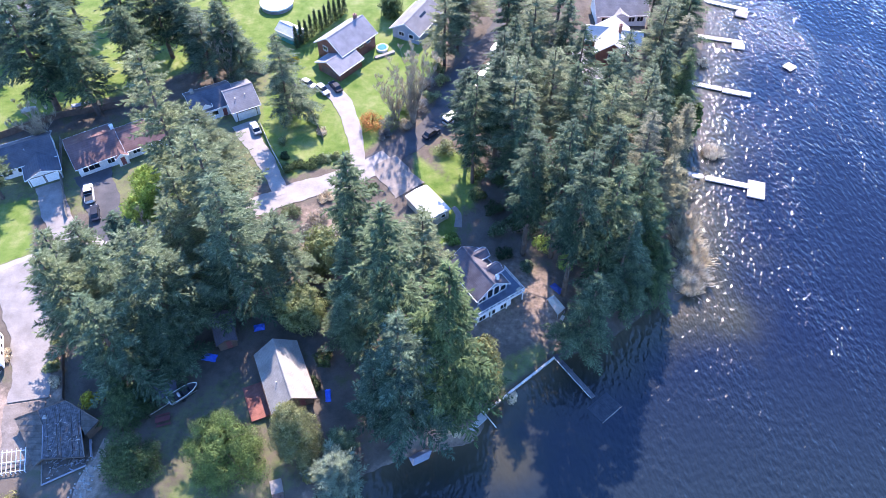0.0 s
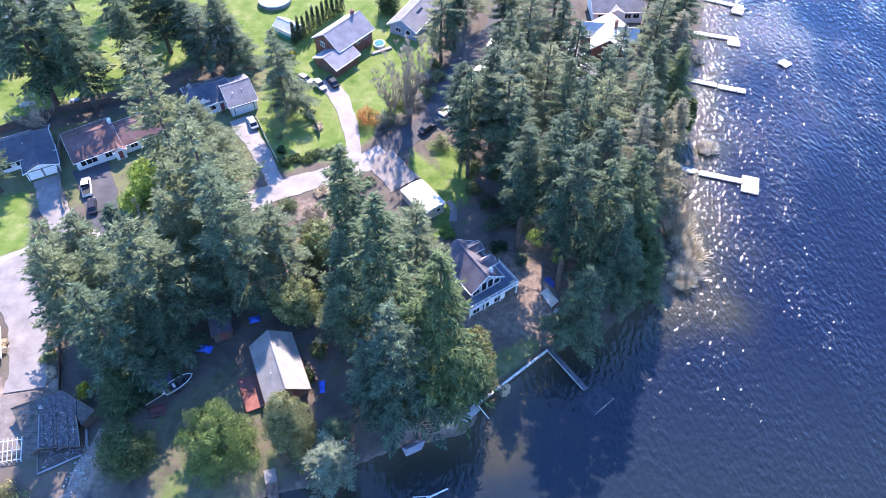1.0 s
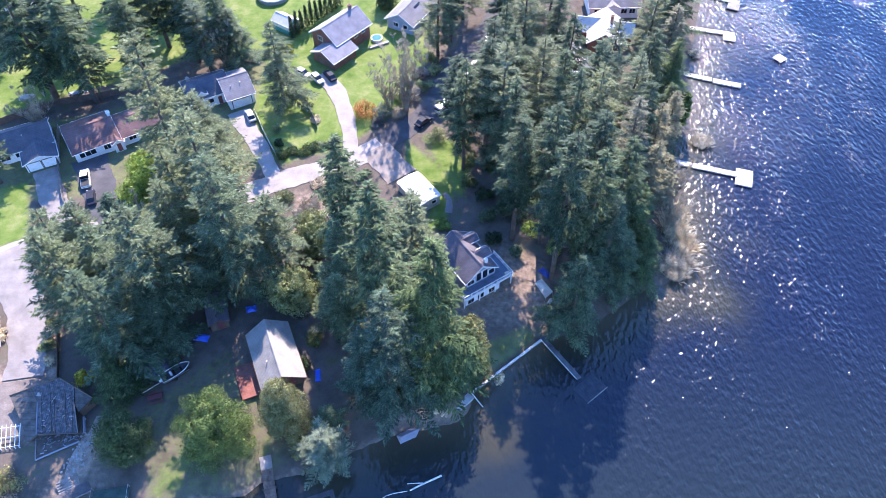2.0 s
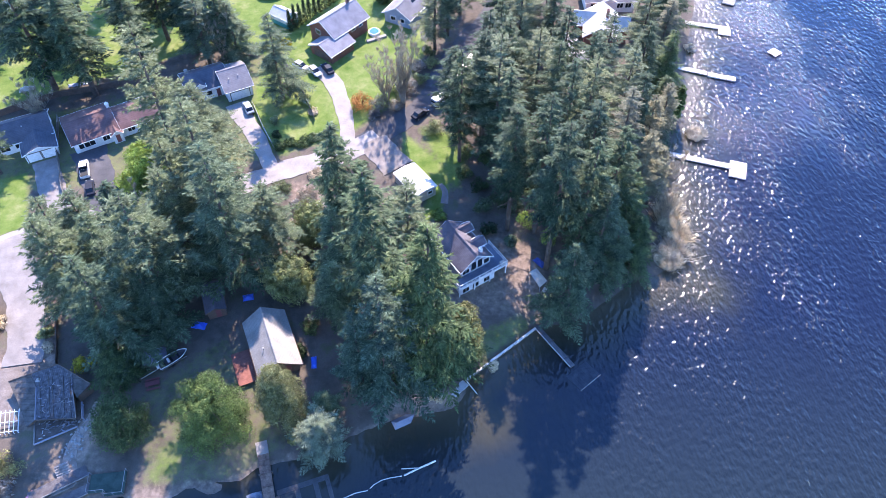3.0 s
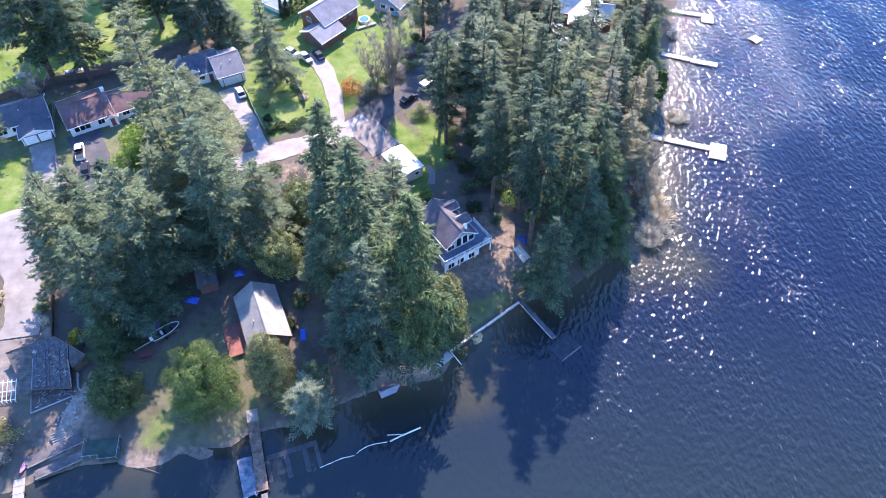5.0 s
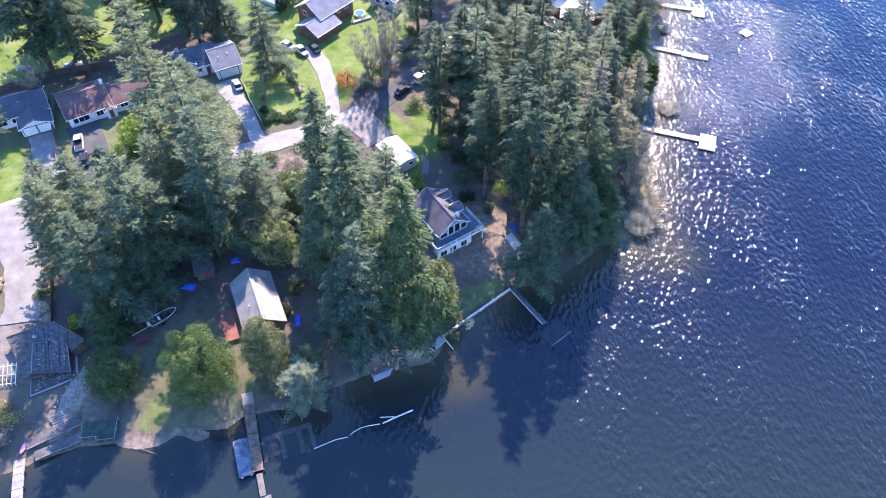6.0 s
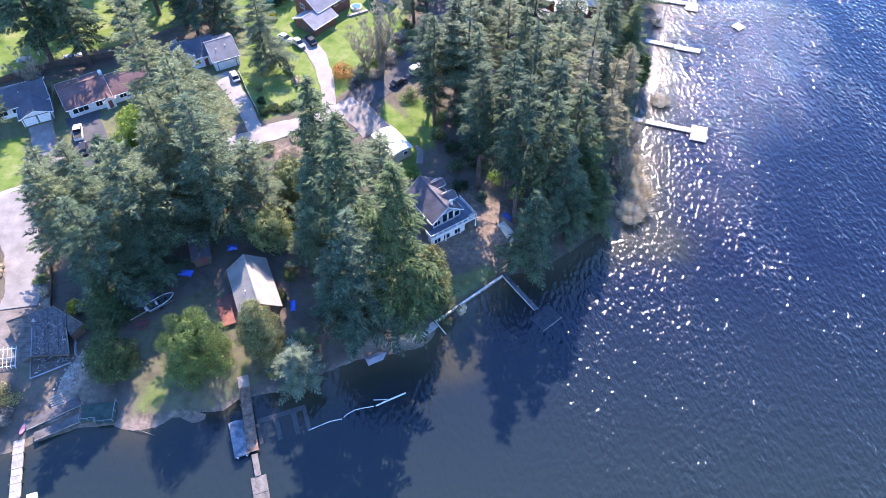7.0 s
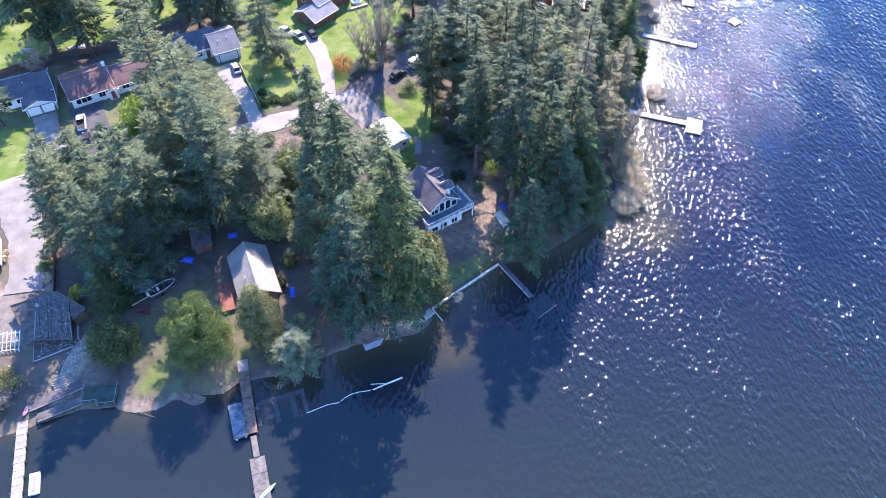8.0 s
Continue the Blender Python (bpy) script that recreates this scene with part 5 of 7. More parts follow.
broad_tree("willow_tree", -25.0, 87.5, 12.0, 4.6, PALELEAF, "pale yellow-green tree coming into leaf", 29, 5000)
broad_tree("maple_tree", -60.4, 101.6, 11.5, 5.0, SPRING, "young tree with bright green spring leaves", 25, 5000)
broad_tree("maple_tree", -63.6, 105.6, 9.5, 3.8, SPRING, "young tree with bright green spring leaves", 26, 5000)
broad_tree("maple_tree", -63.4, 98.0, 8.5, 3.8, SPRING, "young tree with bright green spring leaves", 38, 3200)
broad_tree("maple_tree", 53.2, 127.6, 10.0, 1.8, LIME, "bright green tree leaning over the shore", 27, 4200)
broad_tree("maple_tree", -17.5, 171.0, 9.0, 3.4, CEDAR, "green garden tree behind the red house", 28, 2600)
bare_tree(-9.8, 129.0, 20, 5.6, 31, "bare grey-brown tree with a fan of upright stems", 36)
bare_tree(-13.6, 130.0, 12, 4.5, 32, "bare brown tree with thin upright twigs", 14)
bare_tree(-92.5, 121.0, 9, 5.0, 33, "bare spreading tree beside a fence", 14)
bare_tree(-57.5, 86.5, 15, 4.0, 34, "bare pale tree beside the lane", 12)
bare_tree(47.0, 103.0, 12, 3.0, 35, "bare pale alder on the shore", 10)
bare_tree(45.5, 95.5, 9, 3.0, 36, "bare pale alder on the shore", 10)
bare_tree(-54.5, 143.5, 12, 3.5, 37, "bare reddish tree behind a house", 10)

SHRUBS = [(-24.0, 79.0, 2.4, 2.4, CEDAR, "green undergrowth between firs"), (-23.0, 66.5, 2.0, 2.2, CEDAR, "green undergrowth beside the cabin"), (-26.0, 85.0, 2.4, 2.2, PALELEAF, "olive undergrowth between firs"),
          (-13.0, 68.0, 2.2, 2.2, CEDAR, "green undergrowth between firs"), (-7.0, 69.0, 2.2, 2.0, DARKLEAF, "dark undergrowth between firs"), (-24.2, 61.5, 1.8, 2.0, DARKLEAF, "dark undergrowth beside the cabin"),
          (-5.0, 77.0, 2.2, 2.0, DARKLEAF, "dark undergrowth behind the lake house"), (-19.0, 75.0, 2.2, 2.0, CEDAR, "green undergrowth between firs"), (-9.5, 64.0, 2.2, 2.0, CEDAR, "green undergrowth between firs"),
          (2.5, 117.5, 2.8, 3.0, PALELEAF, "olive brush at the forest's edge"), (5.2, 112.5, 2.6, 2.6, CEDAR, "green undergrowth at the forest's edge"), (4.4, 105.5, 2.4, 2.4, CEDAR, "green undergrowth at the forest's edge"),
          (8.4, 118.5, 2.8, 3.0, BROWNTWIG, "brown undergrowth below firs"), (9.4, 110.5, 2.4, 2.6, CEDAR, "green undergrowth below firs"), (-20.5, 100.0, 2.4, 2.0, PALELEAF, "olive brush beside the lane"),
          (-27.0, 105.0, 2.0, 1.4, DRYREED, "tawny verge brush beside the lane"), (-18.0, 107.4, 2.0, 1.6, CEDAR, "green verge bush beside the lane"), (-33.5, 100.8, 2.4, 1.8, PALELEAF, "olive brush beside the lane"),
          (-19.4, 127.0, 3.4, 4.4, RUSTLEAF, "rust-red bush beside the street"), (-15.0, 127.4, 2.8, 3.6, BROWNTWIG, "brown twiggy bush beside the street"),
          (-11.8, 127.0, 2.2, 2.6, BROWNTWIG, "brown twiggy bush beside the street"), (-16.5, 124.2, 2.0, 1.6, BROWNTWIG, "low brown bush beside the street"),
          (-61.0, 57.4, 2.2, 3.6, YELLOWFLOWER, "bush in full yellow blossom"),
          (-49.0, 48.5, 2.4, 3.4, BROWNTWIG, "brown half-bare bush on the lawn"), (-67.6, 39.6, 3.2, 3.2, GOLD, "tawny brush on the bank"),
          (-66.5, 35.6, 2.6, 2.4, BROWNTWIG, "tawny green brush on the bank"), (-69.5, 33.0, 2.6, 2.2, PALELEAF, "tawny green brush on the bank"),
          (-54.4, 55.0, 2.4, 4.6, BLUEFIR, "tall dark green bush in the shade"), (-38.6, 121.2, 1.6, 1.8, PALELEAF, "round clipped grey-green bush on a lawn"),
          (-37.6, 117.0, 1.4, 1.4, DARKLEAF, "round dark bush beside a driveway"), (-36.4, 113.4, 2.0, 1.7, CEDAR, "green bush at a driveway's mouth"),
          (-31.6, 114.6, 1.9, 1.4, CEDAR, "low green hedge bush along the lane"), (-28.4, 116.6, 1.9, 1.3, PALELEAF, "low green hedge bush along the lane"),
          (-2.6, 119.4, 3.0, 3.0, PALELEAF, "pale brush beside the street"), (-28.0, 98.8, 2.8, 2.0, BROWNTWIG, "dry brown brush on a clearing"),
          (-25.5, 94.6, 2.6, 1.8, DRYREED, "dry tawny brush on a clearing"), (-30.5, 95.4, 2.2, 1.8, BROWNTWIG, "dry brown brush on a clearing"),
          (17.4, 92.4, 2.4, 4.6, SPRING, "bright green undergrowth lit between trunks"), (21.8, 88.6, 2.2, 4.0, SPRING, "bright green undergrowth lit between trunks"),
          (55.0, 138.5, 1.8, 2.2, SPRING, "bright green bush at the waterline"), (53.6, 132.5, 1.6, 1.8, SPRING, "bright green bush at the waterline"),
          (57.8, 123.2, 2.0, 1.8, DRYREED, "pale bush standing in the shallows"), (62.4, 155.4, 1.7, 2.2, DRYREED, "pale bush standing in the shallows"),
          (-21.5, 104.0, 2.0, 1.4, CEDAR, "low green brush beside the lane"), (-0.6, 94.2, 1.8, 1.6, SPRING, "green bush behind the lake house"),
          (-40.6, 150.8, 2.0, 1.8, YELLOWFLOWER, "yellow-flowering bush beside the red house"), (-36.0, 134.4, 1.8, 1.2, DRYREED, "tawny bed of shrubs by a driveway"),
          (-33.2, 129.6, 1.7, 1.1, PALELEAF, "tawny bed of shrubs by a driveway"), (-30.6, 125.0, 1.5, 1.0, DRYREED, "tawny bed of shrubs by a driveway"),
          (-38.6, 140.4, 1.9, 1.2, PALELEAF, "tawny bed of shrubs by a driveway"), (10.2, 60.6, 1.4, 1.0, DRYREED, "tawny grass tuft behind the sea wall"),
          (44.0, 86.5, 2.6, 2.6, DRYREED, "tawny twiggy bush on the point"), (48.0, 100.5, 1.9, 2.4, DRYREED, "tawny bush on the point"),
          (-8.6, 133.0, 2.6, 3.4, BROWNTWIG, "brown brush along the street"), (-5.6, 137.0, 2.4, 3.2, PALELEAF, "olive brush along the street"),
          (-6.8, 141.5, 2.4, 3.0, BROWNTWIG, "brown brush along the street"), (-3.6, 143.0, 2.2, 3.0, PALELEAF, "olive brush along the street"),
          (-11.6, 132.6, 2.2, 2.8, PALELEAF, "olive brush along the street"), (-5.0, 147.5, 2.4, 3.0, CEDAR, "dark green brush along the street"),
          (-79.5, 66.0, 1.8, 1.4, DRYREED, "tawny bush beside the lane"), (-70.6, 69.0, 1.6, 2.0, PALELEAF, "pale bush at the lane's edge"),
          (0.2, 54.0, 1.6, 1.4, DRYREED, "tawny brush on the bank"),
          (-70.6, 66.4, 1.5, 2.6, BROWNTWIG, "olive-brown hedge bush beside the lane"), (-69.7, 63.4, 1.5, 2.6, PALELEAF, "olive-brown hedge bush beside the lane"),
          (-34.0, 114.0, 1.8, 1.5, CEDAR, "low green hedge bush along the lane"), (-30.0, 115.6, 1.8, 1.4, CEDAR, "low green hedge bush along the lane"),
          (-26.4, 117.4, 1.6, 1.3, PALELEAF, "low green hedge bush along the lane"),
          (-22.5, 45.6, 1.6, 1.6, GOLD, "green brush at the pier's foot"),
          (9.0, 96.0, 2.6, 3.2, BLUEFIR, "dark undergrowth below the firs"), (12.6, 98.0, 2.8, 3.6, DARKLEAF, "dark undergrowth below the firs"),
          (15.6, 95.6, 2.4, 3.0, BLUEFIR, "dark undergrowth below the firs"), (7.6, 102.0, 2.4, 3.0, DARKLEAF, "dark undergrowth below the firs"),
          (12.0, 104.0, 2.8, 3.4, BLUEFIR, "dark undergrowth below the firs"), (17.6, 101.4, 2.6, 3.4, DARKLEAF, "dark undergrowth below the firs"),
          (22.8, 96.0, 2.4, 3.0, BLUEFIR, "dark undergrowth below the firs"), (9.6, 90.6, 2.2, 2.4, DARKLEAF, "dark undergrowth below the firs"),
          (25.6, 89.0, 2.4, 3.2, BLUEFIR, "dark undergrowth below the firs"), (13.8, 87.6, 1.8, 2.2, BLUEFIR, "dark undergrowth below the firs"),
          (-70.4, 64.0, 1.5, 1.5, PALELEAF, "dry tufted brush on the bank beside the lane"), (-69.0, 60.8, 1.4, 1.3, DRYREED, "dry tufted brush on the bank beside the lane")]
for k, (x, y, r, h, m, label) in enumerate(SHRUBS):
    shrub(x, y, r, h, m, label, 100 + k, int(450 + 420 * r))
for k, (x, y, r, h) in enumerate([(46.6, 87.2, 2.6, 2.2), (47.6, 91.6, 2.8, 2.4), (46.6, 96.2, 2.6, 2.4), (47.8, 100.2, 2.2, 2.0), (45.2, 84.8, 2.0, 1.6), (57.8, 122.8, 2.0, 1.6)]):
    reed_bed(x, y, r, h, DRYREED, "dry tawny reeds at the water's edge", 60 + k, 1300)

# clipped column cypresses in a row
for k in range(11):
    u = k / 10
    x, y = -40.4 + 10.4 * u, 156.6 + 15.2 * u
    g = np.random.default_rng(200 + k)
    t = thing("cypress", pose(x, y, gz(x, y)), "dark column-shaped cypress in a hedge row", "tree", "row of cypresses")
    bm = bmesh.new()
    tube(bm, (0, 0, -0.4), (0, 0, 3.4), 0.09, 0.03, 6)
    part("trunk", bm, BARK, t)
    hh = 6.4 + 0.5 * math.sin(k * 2.1)
    rows = [clump(g, (0, 0, hh * q), (1.0 * (1.15 - q), 1.0 * (1.15 - q), hh * 0.16), 230, 0.34, 0.9, 0.3) for q in (0.15, 0.35, 0.55, 0.72, 0.88)]
    c = new("crown", spray_mesh("crown", joined(rows), DARKLEAF))
    c.parent = t
# ---- docks and shore works ----
def dock(name, a, b, width, material, label, z=0.42, step=2.4, posts=True, gap=0.05):
    """A line of decked sections on pilings, from a to b."""
    a, b = Vector(a), Vector(b)
    ln = (b - a).length
    yaw = math.degrees(math.atan2(b.y - a.y, b.x - a.x))
    t = thing(name, pose(a.x, a.y, 0, 0, 0, yaw), label, "dock", "docks along the shore")
    n = max(1, round(ln / step))
    for k in range(n):
        bm = bmesh.new()
        x0, x1 = k * ln / n + gap / 2, (k + 1) * ln / n - gap / 2
        dz = 0.02 * math.sin(k * 2.7 + a.x)
        box(bm, x0, x1, -width / 2, width / 2, z - 0.12 + dz, z + dz, 0.015)
        box(bm, x0 + 0.02, x1 - 0.02, -width / 2 + 0.06, -width / 2 + 0.16, z - 0.34, z - 0.121 + dz)
        box(bm, x0 + 0.02, x1 - 0.02, width / 2 - 0.16, width / 2 - 0.06, z - 0.34, z - 0.121 + dz)
        part("section", bm, material, t)
        if posts and k % 2 == 1:
            for s in (-1, 1):
                bm = bmesh.new()
                tube(bm, (x1, s * (width / 2 + 0.1), -2.5), (x1, s * (width / 2 + 0.1), z + 0.25), 0.1, 0.09, 8)
                part("piling", bm, POSTWOOD, t)
    return t


def platform(parent, x0, x1, y0, y1, z, material, label=""):
    bm = bmesh.new()
    box(bm, x0, x1, y0, y1, z - 0.3, z, 0.03)
    return part("platform", bm, material, parent, label)


d = dock("long_dock", (49.6, 116.3), (63.4, 112.3), 1.5, PALEWOOD, "long pale dock with a square end platform")
platform(d, 14.2, 17.8, -3.1, 2.0, 0.43, PALEWOOD)
d = dock("long_dock", (57.6, 147.6), (64.8, 145.2), 1.5, PALEWOOD, "pale dock with a kink halfway")
dock("long_dock", (64.9, 144.9), (71.4, 143.0), 1.7, PALEWOOD, "outer half of a pale kinked dock")
d = dock("long_dock", (62.6, 167.2), (74.6, 164.4), 1.5, PALEWOOD, "pale dock with a small end platform")
platform(d, 9.4, 12.6, -3.2, -0.8, 0.43, PALEWOOD)
d = dock("long_dock", (67.8, 183.9), (79.2, 179.2), 1.5, PALEWOOD, "pale dock ending in a brown platform")
platform(d, 9.6, 12.8, -4.0, -0.8, 0.43, GREYWOOD)
x, y = 83.8, 154.3
d = thing("swim_raft", pose(x, y, 0, 0, 0, 38), "small square swimming raft on floats", "raft")
bm = bmesh.new()
box(bm, -1.35, 1.35, -1.3, 1.3, 0.28, 0.42, 0.03)
part("deck", bm, PALEWOOD, d)
for s in (-0.95, 0.95):
    bm = bmesh.new()
    tube(bm, (-1.25, s, 0.1), (1.25, s, 0.1), 0.25, n=10)
    part("float", bm, GREYWOOD, d)
bm = bmesh.new()
for s in (-0.2, 0.2):
    tube(bm, (-1.3, s, 0.4), (-1.3, s, 1.1), 0.03, n=6)
for zz in (0.6, 0.85, 1.08):
    tube(bm, (-1.3, -0.2, zz), (-1.3, 0.2, zz), 0.025, n=6)
part("ladder", bm, STEEL, d, "steel swim ladder")

# lake house dock, its end half awash
d = dock("dock_walkway", (18.3, 69.3), (24.4, 60.9), 0.95, surface("dark_weathered_planks", (0.07, 0.07, 0.075), (0.15, 0.145, 0.145), 0.9, 7, 0.9, bump=0.3, lines=(1.6, "X", 0.35)), "narrow weathered walkway from the sea wall", 0.4, 2.2)
bm = bmesh.new()
box(bm, 0.2, 10.2, -0.58, -0.49, 0.42, 0.5)
part("edge_board", bm, LOGWOOD, d, "pale edge board")
x, y = 26.1, 59.3
d = thing("dock_platform", pose(x, y, 0, 0, 0, 41), "dark square dock platform lying almost awash", "dock")
for k in range(10):
    bm = bmesh.new()
    box(bm, -2.45 + k * 0.49, -1.98 + k * 0.49, -1.75, 1.75, -0.1, 0.025)
    part("plank", bm, WETWOOD, d)
bm = bmesh.new()
box(bm, -2.5, 2.5, -1.9, -1.77, -0.1, 0.08)
part("edge_board", bm, GREYWOOD, d)

# timber sea wall
a, b = Vector((5.5, 57.7)), Vector((18.2, 68.7))
wall = thing("sea_wall", pose(a.x, a.y, 0, 0, 0, math.degrees(math.atan2(b.y - a.y, b.x - a.x))), "timber sea wall with a pale cap along a lawn", "wall", kind="structure")
n, ln = 6, (b - a).length
for k in range(n):
    bm = bmesh.new()
    box(bm, k * ln / n, (k + 1) * ln / n - 0.04, -0.12, 0.12, -1.5, 0.55)
    part("panel", bm, GREYWOOD, wall)
    bm = bmesh.new()
    box(bm, k * ln / n + 0.02, (k + 1) * ln / n - 0.06, -0.19, 0.19, 0.55, 0.68, 0.02)
    part("cap", bm, LOGWOOD, wall, "pale timber cap")
    bm = bmesh.new()
    tube(bm, (k * ln / n, -0.22, -1.8), (k * ln / n, -0.22, 0.6), 0.11)
    part("piling", bm, POSTWOOD, wall)
d = dock("small_pier", (5.4, 57.2), (2.9, 54.6), 1.5, PALEWOOD, "short pale landing stage below a bank", 0.45, 1.8)
bm = bmesh.new()
tube(bm, (5.2, 57.8, 0.62), (7.4, 55.1, 0.12), 0.11, 0.08)
t = part("mooring_log", bm, LOGWOOD, None)
tagged(t, "thin grey log slanting into the water", "log")
x, y = -5.1, 49.6
t = thing("covered_dinghy", pose(x, y, 0.12, 0, 0, 28), "small dinghy under a faded lavender-grey tarpaulin at the bank", "boat")
bm = bmesh.new()
hull = [bm.verts.new(q) for q in ((-1.7, -0.75, 0.25), (1.0, -0.8, 0.25), (2.1, 0.2, 0.3), (1.0, 0.9, 0.25), (-1.7, 0.75, 0.25))]
keel = [bm.verts.new(q) for q in ((-1.6, -0.4, -0.15), (0.9, -0.4, -0.15), (1.7, 0.1, 0.0), (0.9, 0.4, -0.15), (-1.6, 0.4, -0.15))]
for k in range(5):
    bm.faces.new((hull[k], hull[(k + 1) % 5], keel[(k + 1) % 5], keel[k]))
bm.faces.new(keel)
part("hull", bm, ALU, t)
bm = bmesh.new()
rim = [bm.verts.new(q) for q in ((-1.85, -0.85, 0.22), (1.0, -0.9, 0.24), (2.2, 0.2, 0.32), (1.0, 1.0, 0.24), (-1.85, 0.85, 0.22))]
peak = [bm.verts.new(q) for q in ((-1.2, 0, 0.75), (0.8, 0.05, 0.7))]
for f in ((rim[0], rim[1], peak[1], peak[0]), (rim[1], rim[2], peak[1]), (rim[2], rim[3], peak[1]), (rim[3], rim[4], peak[0], peak[1]), (rim[4], rim[0], peak[0])):
    bm.faces.new(f)
part("tarpaulin", bm, GREYTARP, t, "sagging lavender-grey tarpaulin")

# pier below the cabin lawn, with a gangway, float and covered pontoon
d = dock("wooden_pier", (-27.9, 44.0), (-23.8, 31.2), 1.8, BROWNWOOD, "mossy brown wooden pier littered with leaves", 0.84, 2.1)
bm = bmesh.new()
box(bm, -1.2, 1.1, -0.95, 0.95, 0.4, 0.9, 0.04)
part("landing", bm, CONCRETE, d, "pale concrete landing")
DULLWOOD = surface("dull_grey_brown_planks", (0.085, 0.075, 0.07), (0.2, 0.18, 0.165), 1.0, 6, 0.85, bump=0.3, lines=(1.6, "X", 0.35))
d = dock("gangway", (-23.6, 30.9), (-22.3, 27.2), 1.0, DULLWOOD, "narrow grey gangway to a float", 0.55, 3.9, False)
d = dock("floating_dock", (-22.3, 27.2), (-17.6, 13.5), 2.5, DULLWOOD, "weathered grey floating dock", 0.42, 2.9)
x, y = -19.6, 21.5
t = thing("kayak", pose(x, y, 0.42, 0, 0, 52), "white kayak lying upside down on a float", "kayak")
bm = bmesh.new()
prev = None
for k in range(9):
    u = k / 8
    w = 0.36 * math.sin(math.pi * min(max(u, 0.02), 0.98)) ** 0.7
    ring = [bm.verts.new((-1.8 + 3.6 * u, w * math.cos(q * math.pi / 5), 0.02 + (0.36 * math.sin(q * math.pi / 5)) * (0.5 + w))) for q in range(6)]
    if prev:
        for q in range(5):
            bm.faces.new((prev[q], prev[q + 1], ring[q + 1], ring[q]))
        bm.faces.new((prev[5], prev[0], ring[0], ring[5]))
    else:
        bm.faces.new(ring)
    prev = ring
bm.faces.new(prev)
part("hull", bm, TRIM, t)
x, y = -26.7, 33.5
t = thing("pontoon_boat", pose(x, y, 0, 0, 0, -69), "pontoon boat under a mottled blue-grey cover beside a pier", "boat")
for s in (-0.75, 0.75):
    bm = bmesh.new()
    tube(bm, (-3.1, s, 0.12), (3.0, s, 0.12), 0.3, n=10)
    tube(bm, (3.0, s, 0.12), (3.4, s, 0.2), 0.3, 0.05, n=10)
    part("float", bm, ALU, t)
bm = bmesh.new()
grid = [[bm.verts.new((-3.25 + 6.5 * i / 14, -1.18 + 2.36 * j / 6, 0.62 + 0.28 * math.sin(math.pi * j / 6) + 0.05 * math.sin(i * 1.9 + j) + 0.04 * math.cos(i * 0.8 - j * 2))) for j in range(7)] for i in range(15)]
for i in range(14):
    for j in range(6):
        bm.faces.new((grid[i][j], grid[i + 1][j], grid[i + 1][j + 1], grid[i][j + 1]))
for j in (0, 6):
    low = [bm.verts.new((v[j].co.x, v[j].co.y * 1.02, 0.36)) for v in grid]
    for i in range(14):
        bm.faces.new((grid[i][j], grid[i + 1][j], low[i + 1], low[i]))
part("cover", bm, PONTOON, t, "mottled blue-grey boat cover")
bm = bmesh.new()
box(bm, -3.2, 3.2, -1.12, 1.12, 0.36, 0.46)
part("deck", bm, ALU, t)

# old finger dock lying awash
SILTWOOD = surface("silted_drowned_planks", (0.055, 0.056, 0.06), (0.1, 0.098, 0.095), 1.0, 6, 0.8, spec=0.1)
t = thing("sunken_finger_dock", pose(-24.3, 36.2, 0, 0, 0, 21), "old comb-shaped finger dock lying awash", "dock")
for x0, x1, y0, y1 in ((0.2, 8.6, 0.2, 1.1), (2.9, 3.7, -3.9, 0.18), (5.9, 6.7, -3.9, 0.18), (7.9, 8.6, -3.9, 0.18), (-0.1, 0.5, -3.6, 0.18)):
    bm = bmesh.new()
    box(bm, x0, x1, y0, y1, -0.12, 0.018)
    part("plank", bm, SILTWOOD, t)


def log_line(pts, r, label):
    bm = bmesh.new()
    for k, (p, q) in enumerate(zip(pts[:-1], pts[1:])):
        tube(bm, (*p, 0.05), (*q, 0.05), r * (1 - 0.05 * k), r * (0.95 - 0.05 * k), 8)
    t = part("floating_log", bm, LOGWOOD, None)
    return tagged(t, label, "log", "floating logs off the pier")


log_line([(0.6, 42.9), (-1.2, 42.0), (-2.6, 41.3), (-4.4, 40.3)], 0.17, "bleached forked log floating off the pier")
log_line([(-2.3, 41.6), (-4.9, 41.4)], 0.09, "bleached side branch of a floating log")
log_line([(-4.8, 40.2), (-6.8, 39.8), (-8.0, 39.4), (-9.2, 38.6), (-9.7, 38.0)], 0.08, "thin curved pale log floating")
log_line([(-10.0, 37.7), (-12.0, 37.2), (-13.6, 36.4), (-15.4, 35.5)], 0.08, "thin curved pale log floating")
bm = bmesh.new()
tube(bm, (-45.8, 35.4, 0.45), (-43.4, 34.6, 0.3), 0.07, 0.055)
tube(bm, (-43.4, 34.6, 0.3), (-41.0, 33.9, 0.12), 0.055, 0.03)
tube(bm, (-43.6, 34.5, 0.3), (-42.6, 35.4, 0.9), 0.05, 0.015, 6)
tagged(part("driftwood_log", bm, GREYWOOD, None), "pale driftwood log on the bank", "log")

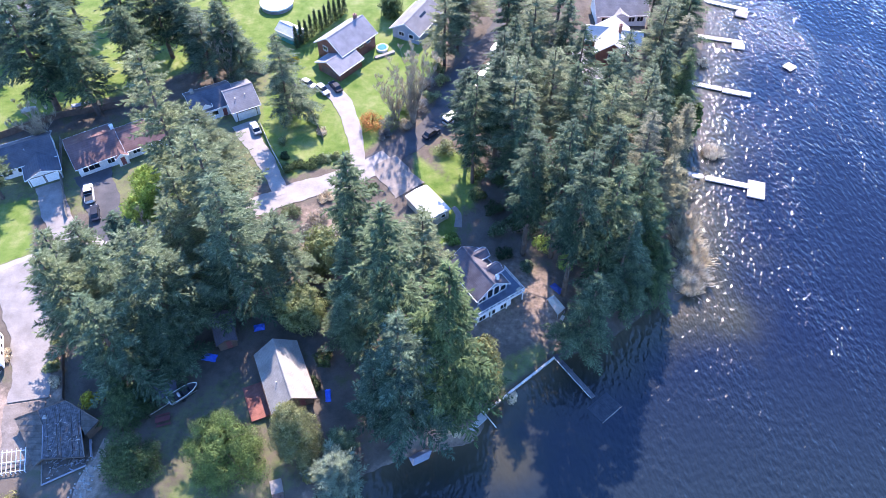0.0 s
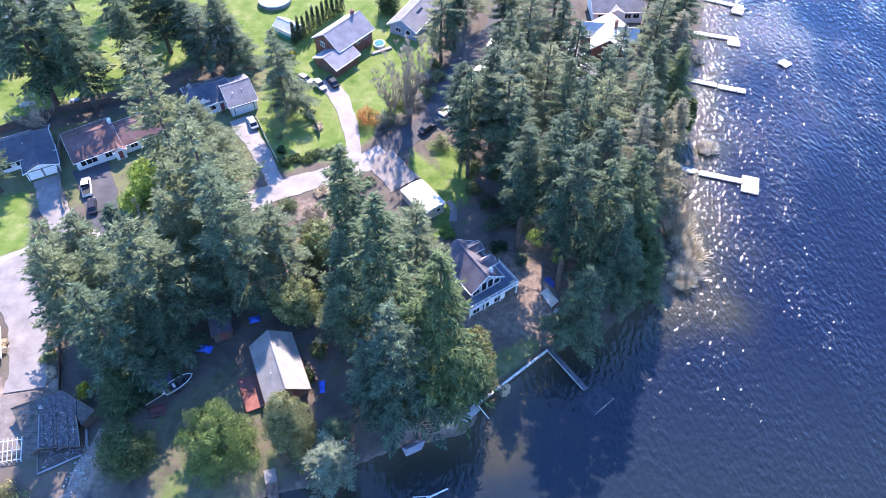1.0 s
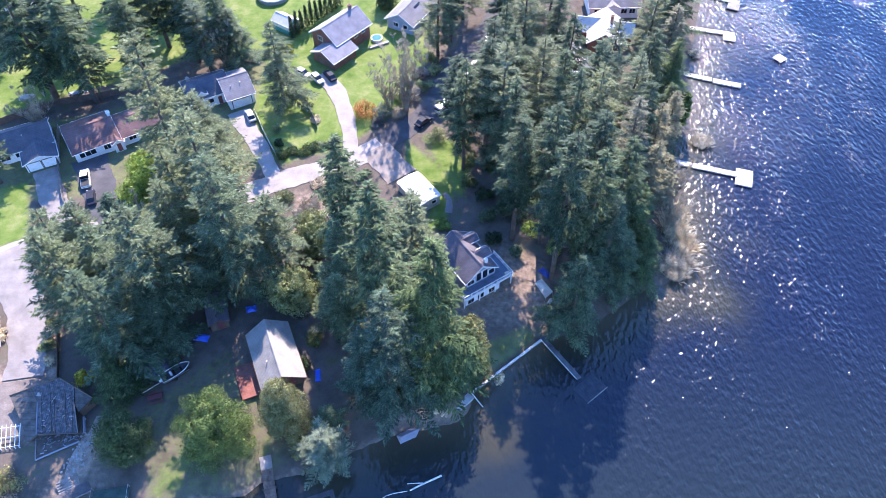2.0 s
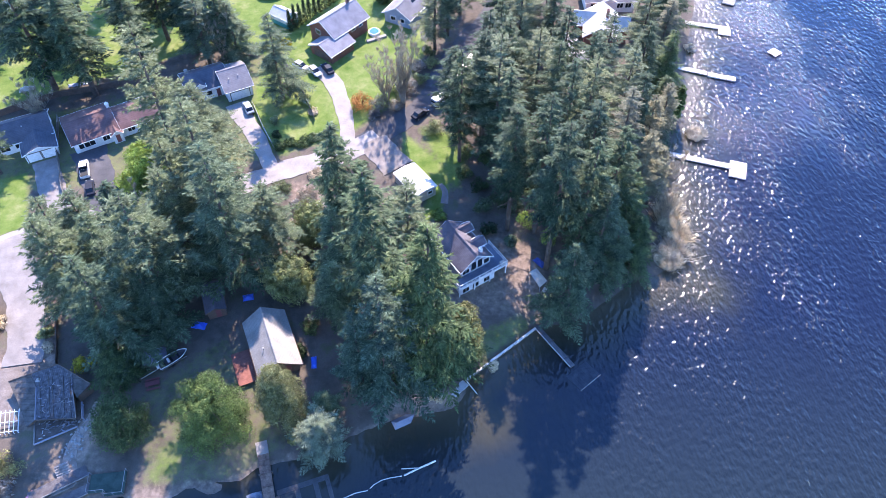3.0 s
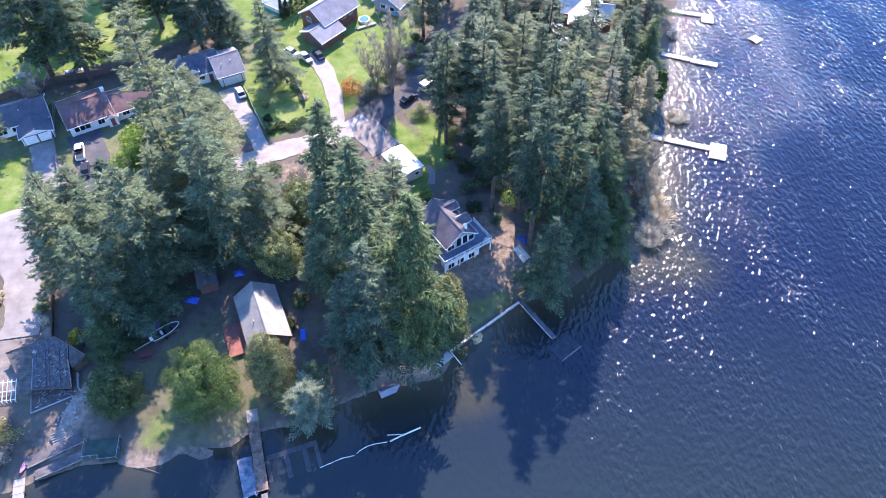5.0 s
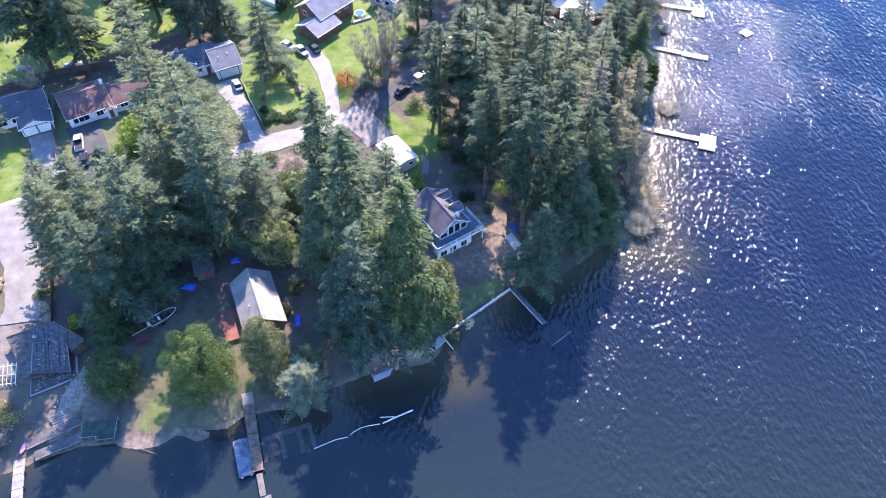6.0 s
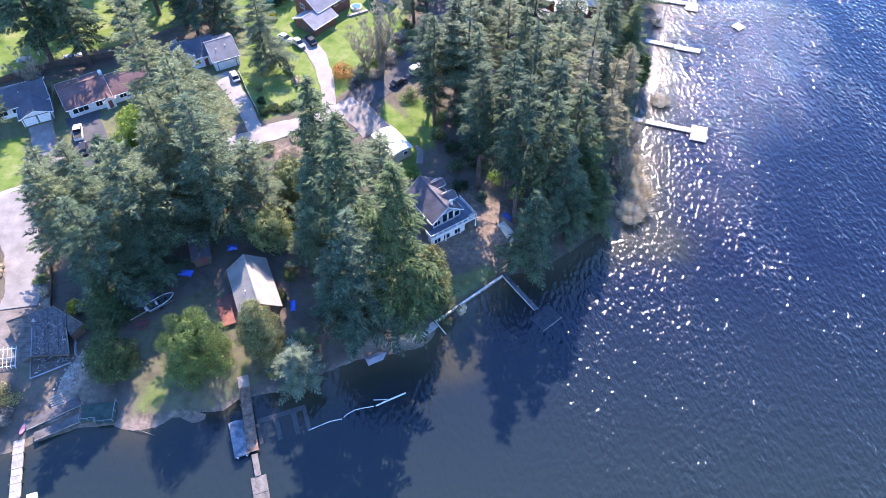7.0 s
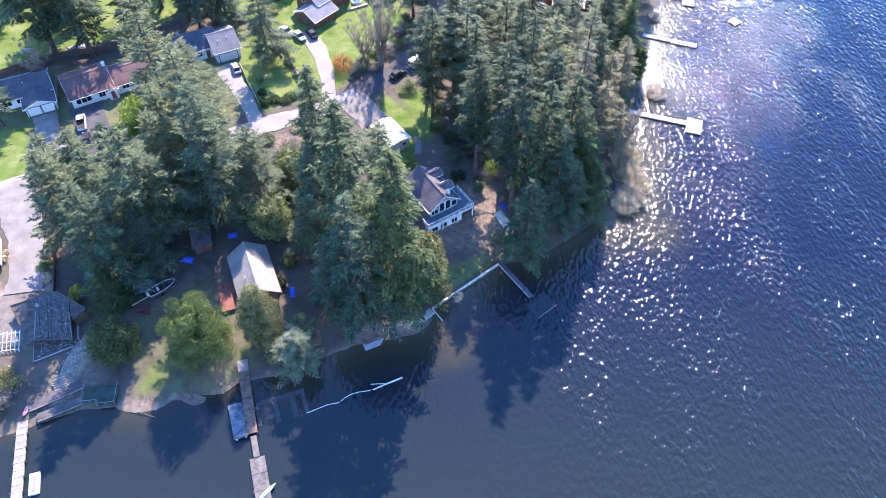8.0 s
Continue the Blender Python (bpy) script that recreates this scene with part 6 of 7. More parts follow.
# western shore: dock, terraces, railed corner deck
d = dock("long_dock", (-63.2, 32.4), (-57.4, 14.0), 1.75, GREYDOCK, "pale plank dock with a jet-ski float", 0.5, 1.25)
x, y = -57.2, 21.8
t = thing("jet_ski_float", pose(x, y, 0, 0, 0, -72), "white moulded float beside a dock", "float")
bm = bmesh.new()
box(bm, -1.9, 1.9, -0.85, 0.85, -0.05, 0.42, 0.12)
part("body", bm, CARWHITE, t)
bm = bmesh.new()
box(bm, -1.2, 1.4, -0.28, 0.28, 0.4, 0.5, 0.04)
part("bunk", bm, GREYTARP, t)
x, y = -63.0, 34.6
t = thing("paddle_board", pose(x, y, gz(x, y) + 0.12, 4, 0, 80), "faded pink paddle board lying on a terrace", "board")
bm = bmesh.new()
top = [bm.verts.new((1.45 * math.cos(k * math.pi / 10), 0.42 * math.sin(k * math.pi / 10), 0.12)) for k in range(20)]
low = [bm.verts.new((v.co.x * 0.97, v.co.y * 0.9, 0)) for v in top]
bm.faces.new(top)
bm.faces.new(low[::-1])
for k in range(20):
    bm.faces.new((top[k], low[k], low[(k + 1) % 20], top[(k + 1) % 20]))
part("deck", bm, PINK, t)


def boardwalk(a, b, width, z, n, label):
    """Long boards on bearers, with a pale kerb board on the water side."""
    a, b = Vector(a), Vector(b)
    ln = (b - a).length
    t = thing("boardwalk", pose(a.x, a.y, z, 0, 0, math.degrees(math.atan2(b.y - a.y, b.x - a.x))), label, "deck", "terraces above the water")
    for k in range(n):
        bm = bmesh.new()
        y0 = -width / 2 + k * width / n
        box(bm, 0.1 * math.sin(k * 2.1), ln + 0.1 * math.cos(k * 1.7), y0, y0 + width / n - 0.012, -0.06, 0.006 * math.sin(k * 2.9), 0.006)
        part("board", bm, DARKTERRACE, t)
    bm = bmesh.new()
    box(bm, 0, ln, -width / 2 - 0.13, -width / 2 - 0.005, -0.1, 0.1, 0.02)
    part("kerb_board", bm, GREYWOOD, t, "pale grey kerb board")
    for k in range(5):
        bm = bmesh.new()
        tube(bm, (0.2 + k * (ln - 0.4) / 4, -width / 2 + 0.1, -z - 1.0), (0.2 + k * (ln - 0.4) / 4, -width / 2 + 0.1, -0.06), 0.09, n=6)
        part("post", bm, POSTWOOD, t)
    return t


boardwalk((-62.8, 34.7), (-55.2, 39.5), 1.9, 1.15, 6, "dark shaded boardwalk terrace with a pale kerb board")
boardwalk((-60.8, 32.9), (-53.9, 36.8), 1.6, 0.8, 5, "lower dark boardwalk just above the waterline")
bm = bmesh.new()
slab(bm, [(-60.0, 34.9, 0.84), (-56.6, 36.9, 0.84), (-56.3, 37.6, 0.84), (-57.4, 37.3, 0.84), (-59.4, 36.2, 0.84)], 0.5)
tagged(part("stone_patch", bm, GRAVEL, None), "tan gravel bed between two boardwalks", "paving")
for k in range(5):
    bm = bmesh.new()
    box(bm, -1.1, 1.1, -0.2 + k * 0.38, 0.16 + k * 0.38, 0.6 + k * 0.17, 0.77 + k * 0.17, 0.015)
    st = part("timber_step", bm, GREYWOOD, None)
    st.matrix_basis = pose(-58.6, 38.6, 0.35, 0, 0, 28)
    tagged(st, "grey timber garden step", "step", "garden steps")
t = thing("corner_deck", pose(-54.0, 36.6, 0, 0, 0, 8), "green-grey corner deck with a pale grey railing over the water", "deck")
bm = bmesh.new()
box(bm, 0, 5.6, -0.9, 2.2, 0.85, 0.98, 0.02)
box(bm, 2.6, 5.6, -1.6, -0.92, 0.85, 0.98, 0.02)
part("floor", bm, surface("green_grey_decking", (0.03, 0.055, 0.045), (0.065, 0.1, 0.082), 0.7, 6, 0.95, spec=0.1), t, "green-grey boards")
for (ax, ay), (bx, by) in (((0, 2.2), (0, -0.9)), ((0, -0.9), (2.6, -0.9)), ((2.6, -0.9), (2.6, -1.6)), ((2.6, -1.6), (5.6, -1.6)), ((5.6, -1.6), (5.6, 2.2))):
    bm = bmesh.new()
    tube(bm, (ax, ay, 1.95), (bx, by, 1.95), 0.04, n=6)
    for u in (0, 0.5, 1):
        tube(bm, (ax + (bx - ax) * u, ay + (by - ay) * u, 0.95), (ax + (bx - ax) * u, ay + (by - ay) * u, 1.98), 0.035, n=6)
    part("railing", bm, GREYDOCK, t, "pale grey railing")
for px_, py_ in ((0.3, -0.6), (2.8, -1.3), (5.3, -1.3)):
    bm = bmesh.new()
    tube(bm, (px_, py_, -1.5), (px_, py_, 0.86), 0.12)
    part("post", bm, POSTWOOD, t)

# white rack of rails and clutter by the old house
t = thing("steel_stair", pose(-70.2, 46.8, gz(-70.2, 46.8), 0, 0, 10), "white steel stair with many rails beside the old house", "stairs")
for k in range(6):
    bm = bmesh.new()
    tube(bm, (-1.9 + k * 0.72, -1.9, 0.3), (-1.9 + k * 0.72, 1.7, 1.5), 0.07, n=6)
    tube(bm, (-1.9 + k * 0.72, -1.9, -0.2), (-1.9 + k * 0.72, -1.9, 0.3), 0.06, n=6)
    part("rail", bm, TRIM, t)
for k in range(3):
    bm = bmesh.new()
    tube(bm, (-2.0, -1.7 + k * 1.5, 0.4 + k * 0.5), (1.8, -1.7 + k * 1.5, 0.4 + k * 0.5), 0.06, n=6)
    part("cross_rail", bm, TRIM, t)
rg = random.Random(5)
SCRAP = [GREYWOOD, PALEWOOD, GREYWOOD, GREYTARP, DULLWOOD]
for k in range(130):
    on_roof = k >= 54
    if on_roof:
        u, v = rg.uniform(0.05, 0.95), rg.uniform(0, 1) ** 1.3
        x, y = -65.4 + 6.0 * u - 1.2 * v, 47.4 + 5.6 * v
        z = 3.0 + 0.2 * (y - 47) + 0.1
    else:
        u, v = rg.uniform(0.04, 0.96), rg.uniform(0.05, 0.95)
        x, y = -64.7 + 5.6 * u - (1.5 - 1.3 * u) * v, 43.6 + 3.3 * u + (3.6 - 2.4 * u) * v
        z = 1.7
    bm = bmesh.new()
    ln, w = rg.uniform(0.2, 0.7 if on_roof else 0.9), rg.uniform(0.03, 0.08 if on_roof else 0.16)
    bend = rg.uniform(-0.12, 0.12)
    pts = [(-ln / 2, 0), (0, bend * ln), (ln / 2, 0.1 * bend)]
    for p, q in zip(pts[:-1], pts[1:]):
        slab(bm, [(p[0], p[1] - w / 2, 0.07), (q[0], q[1] - w / 2, 0.07), (q[0], q[1] + w / 2, 0.07), (p[0], p[1] + w / 2, 0.07)], 0.07)
    o = part("scrap_board", bm, rg.choice(SCRAP), None)
    o.matrix_basis = pose(x, y, z + 0.03 * (k % 3), 11.3 if on_roof else rg.uniform(-4, 4), 0, rg.uniform(0, 180))
    tagged(o, "warped pale scrap board lying on an old roof" if on_roof else "warped pale scrap board on a cluttered terrace", "board", "scrap boards by the old house")
for k in range(70):
    u = rg.uniform(0, 1)
    x, y = -57.4 - 2.0 * u + rg.uniform(-1.7, 1.5), 48 - 9.6 * u + rg.uniform(-0.6, 0.6)
    g2 = random.Random(900 + k)
    bm = bmesh.new()
    bmesh.ops.create_icosphere(bm, subdivisions=1, radius=g2.uniform(0.1, 0.28))
    for v in bm.verts:
        v.co = Vector((v.co.x * g2.uniform(0.8, 1.3), v.co.y * g2.uniform(0.8, 1.2), v.co.z * 0.6))
    o = part("boulder", bm, STONE, None)
    o.matrix_basis = pose(x, y, gz(x, y) + 0.1, 0, 0, k * 40)
    tagged(o, "pale grey boulder beside a stony path", "rock", "boulders on the slope")

# ---- boats, tarpaulins, yard things ----
x, y = -45.9, 59.0
t = thing("fishing_boat", pose(x, y, gz(x, y), 0, 0, 40), "open aluminium fishing boat parked on a trailer", "boat")
bm = bmesh.new()
prof = [(-2.5, 0.85), (-1.2, 0.98), (0.4, 0.98), (1.6, 0.8), (2.35, 0.42), (2.75, 0.04)]
rim = [bm.verts.new((px_, s * w, 1.15 + 0.05 * (px_ + 2.5))) for s, seq in ((1, prof), (-1, prof[::-1])) for px_, w in seq]
low = [bm.verts.new((v.co.x * 0.92, v.co.y * 0.7, 0.52 + max(0, v.co.x) * 0.08)) for v in rim]
n = len(rim)
for k in range(n):
    bm.faces.new((rim[k], rim[(k + 1) % n], low[(k + 1) % n], low[k]))
bm.faces.new(low)
part("hull", bm, plain("dull_grey_hull_paint", (0.07, 0.07, 0.085), 0.5), t, "white-edged dull grey hull")
bm = bmesh.new()
pts = [(px_, s * w, 1.15 + 0.05 * (px_ + 2.5)) for s, seq in ((1, prof), (-1, prof[::-1])) for px_, w in seq]
for k in range(n):
    tube(bm, pts[k], pts[(k + 1) % n], 0.07, n=6)
part("gunwale", bm, TRIM, t, "white gunwale")
for bx in (-1.6, -0.2, 1.1):
    bm = bmesh.new()
    box(bm, bx - 0.18, bx + 0.18, -0.75 if bx < 1 else -0.6, 0.75 if bx < 1 else 0.6, 0.85, 0.95, 0.02)
    part("bench", bm, RUBBER, t)
bm = bmesh.new()
box(bm, -0.9, -0.5, -0.35, 0.35, 0.95, 1.5, 0.08)
part("console", bm, TRIM, t)
bm = bmesh.new()
box(bm, -2.95, -2.5, -0.22, 0.22, 0.75, 1.65, 0.1)
part("outboard_motor", bm, TRIM, t, "white outboard motor")
x, y = -45.9, 59.0
t = thing("boat_trailer", pose(x, y, gz(x, y), 0, 0, 40), "galvanised boat trailer with a long tongue", "trailer")
bm = bmesh.new()
tube(bm, (-6.0, 0, 0.5), (-2.4, 0, 0.5), 0.07, n=6)
box(bm, -2.4, 2.2, -0.75, -0.65, 0.42, 0.5)
box(bm, -2.4, 2.2, 0.65, 0.75, 0.42, 0.5)
box(bm, -2.4, -2.3, -0.75, 0.75, 0.42, 0.5)
box(bm, 1.2, 1.3, -0.75, 0.75, 0.42, 0.5)
part("frame", bm, STEEL, t)
for s in (-0.95, 0.95):
    bm = bmesh.new()
    tube(bm, (-0.4, s - 0.1, 0.3), (-0.4, s + 0.1, 0.3), 0.3, n=14)
    part("wheel", bm, RUBBER, t)


def draped(name, x, y, yaw, lx, ly, h, material, label, seed, category="tarpaulin"):
    """A sheet thrown over a heap, with sagging folds."""
    g = random.Random(seed)
    bm = bmesh.new()
    nx, ny = 12, 9
    ph = g.uniform(0, 6)
    grid = []
    for i in range(nx + 1):
        row = []
        for j in range(ny + 1):
            u, v = i / nx * 2 - 1, j / ny * 2 - 1
            e = max(abs(u), abs(v))
            hump = (1 - e ** 3) * h * (0.75 + 0.25 * math.sin(3 * u + ph) * math.cos(2.4 * v))
            row.append(bm.verts.new((u * lx / 2 + 0.05 * g.uniform(-1, 1), v * ly / 2 + 0.05 * g.uniform(-1, 1), 0.03 + hump + 0.04 * g.uniform(-1, 1) * (e < 1))))
        grid.append(row)
    for i in range(nx):
        for j in range(ny):
            bm.faces.new((grid[i][j], grid[i + 1][j], grid[i + 1][j + 1], grid[i][j + 1]))
    ob = part(name, bm, material, None)
    sol = ob.modifiers.new("thickness", "SOLIDIFY")
    sol.thickness = 0.03
    ob.matrix_basis = pose(x, y, gz(x, y) + 0.04, 0, 0, yaw)
    return tagged(ob, label, category)


draped("tarpaulin", -43.2, 66.5, -8, 2.7, 1.5, 0.8, BLUETARP, "bright blue tarpaulin over a woodpile", 1)
draped("tarpaulin", -49.6, 60.0, 20, 4.2, 3.0, 0.6, surface("dull_violet_tarpaulin", (0.16, 0.16, 0.22), (0.24, 0.24, 0.32)), "dull violet tarpaulin spread on the grass", 2)
draped("tarpaulin", -35.4, 72.8, 15, 2.0, 1.4, 0.7, BLUETARP, "blue tarpaulin over a heap in the shade", 3)
draped("tarpaulin", 19.6, 83.2, -50, 2.6, 1.4, 0.5, surface("dark_blue_tarpaulin", (0.03, 0.06, 0.22), (0.06, 0.1, 0.32)), "dark blue tarpaulin near the canopy", 4)
draped("tarpaulin", -60.5, 66.0, 70, 3.4, 2.0, 0.8, surface("navy_tarpaulin", (0.03, 0.04, 0.14), (0.06, 0.08, 0.22)), "navy tarpaulin in the shade by the lane", 5)
draped("tarpaulin", -21.4, 59.7, 100, 2.4, 1.0, 0.5, BLUETARP, "bright blue tarpaulin over a small boat by the cabin", 6)
x, y = -48.3, 54.4
t = thing("garden_table", pose(x, y, gz(x, y), 0, 0, 18), "dull red picnic table on the lawn", "table")
bm = bmesh.new()
box(bm, -1.2, 1.2, -0.45, 0.45, 0.72, 0.77, 0.02)
part("tabletop", bm, REDPAINT, t)
for s in (-0.95, 0.95):
    bm = bmesh.new()
    box(bm, -1.2, 1.2, s - 0.15, s + 0.15, 0.42, 0.47)
    part("bench", bm, REDPAINT, t)
    bm = bmesh.new()
    tube(bm, (s, -0.95, 0), (s, 0.2, 0.72), 0.05, n=6)
    tube(bm, (s, 0.95, 0), (s, -0.2, 0.72), 0.05, n=6)
    part("leg", bm, REDPAINT, t)
# canvas canopy by the lake house beach
x, y = 19.0, 78.8
t = thing("canvas_canopy", pose(x, y, gz(x, y), 0, 0, -55), "off-white stained canvas canopy sagging on four poles", "canopy")
CANOPY = ((-1.7, -0.9, 1.9), (1.9, -1.1, 1.2), (1.6, 0.9, 1.5), (-1.6, 0.7, 2.1))
bm = bmesh.new()
cor = [bm.verts.new(q) for q in CANOPY]
mid = [bm.verts.new(q) for q in ((-0.8, -0.1, 2.25), (0.7, 0.0, 1.6))]
for f in ((cor[0], cor[1], mid[1], mid[0]), (cor[1], cor[2], mid[1]), (cor[2], cor[3], mid[0], mid[1]), (cor[3], cor[0], mid[0])):
    bm.faces.new(f)
can = part("canvas", bm, SAIL, t)
can.modifiers.new("thickness", "SOLIDIFY").thickness = 0.04
for q in CANOPY:
    bm = bmesh.new()
    tube(bm, (q[0], q[1], -0.2), q, 0.04, n=6)
    part("pole", bm, STEEL, t)
x, y = 20.2, 76.6
t = thing("beach_bench", pose(x, y, gz(x, y), 0, 0, 60), "tan wooden beach bench", "bench")
bm = bmesh.new()
box(bm, -0.8, 0.8, -0.25, 0.25, 0.4, 0.47, 0.02)
part("seat", bm, PALEWOOD, t)
bm = bmesh.new()
box(bm, -0.8, 0.8, 0.25, 0.31, 0.45, 0.95, 0.02)
part("backrest", bm, PALEWOOD, t)
for s in (-0.65, 0.65):
    bm = bmesh.new()
    box(bm, s - 0.06, s + 0.06, -0.2, 0.25, -0.1, 0.4)
    part("leg", bm, POSTWOOD, t)


# ---- fences ----
def fence(pts, material, label, h=1.7, step=2.4):
    t = thing("fence", pose(pts[0][0], pts[0][1], 0), label, "fence")
    for p, q in zip(pts[:-1], pts[1:]):
        ln = math.hypot(q[0] - p[0], q[1] - p[1])
        n = max(1, round(ln / step))
        yaw = math.degrees(math.atan2(q[1] - p[1], q[0] - p[0]))
        for k in range(n):
            u = k / n
            x, y = p[0] + (q[0] - p[0]) * u, p[1] + (q[1] - p[1]) * u
            m = pose(x - pts[0][0], y - pts[0][1], gz(x, y), 0, 0, yaw)
            bm = bmesh.new()
            box(bm, -0.06, 0.06, -0.06, 0.06, -0.5, h + 0.1, 0.01)
            part("post", bm, material, t).matrix_basis = m
            bm = bmesh.new()
            w = ln / n
            box(bm, 0.07, w - 0.07, -0.025, 0.025, 0.0, h + 0.03 * math.sin(k * 2.2), 0.008)
            part("fence_panel", bm, material, t).matrix_basis = m
    return t


fence([(-112, 114.5), (-102, 121.8), (-91, 129.2), (-80, 132.4), (-72, 136)], BROWNWALL, "long brown board fence behind the houses")
fence([(-88.2, 121), (-84.0, 109), (-79.0, 98)], GREYWOOD, "grey board fence between two driveways", 1.5)
fence([(-42.4, 147), (-37.4, 138.6), (-33.4, 131.2), (-29.6, 122.2)], GREYWOOD, "grey board fence along a garden", 1.5)
fence([(-44.6, 127), (-41.0, 119.5), (-37.4, 113.0)], LOGWOOD, "low pale rail fence along a driveway", 0.9)
fence([(-69.4, 67.6), (-67.6, 62.4), (-66.0, 57.6)], BROWNWALL, "low dark board fence above the bank by the lane", 1.0)
fence([(-67.5, 112), (-64.0, 104.5), (-66.0, 96)], GREYWOOD, "grey board fence beside a driveway", 1.4)


# ---- vehicles ----
def car(x, y, yaw, paint, label, kind="car"):
    t = thing("car" if kind == "car" else kind, pose(x, y, gz(x, y) + 0.2, 0, 0, yaw), label, "car" if kind == "car" else "van" if kind == "van" else "pickup", "parked vehicles")
    L, W, H = {"car": (4.5, 1.8, 1.45), "van": (5.0, 1.95, 2.1), "pickup": (5.6, 2.0, 1.8)}[kind]

    def loft(name, secs, material, lab=""):
        bm = bmesh.new()
        prev = None
        for x0, w, z0, z1 in secs:
            ring = [bm.verts.new(q) for q in ((x0, -w, z0), (x0, w, z0), (x0, w * 1.0, z0 + (z1 - z0) * 0.6), (x0, w * 0.86, z1), (x0, -w * 0.86, z1), (x0, -w, z0 + (z1 - z0) * 0.6))]
            if prev:
                for k in range(6):
                    bm.faces.new((prev[k], prev[(k + 1) % 6], ring[(k + 1) % 6], ring[k]))
            else:
                bm.faces.new(ring[::-1])
            prev = ring
        bm.faces.new(prev)
        return part(name, bm, material, t, lab)
    h, w = L / 2, W / 2
    hood = 0.85 if kind == "car" else 1.0
    loft("body", [(-h, w * 0.85, 0.4, hood - 0.1), (-h + 0.3, w, 0.28, hood), (h - 0.9, w, 0.28, hood - 0.02), (h - 0.25, w * 0.95, 0.28, hood - 0.12), (h, w * 0.8, 0.4, hood - 0.25)], paint)
    if kind == "car":
        loft("glasshouse", [(-h + 0.45, w * 0.8, hood - 0.02, hood + 0.03), (-h + 1.1, w * 0.84, hood - 0.02, H - 0.04), (0.35, w * 0.84, hood - 0.02, H - 0.04), (1.15, w * 0.84, hood - 0.03, hood + 0.02)], GLASS, "dark car windows")
        bm = bmesh.new()
        box(bm, -h + 1.0, 0.4, -w * 0.76, w * 0.76, H - 0.05, H + 0.02, 0.03)
    elif kind == "van":
        loft("glasshouse", [(-h + 0.05, w * 0.94, hood - 0.02, hood + 0.6), (h - 1.5, w * 0.94, hood - 0.02, hood + 0.6), (h - 0.75, w * 0.9, hood - 0.02, hood + 0.02)], GLASS, "dark van windows")
        bm = bmesh.new()
        box(bm, -h + 0.03, h - 1.4, -w * 0.97, w * 0.97, hood + 0.5, H, 0.1)
    else:
        loft("glasshouse", [(-0.5, w * 0.84, hood - 0.02, H - 0.04), (0.75, w * 0.84, hood - 0.02, H - 0.04), (1.35, w * 0.84, hood - 0.03, hood + 0.02)], GLASS, "dark cab windows")
        bm = bmesh.new()
        box(bm, -0.5, 0.75, -w * 0.76, w * 0.76, H - 0.05, H + 0.02, 0.03)
        bed = bmesh.new()
        box(bed, -h + 0.12, -0.6, -w * 0.8, w * 0.8, hood - 0.01, hood + 0.02)
        part("bed_liner", bed, RUBBER, t, "black truck bed")
    part("roof", bm, paint, t)
    for sx in (-h + 0.85, h - 0.9):
        for sy in (-1, 1):
            bm = bmesh.new()
            tube(bm, (sx, sy * (w - 0.2), 0.12), (sx, sy * (w + 0.01), 0.12), 0.33, n=14)
            wheel = part("wheel", bm, RUBBER, t)
            bm = bmesh.new()
            tube(bm, (sx, sy * (w + 0.005), 0.12), (sx, sy * (w + 0.03), 0.12), 0.2, n=10)
            part("rim", bm, STEEL, wheel)
    for sy in (-1, 1):
        bm = bmesh.new()
        box(bm, h - 0.16, h + 0.01, sy * w * 0.62 - 0.17, sy * w * 0.62 + 0.17, 0.5, 0.64, 0.02)
        part("headlight", bm, COPPERLAMP, t, "clear headlight")
    return t


car(-76.6, 104.6, 112, CARWHITE, "white pickup parked on a shaded driveway", "pickup")
car(-73.6, 99.2, 112, CARDARK, "dark blue car parked on a shaded driveway")
car(-35.6, 141.4, -35, CARWHITE, "white car parked by the red house")
car(-31.9, 139.4, -50, CARWHITE, "white car parked on a driveway")
car(-28.9, 140.4, 125, CARDARK, "dark car parked on a driveway")
car(-45.4, 125.4, 118, CARGREY, "silver car parked before a garage")
car(-0.9, 129.6, 48, CARWHITE, "long white van parked at the roadside", "van")
car(-5.6, 124.6, 48, CARDARK, "dark car parked at the roadside")
car(4.6, 141.6, 62, CARWHITE, "white car parked under the firs")
car(6.2, 145.4, 64, CARWHITE, "white car parked in a row under the firs")
car(8.6, 149.4, 62, CARGREY, "silver car parked in a row under the firs")
car(10.0, 155.6, 66, CARWHITE, "white van parked beyond the firs", "van")
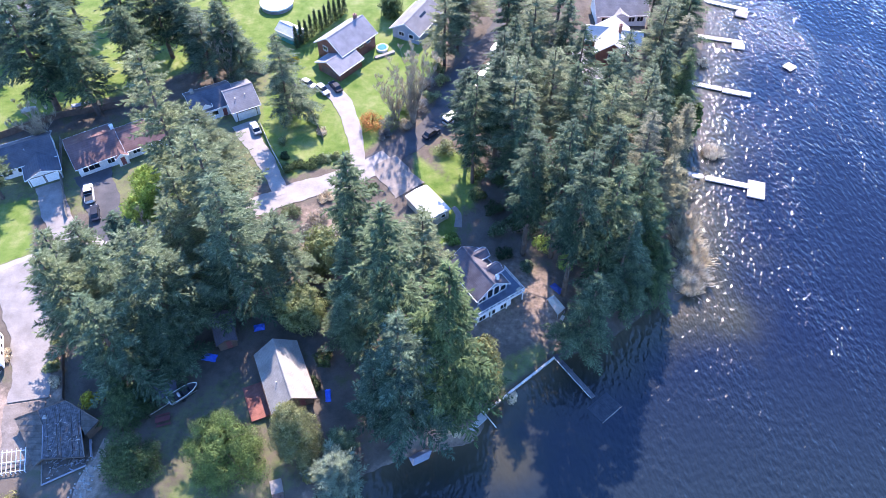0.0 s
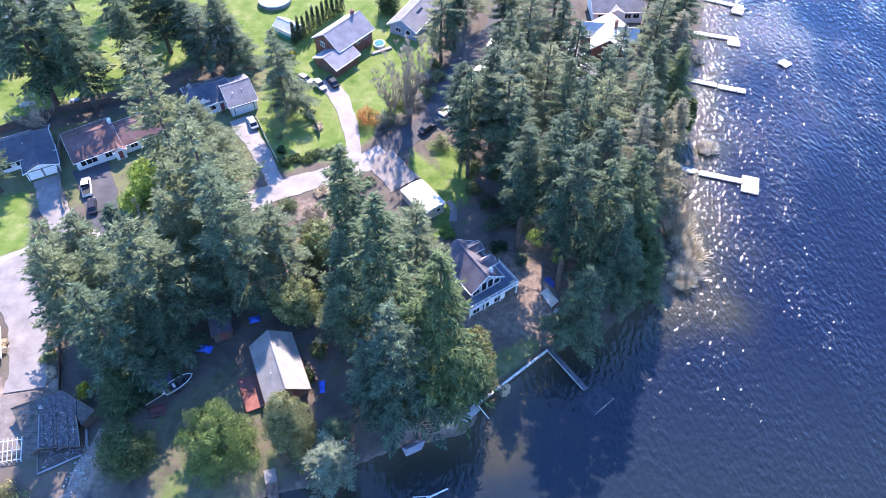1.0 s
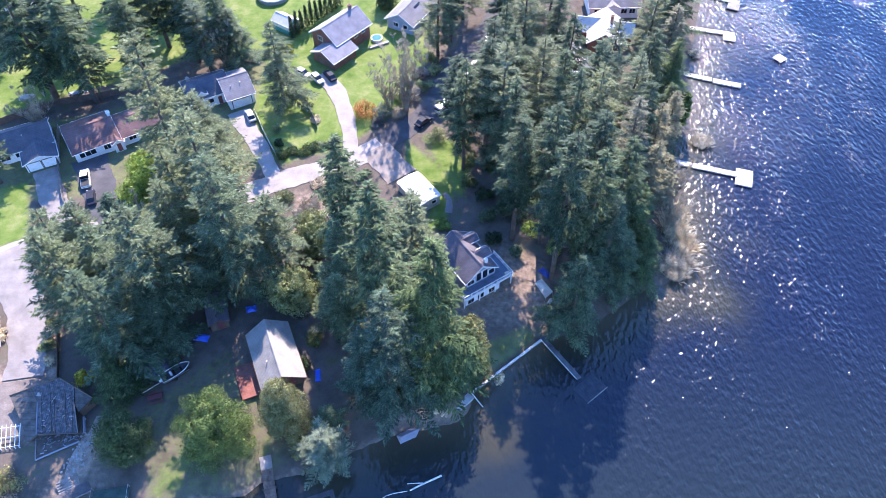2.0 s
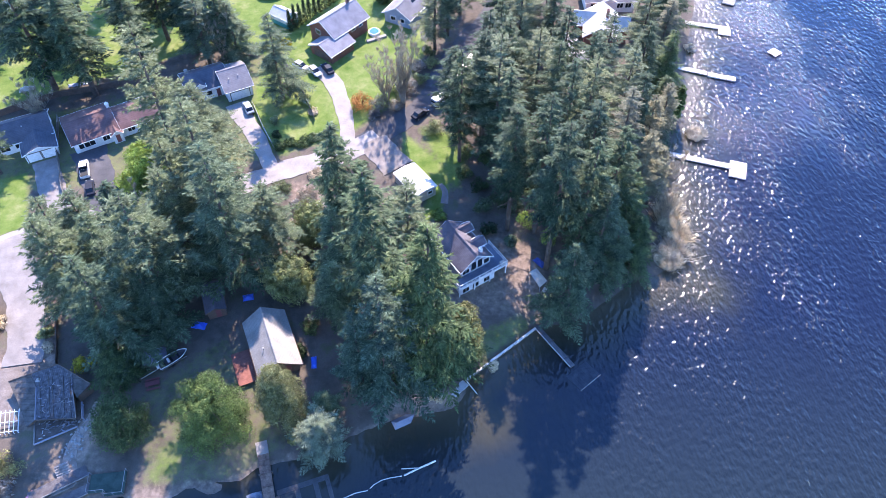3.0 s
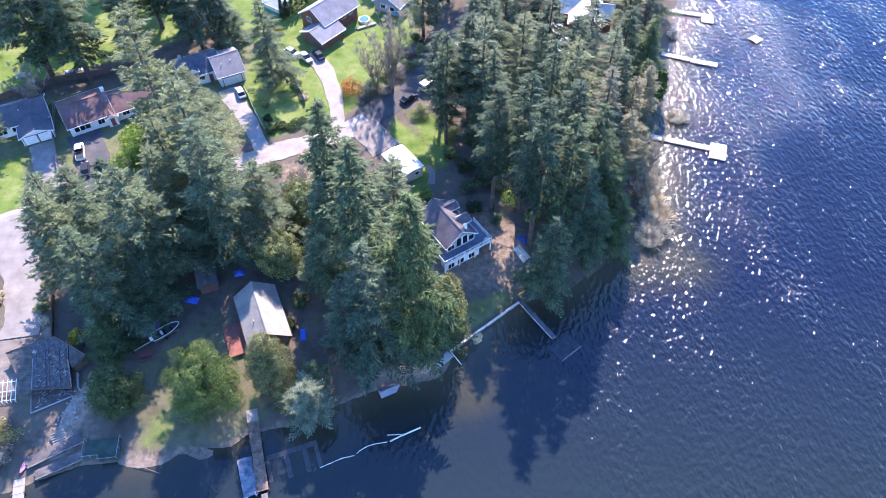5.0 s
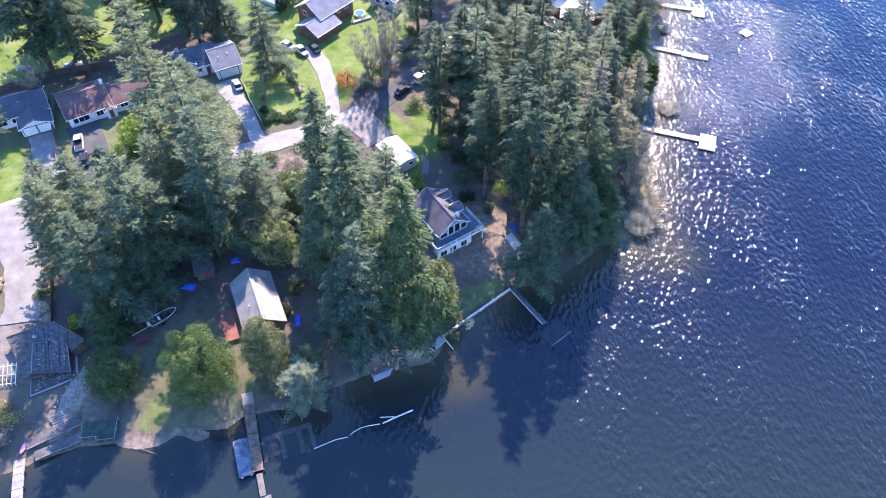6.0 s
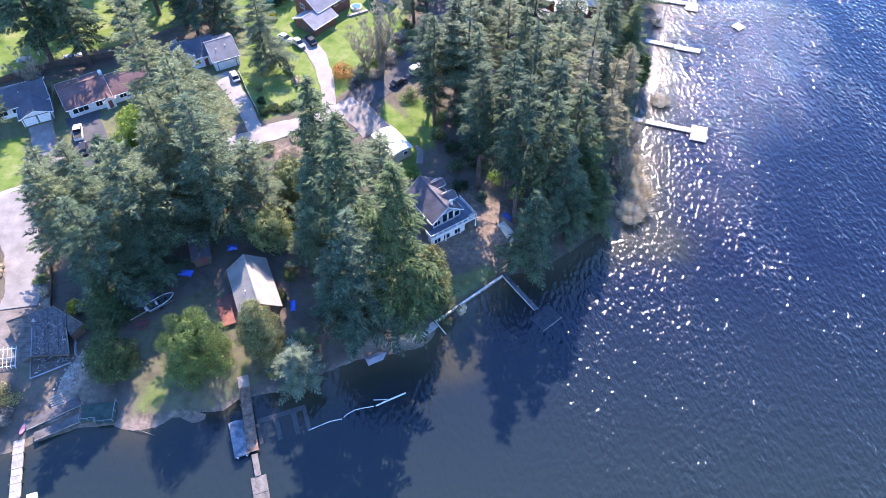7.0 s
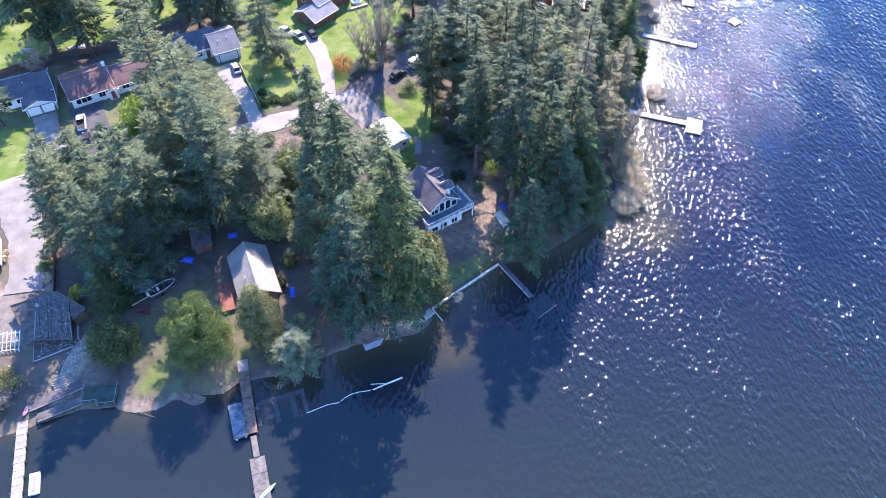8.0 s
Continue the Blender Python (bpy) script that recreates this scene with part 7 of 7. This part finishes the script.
car(2.6, 137.6, 58, CARWHITE, "white pickup parked under the firs", "pickup")
x, y = -80.4, 66.0
t = thing("travel_trailer", pose(x, y, gz(x, y) + 0.15, 0, 0, 113), "white travel trailer with a dark front parked beside the lane", "trailer", "parked vehicles")
bm = bmesh.new()
box(bm, -3.6, 3.6, -1.15, 1.15, 0.5, 2.7, 0.18)
part("body", bm, TRIM, t)
bm = bmesh.new()
box(bm, -3.66, -2.6, -1.0, 1.0, 0.45, 1.5, 0.1)
part("front_cover", bm, RUBBER, t, "black front cover")
for a in (-1.9, -0.2, 1.6):
    bm = bmesh.new()
    box(bm, a - 0.04, a + 0.04, -1.17, 1.17, 0.6, 2.73)
    part("seam", bm, GREYTARP, t, "grey panel seam")
    bm = bmesh.new()
    box(bm, a + 0.5, a + 1.2, -1.18, -1.14, 1.4, 2.0)
    part("window", bm, GLASS, t)
for sy in (-1, 1):
    for sx in (-0.4, 0.5):
        bm = bmesh.new()
        tube(bm, (sx, sy * 0.9, 0.2), (sx, sy * 1.12, 0.2), 0.34, n=14)
        part("wheel", bm, RUBBER, t)
bm = bmesh.new()
tube(bm, (-3.6, 0.5, 0.4), (-4.8, 0, 0.4), 0.06, n=6)
tube(bm, (-3.6, -0.5, 0.4), (-4.8, 0, 0.4), 0.06, n=6)
part("tow_bar", bm, STEEL, t)
draped("tarpaulin", -99.6, 131.4, 24, 3.4, 1.3, 0.9, SAIL, "off-white cover over garden furniture on a lawn", 7)
draped("tarpaulin", -88.2, 133.8, 18, 4.4, 1.2, 0.3, surface("pale_blue_sheet", (0.3, 0.34, 0.42), (0.45, 0.5, 0.6)), "pale blue sheet lying along a fence", 8)
x, y = -80.2, 111.0
bm = bmesh.new()
box(bm, -0.5, 0.5, -0.9, 0.9, 0, 0.95, 0.05)
box(bm, -0.54, 0.54, -0.94, 0.94, 0.95, 1.05, 0.04)
t = part("storage_bin", bm, TRIM, None)
t.matrix_basis = pose(x, y, gz(x, y) + 0.12, 0, 0, 30)
tagged(t, "white storage bin beside a house", "bin")
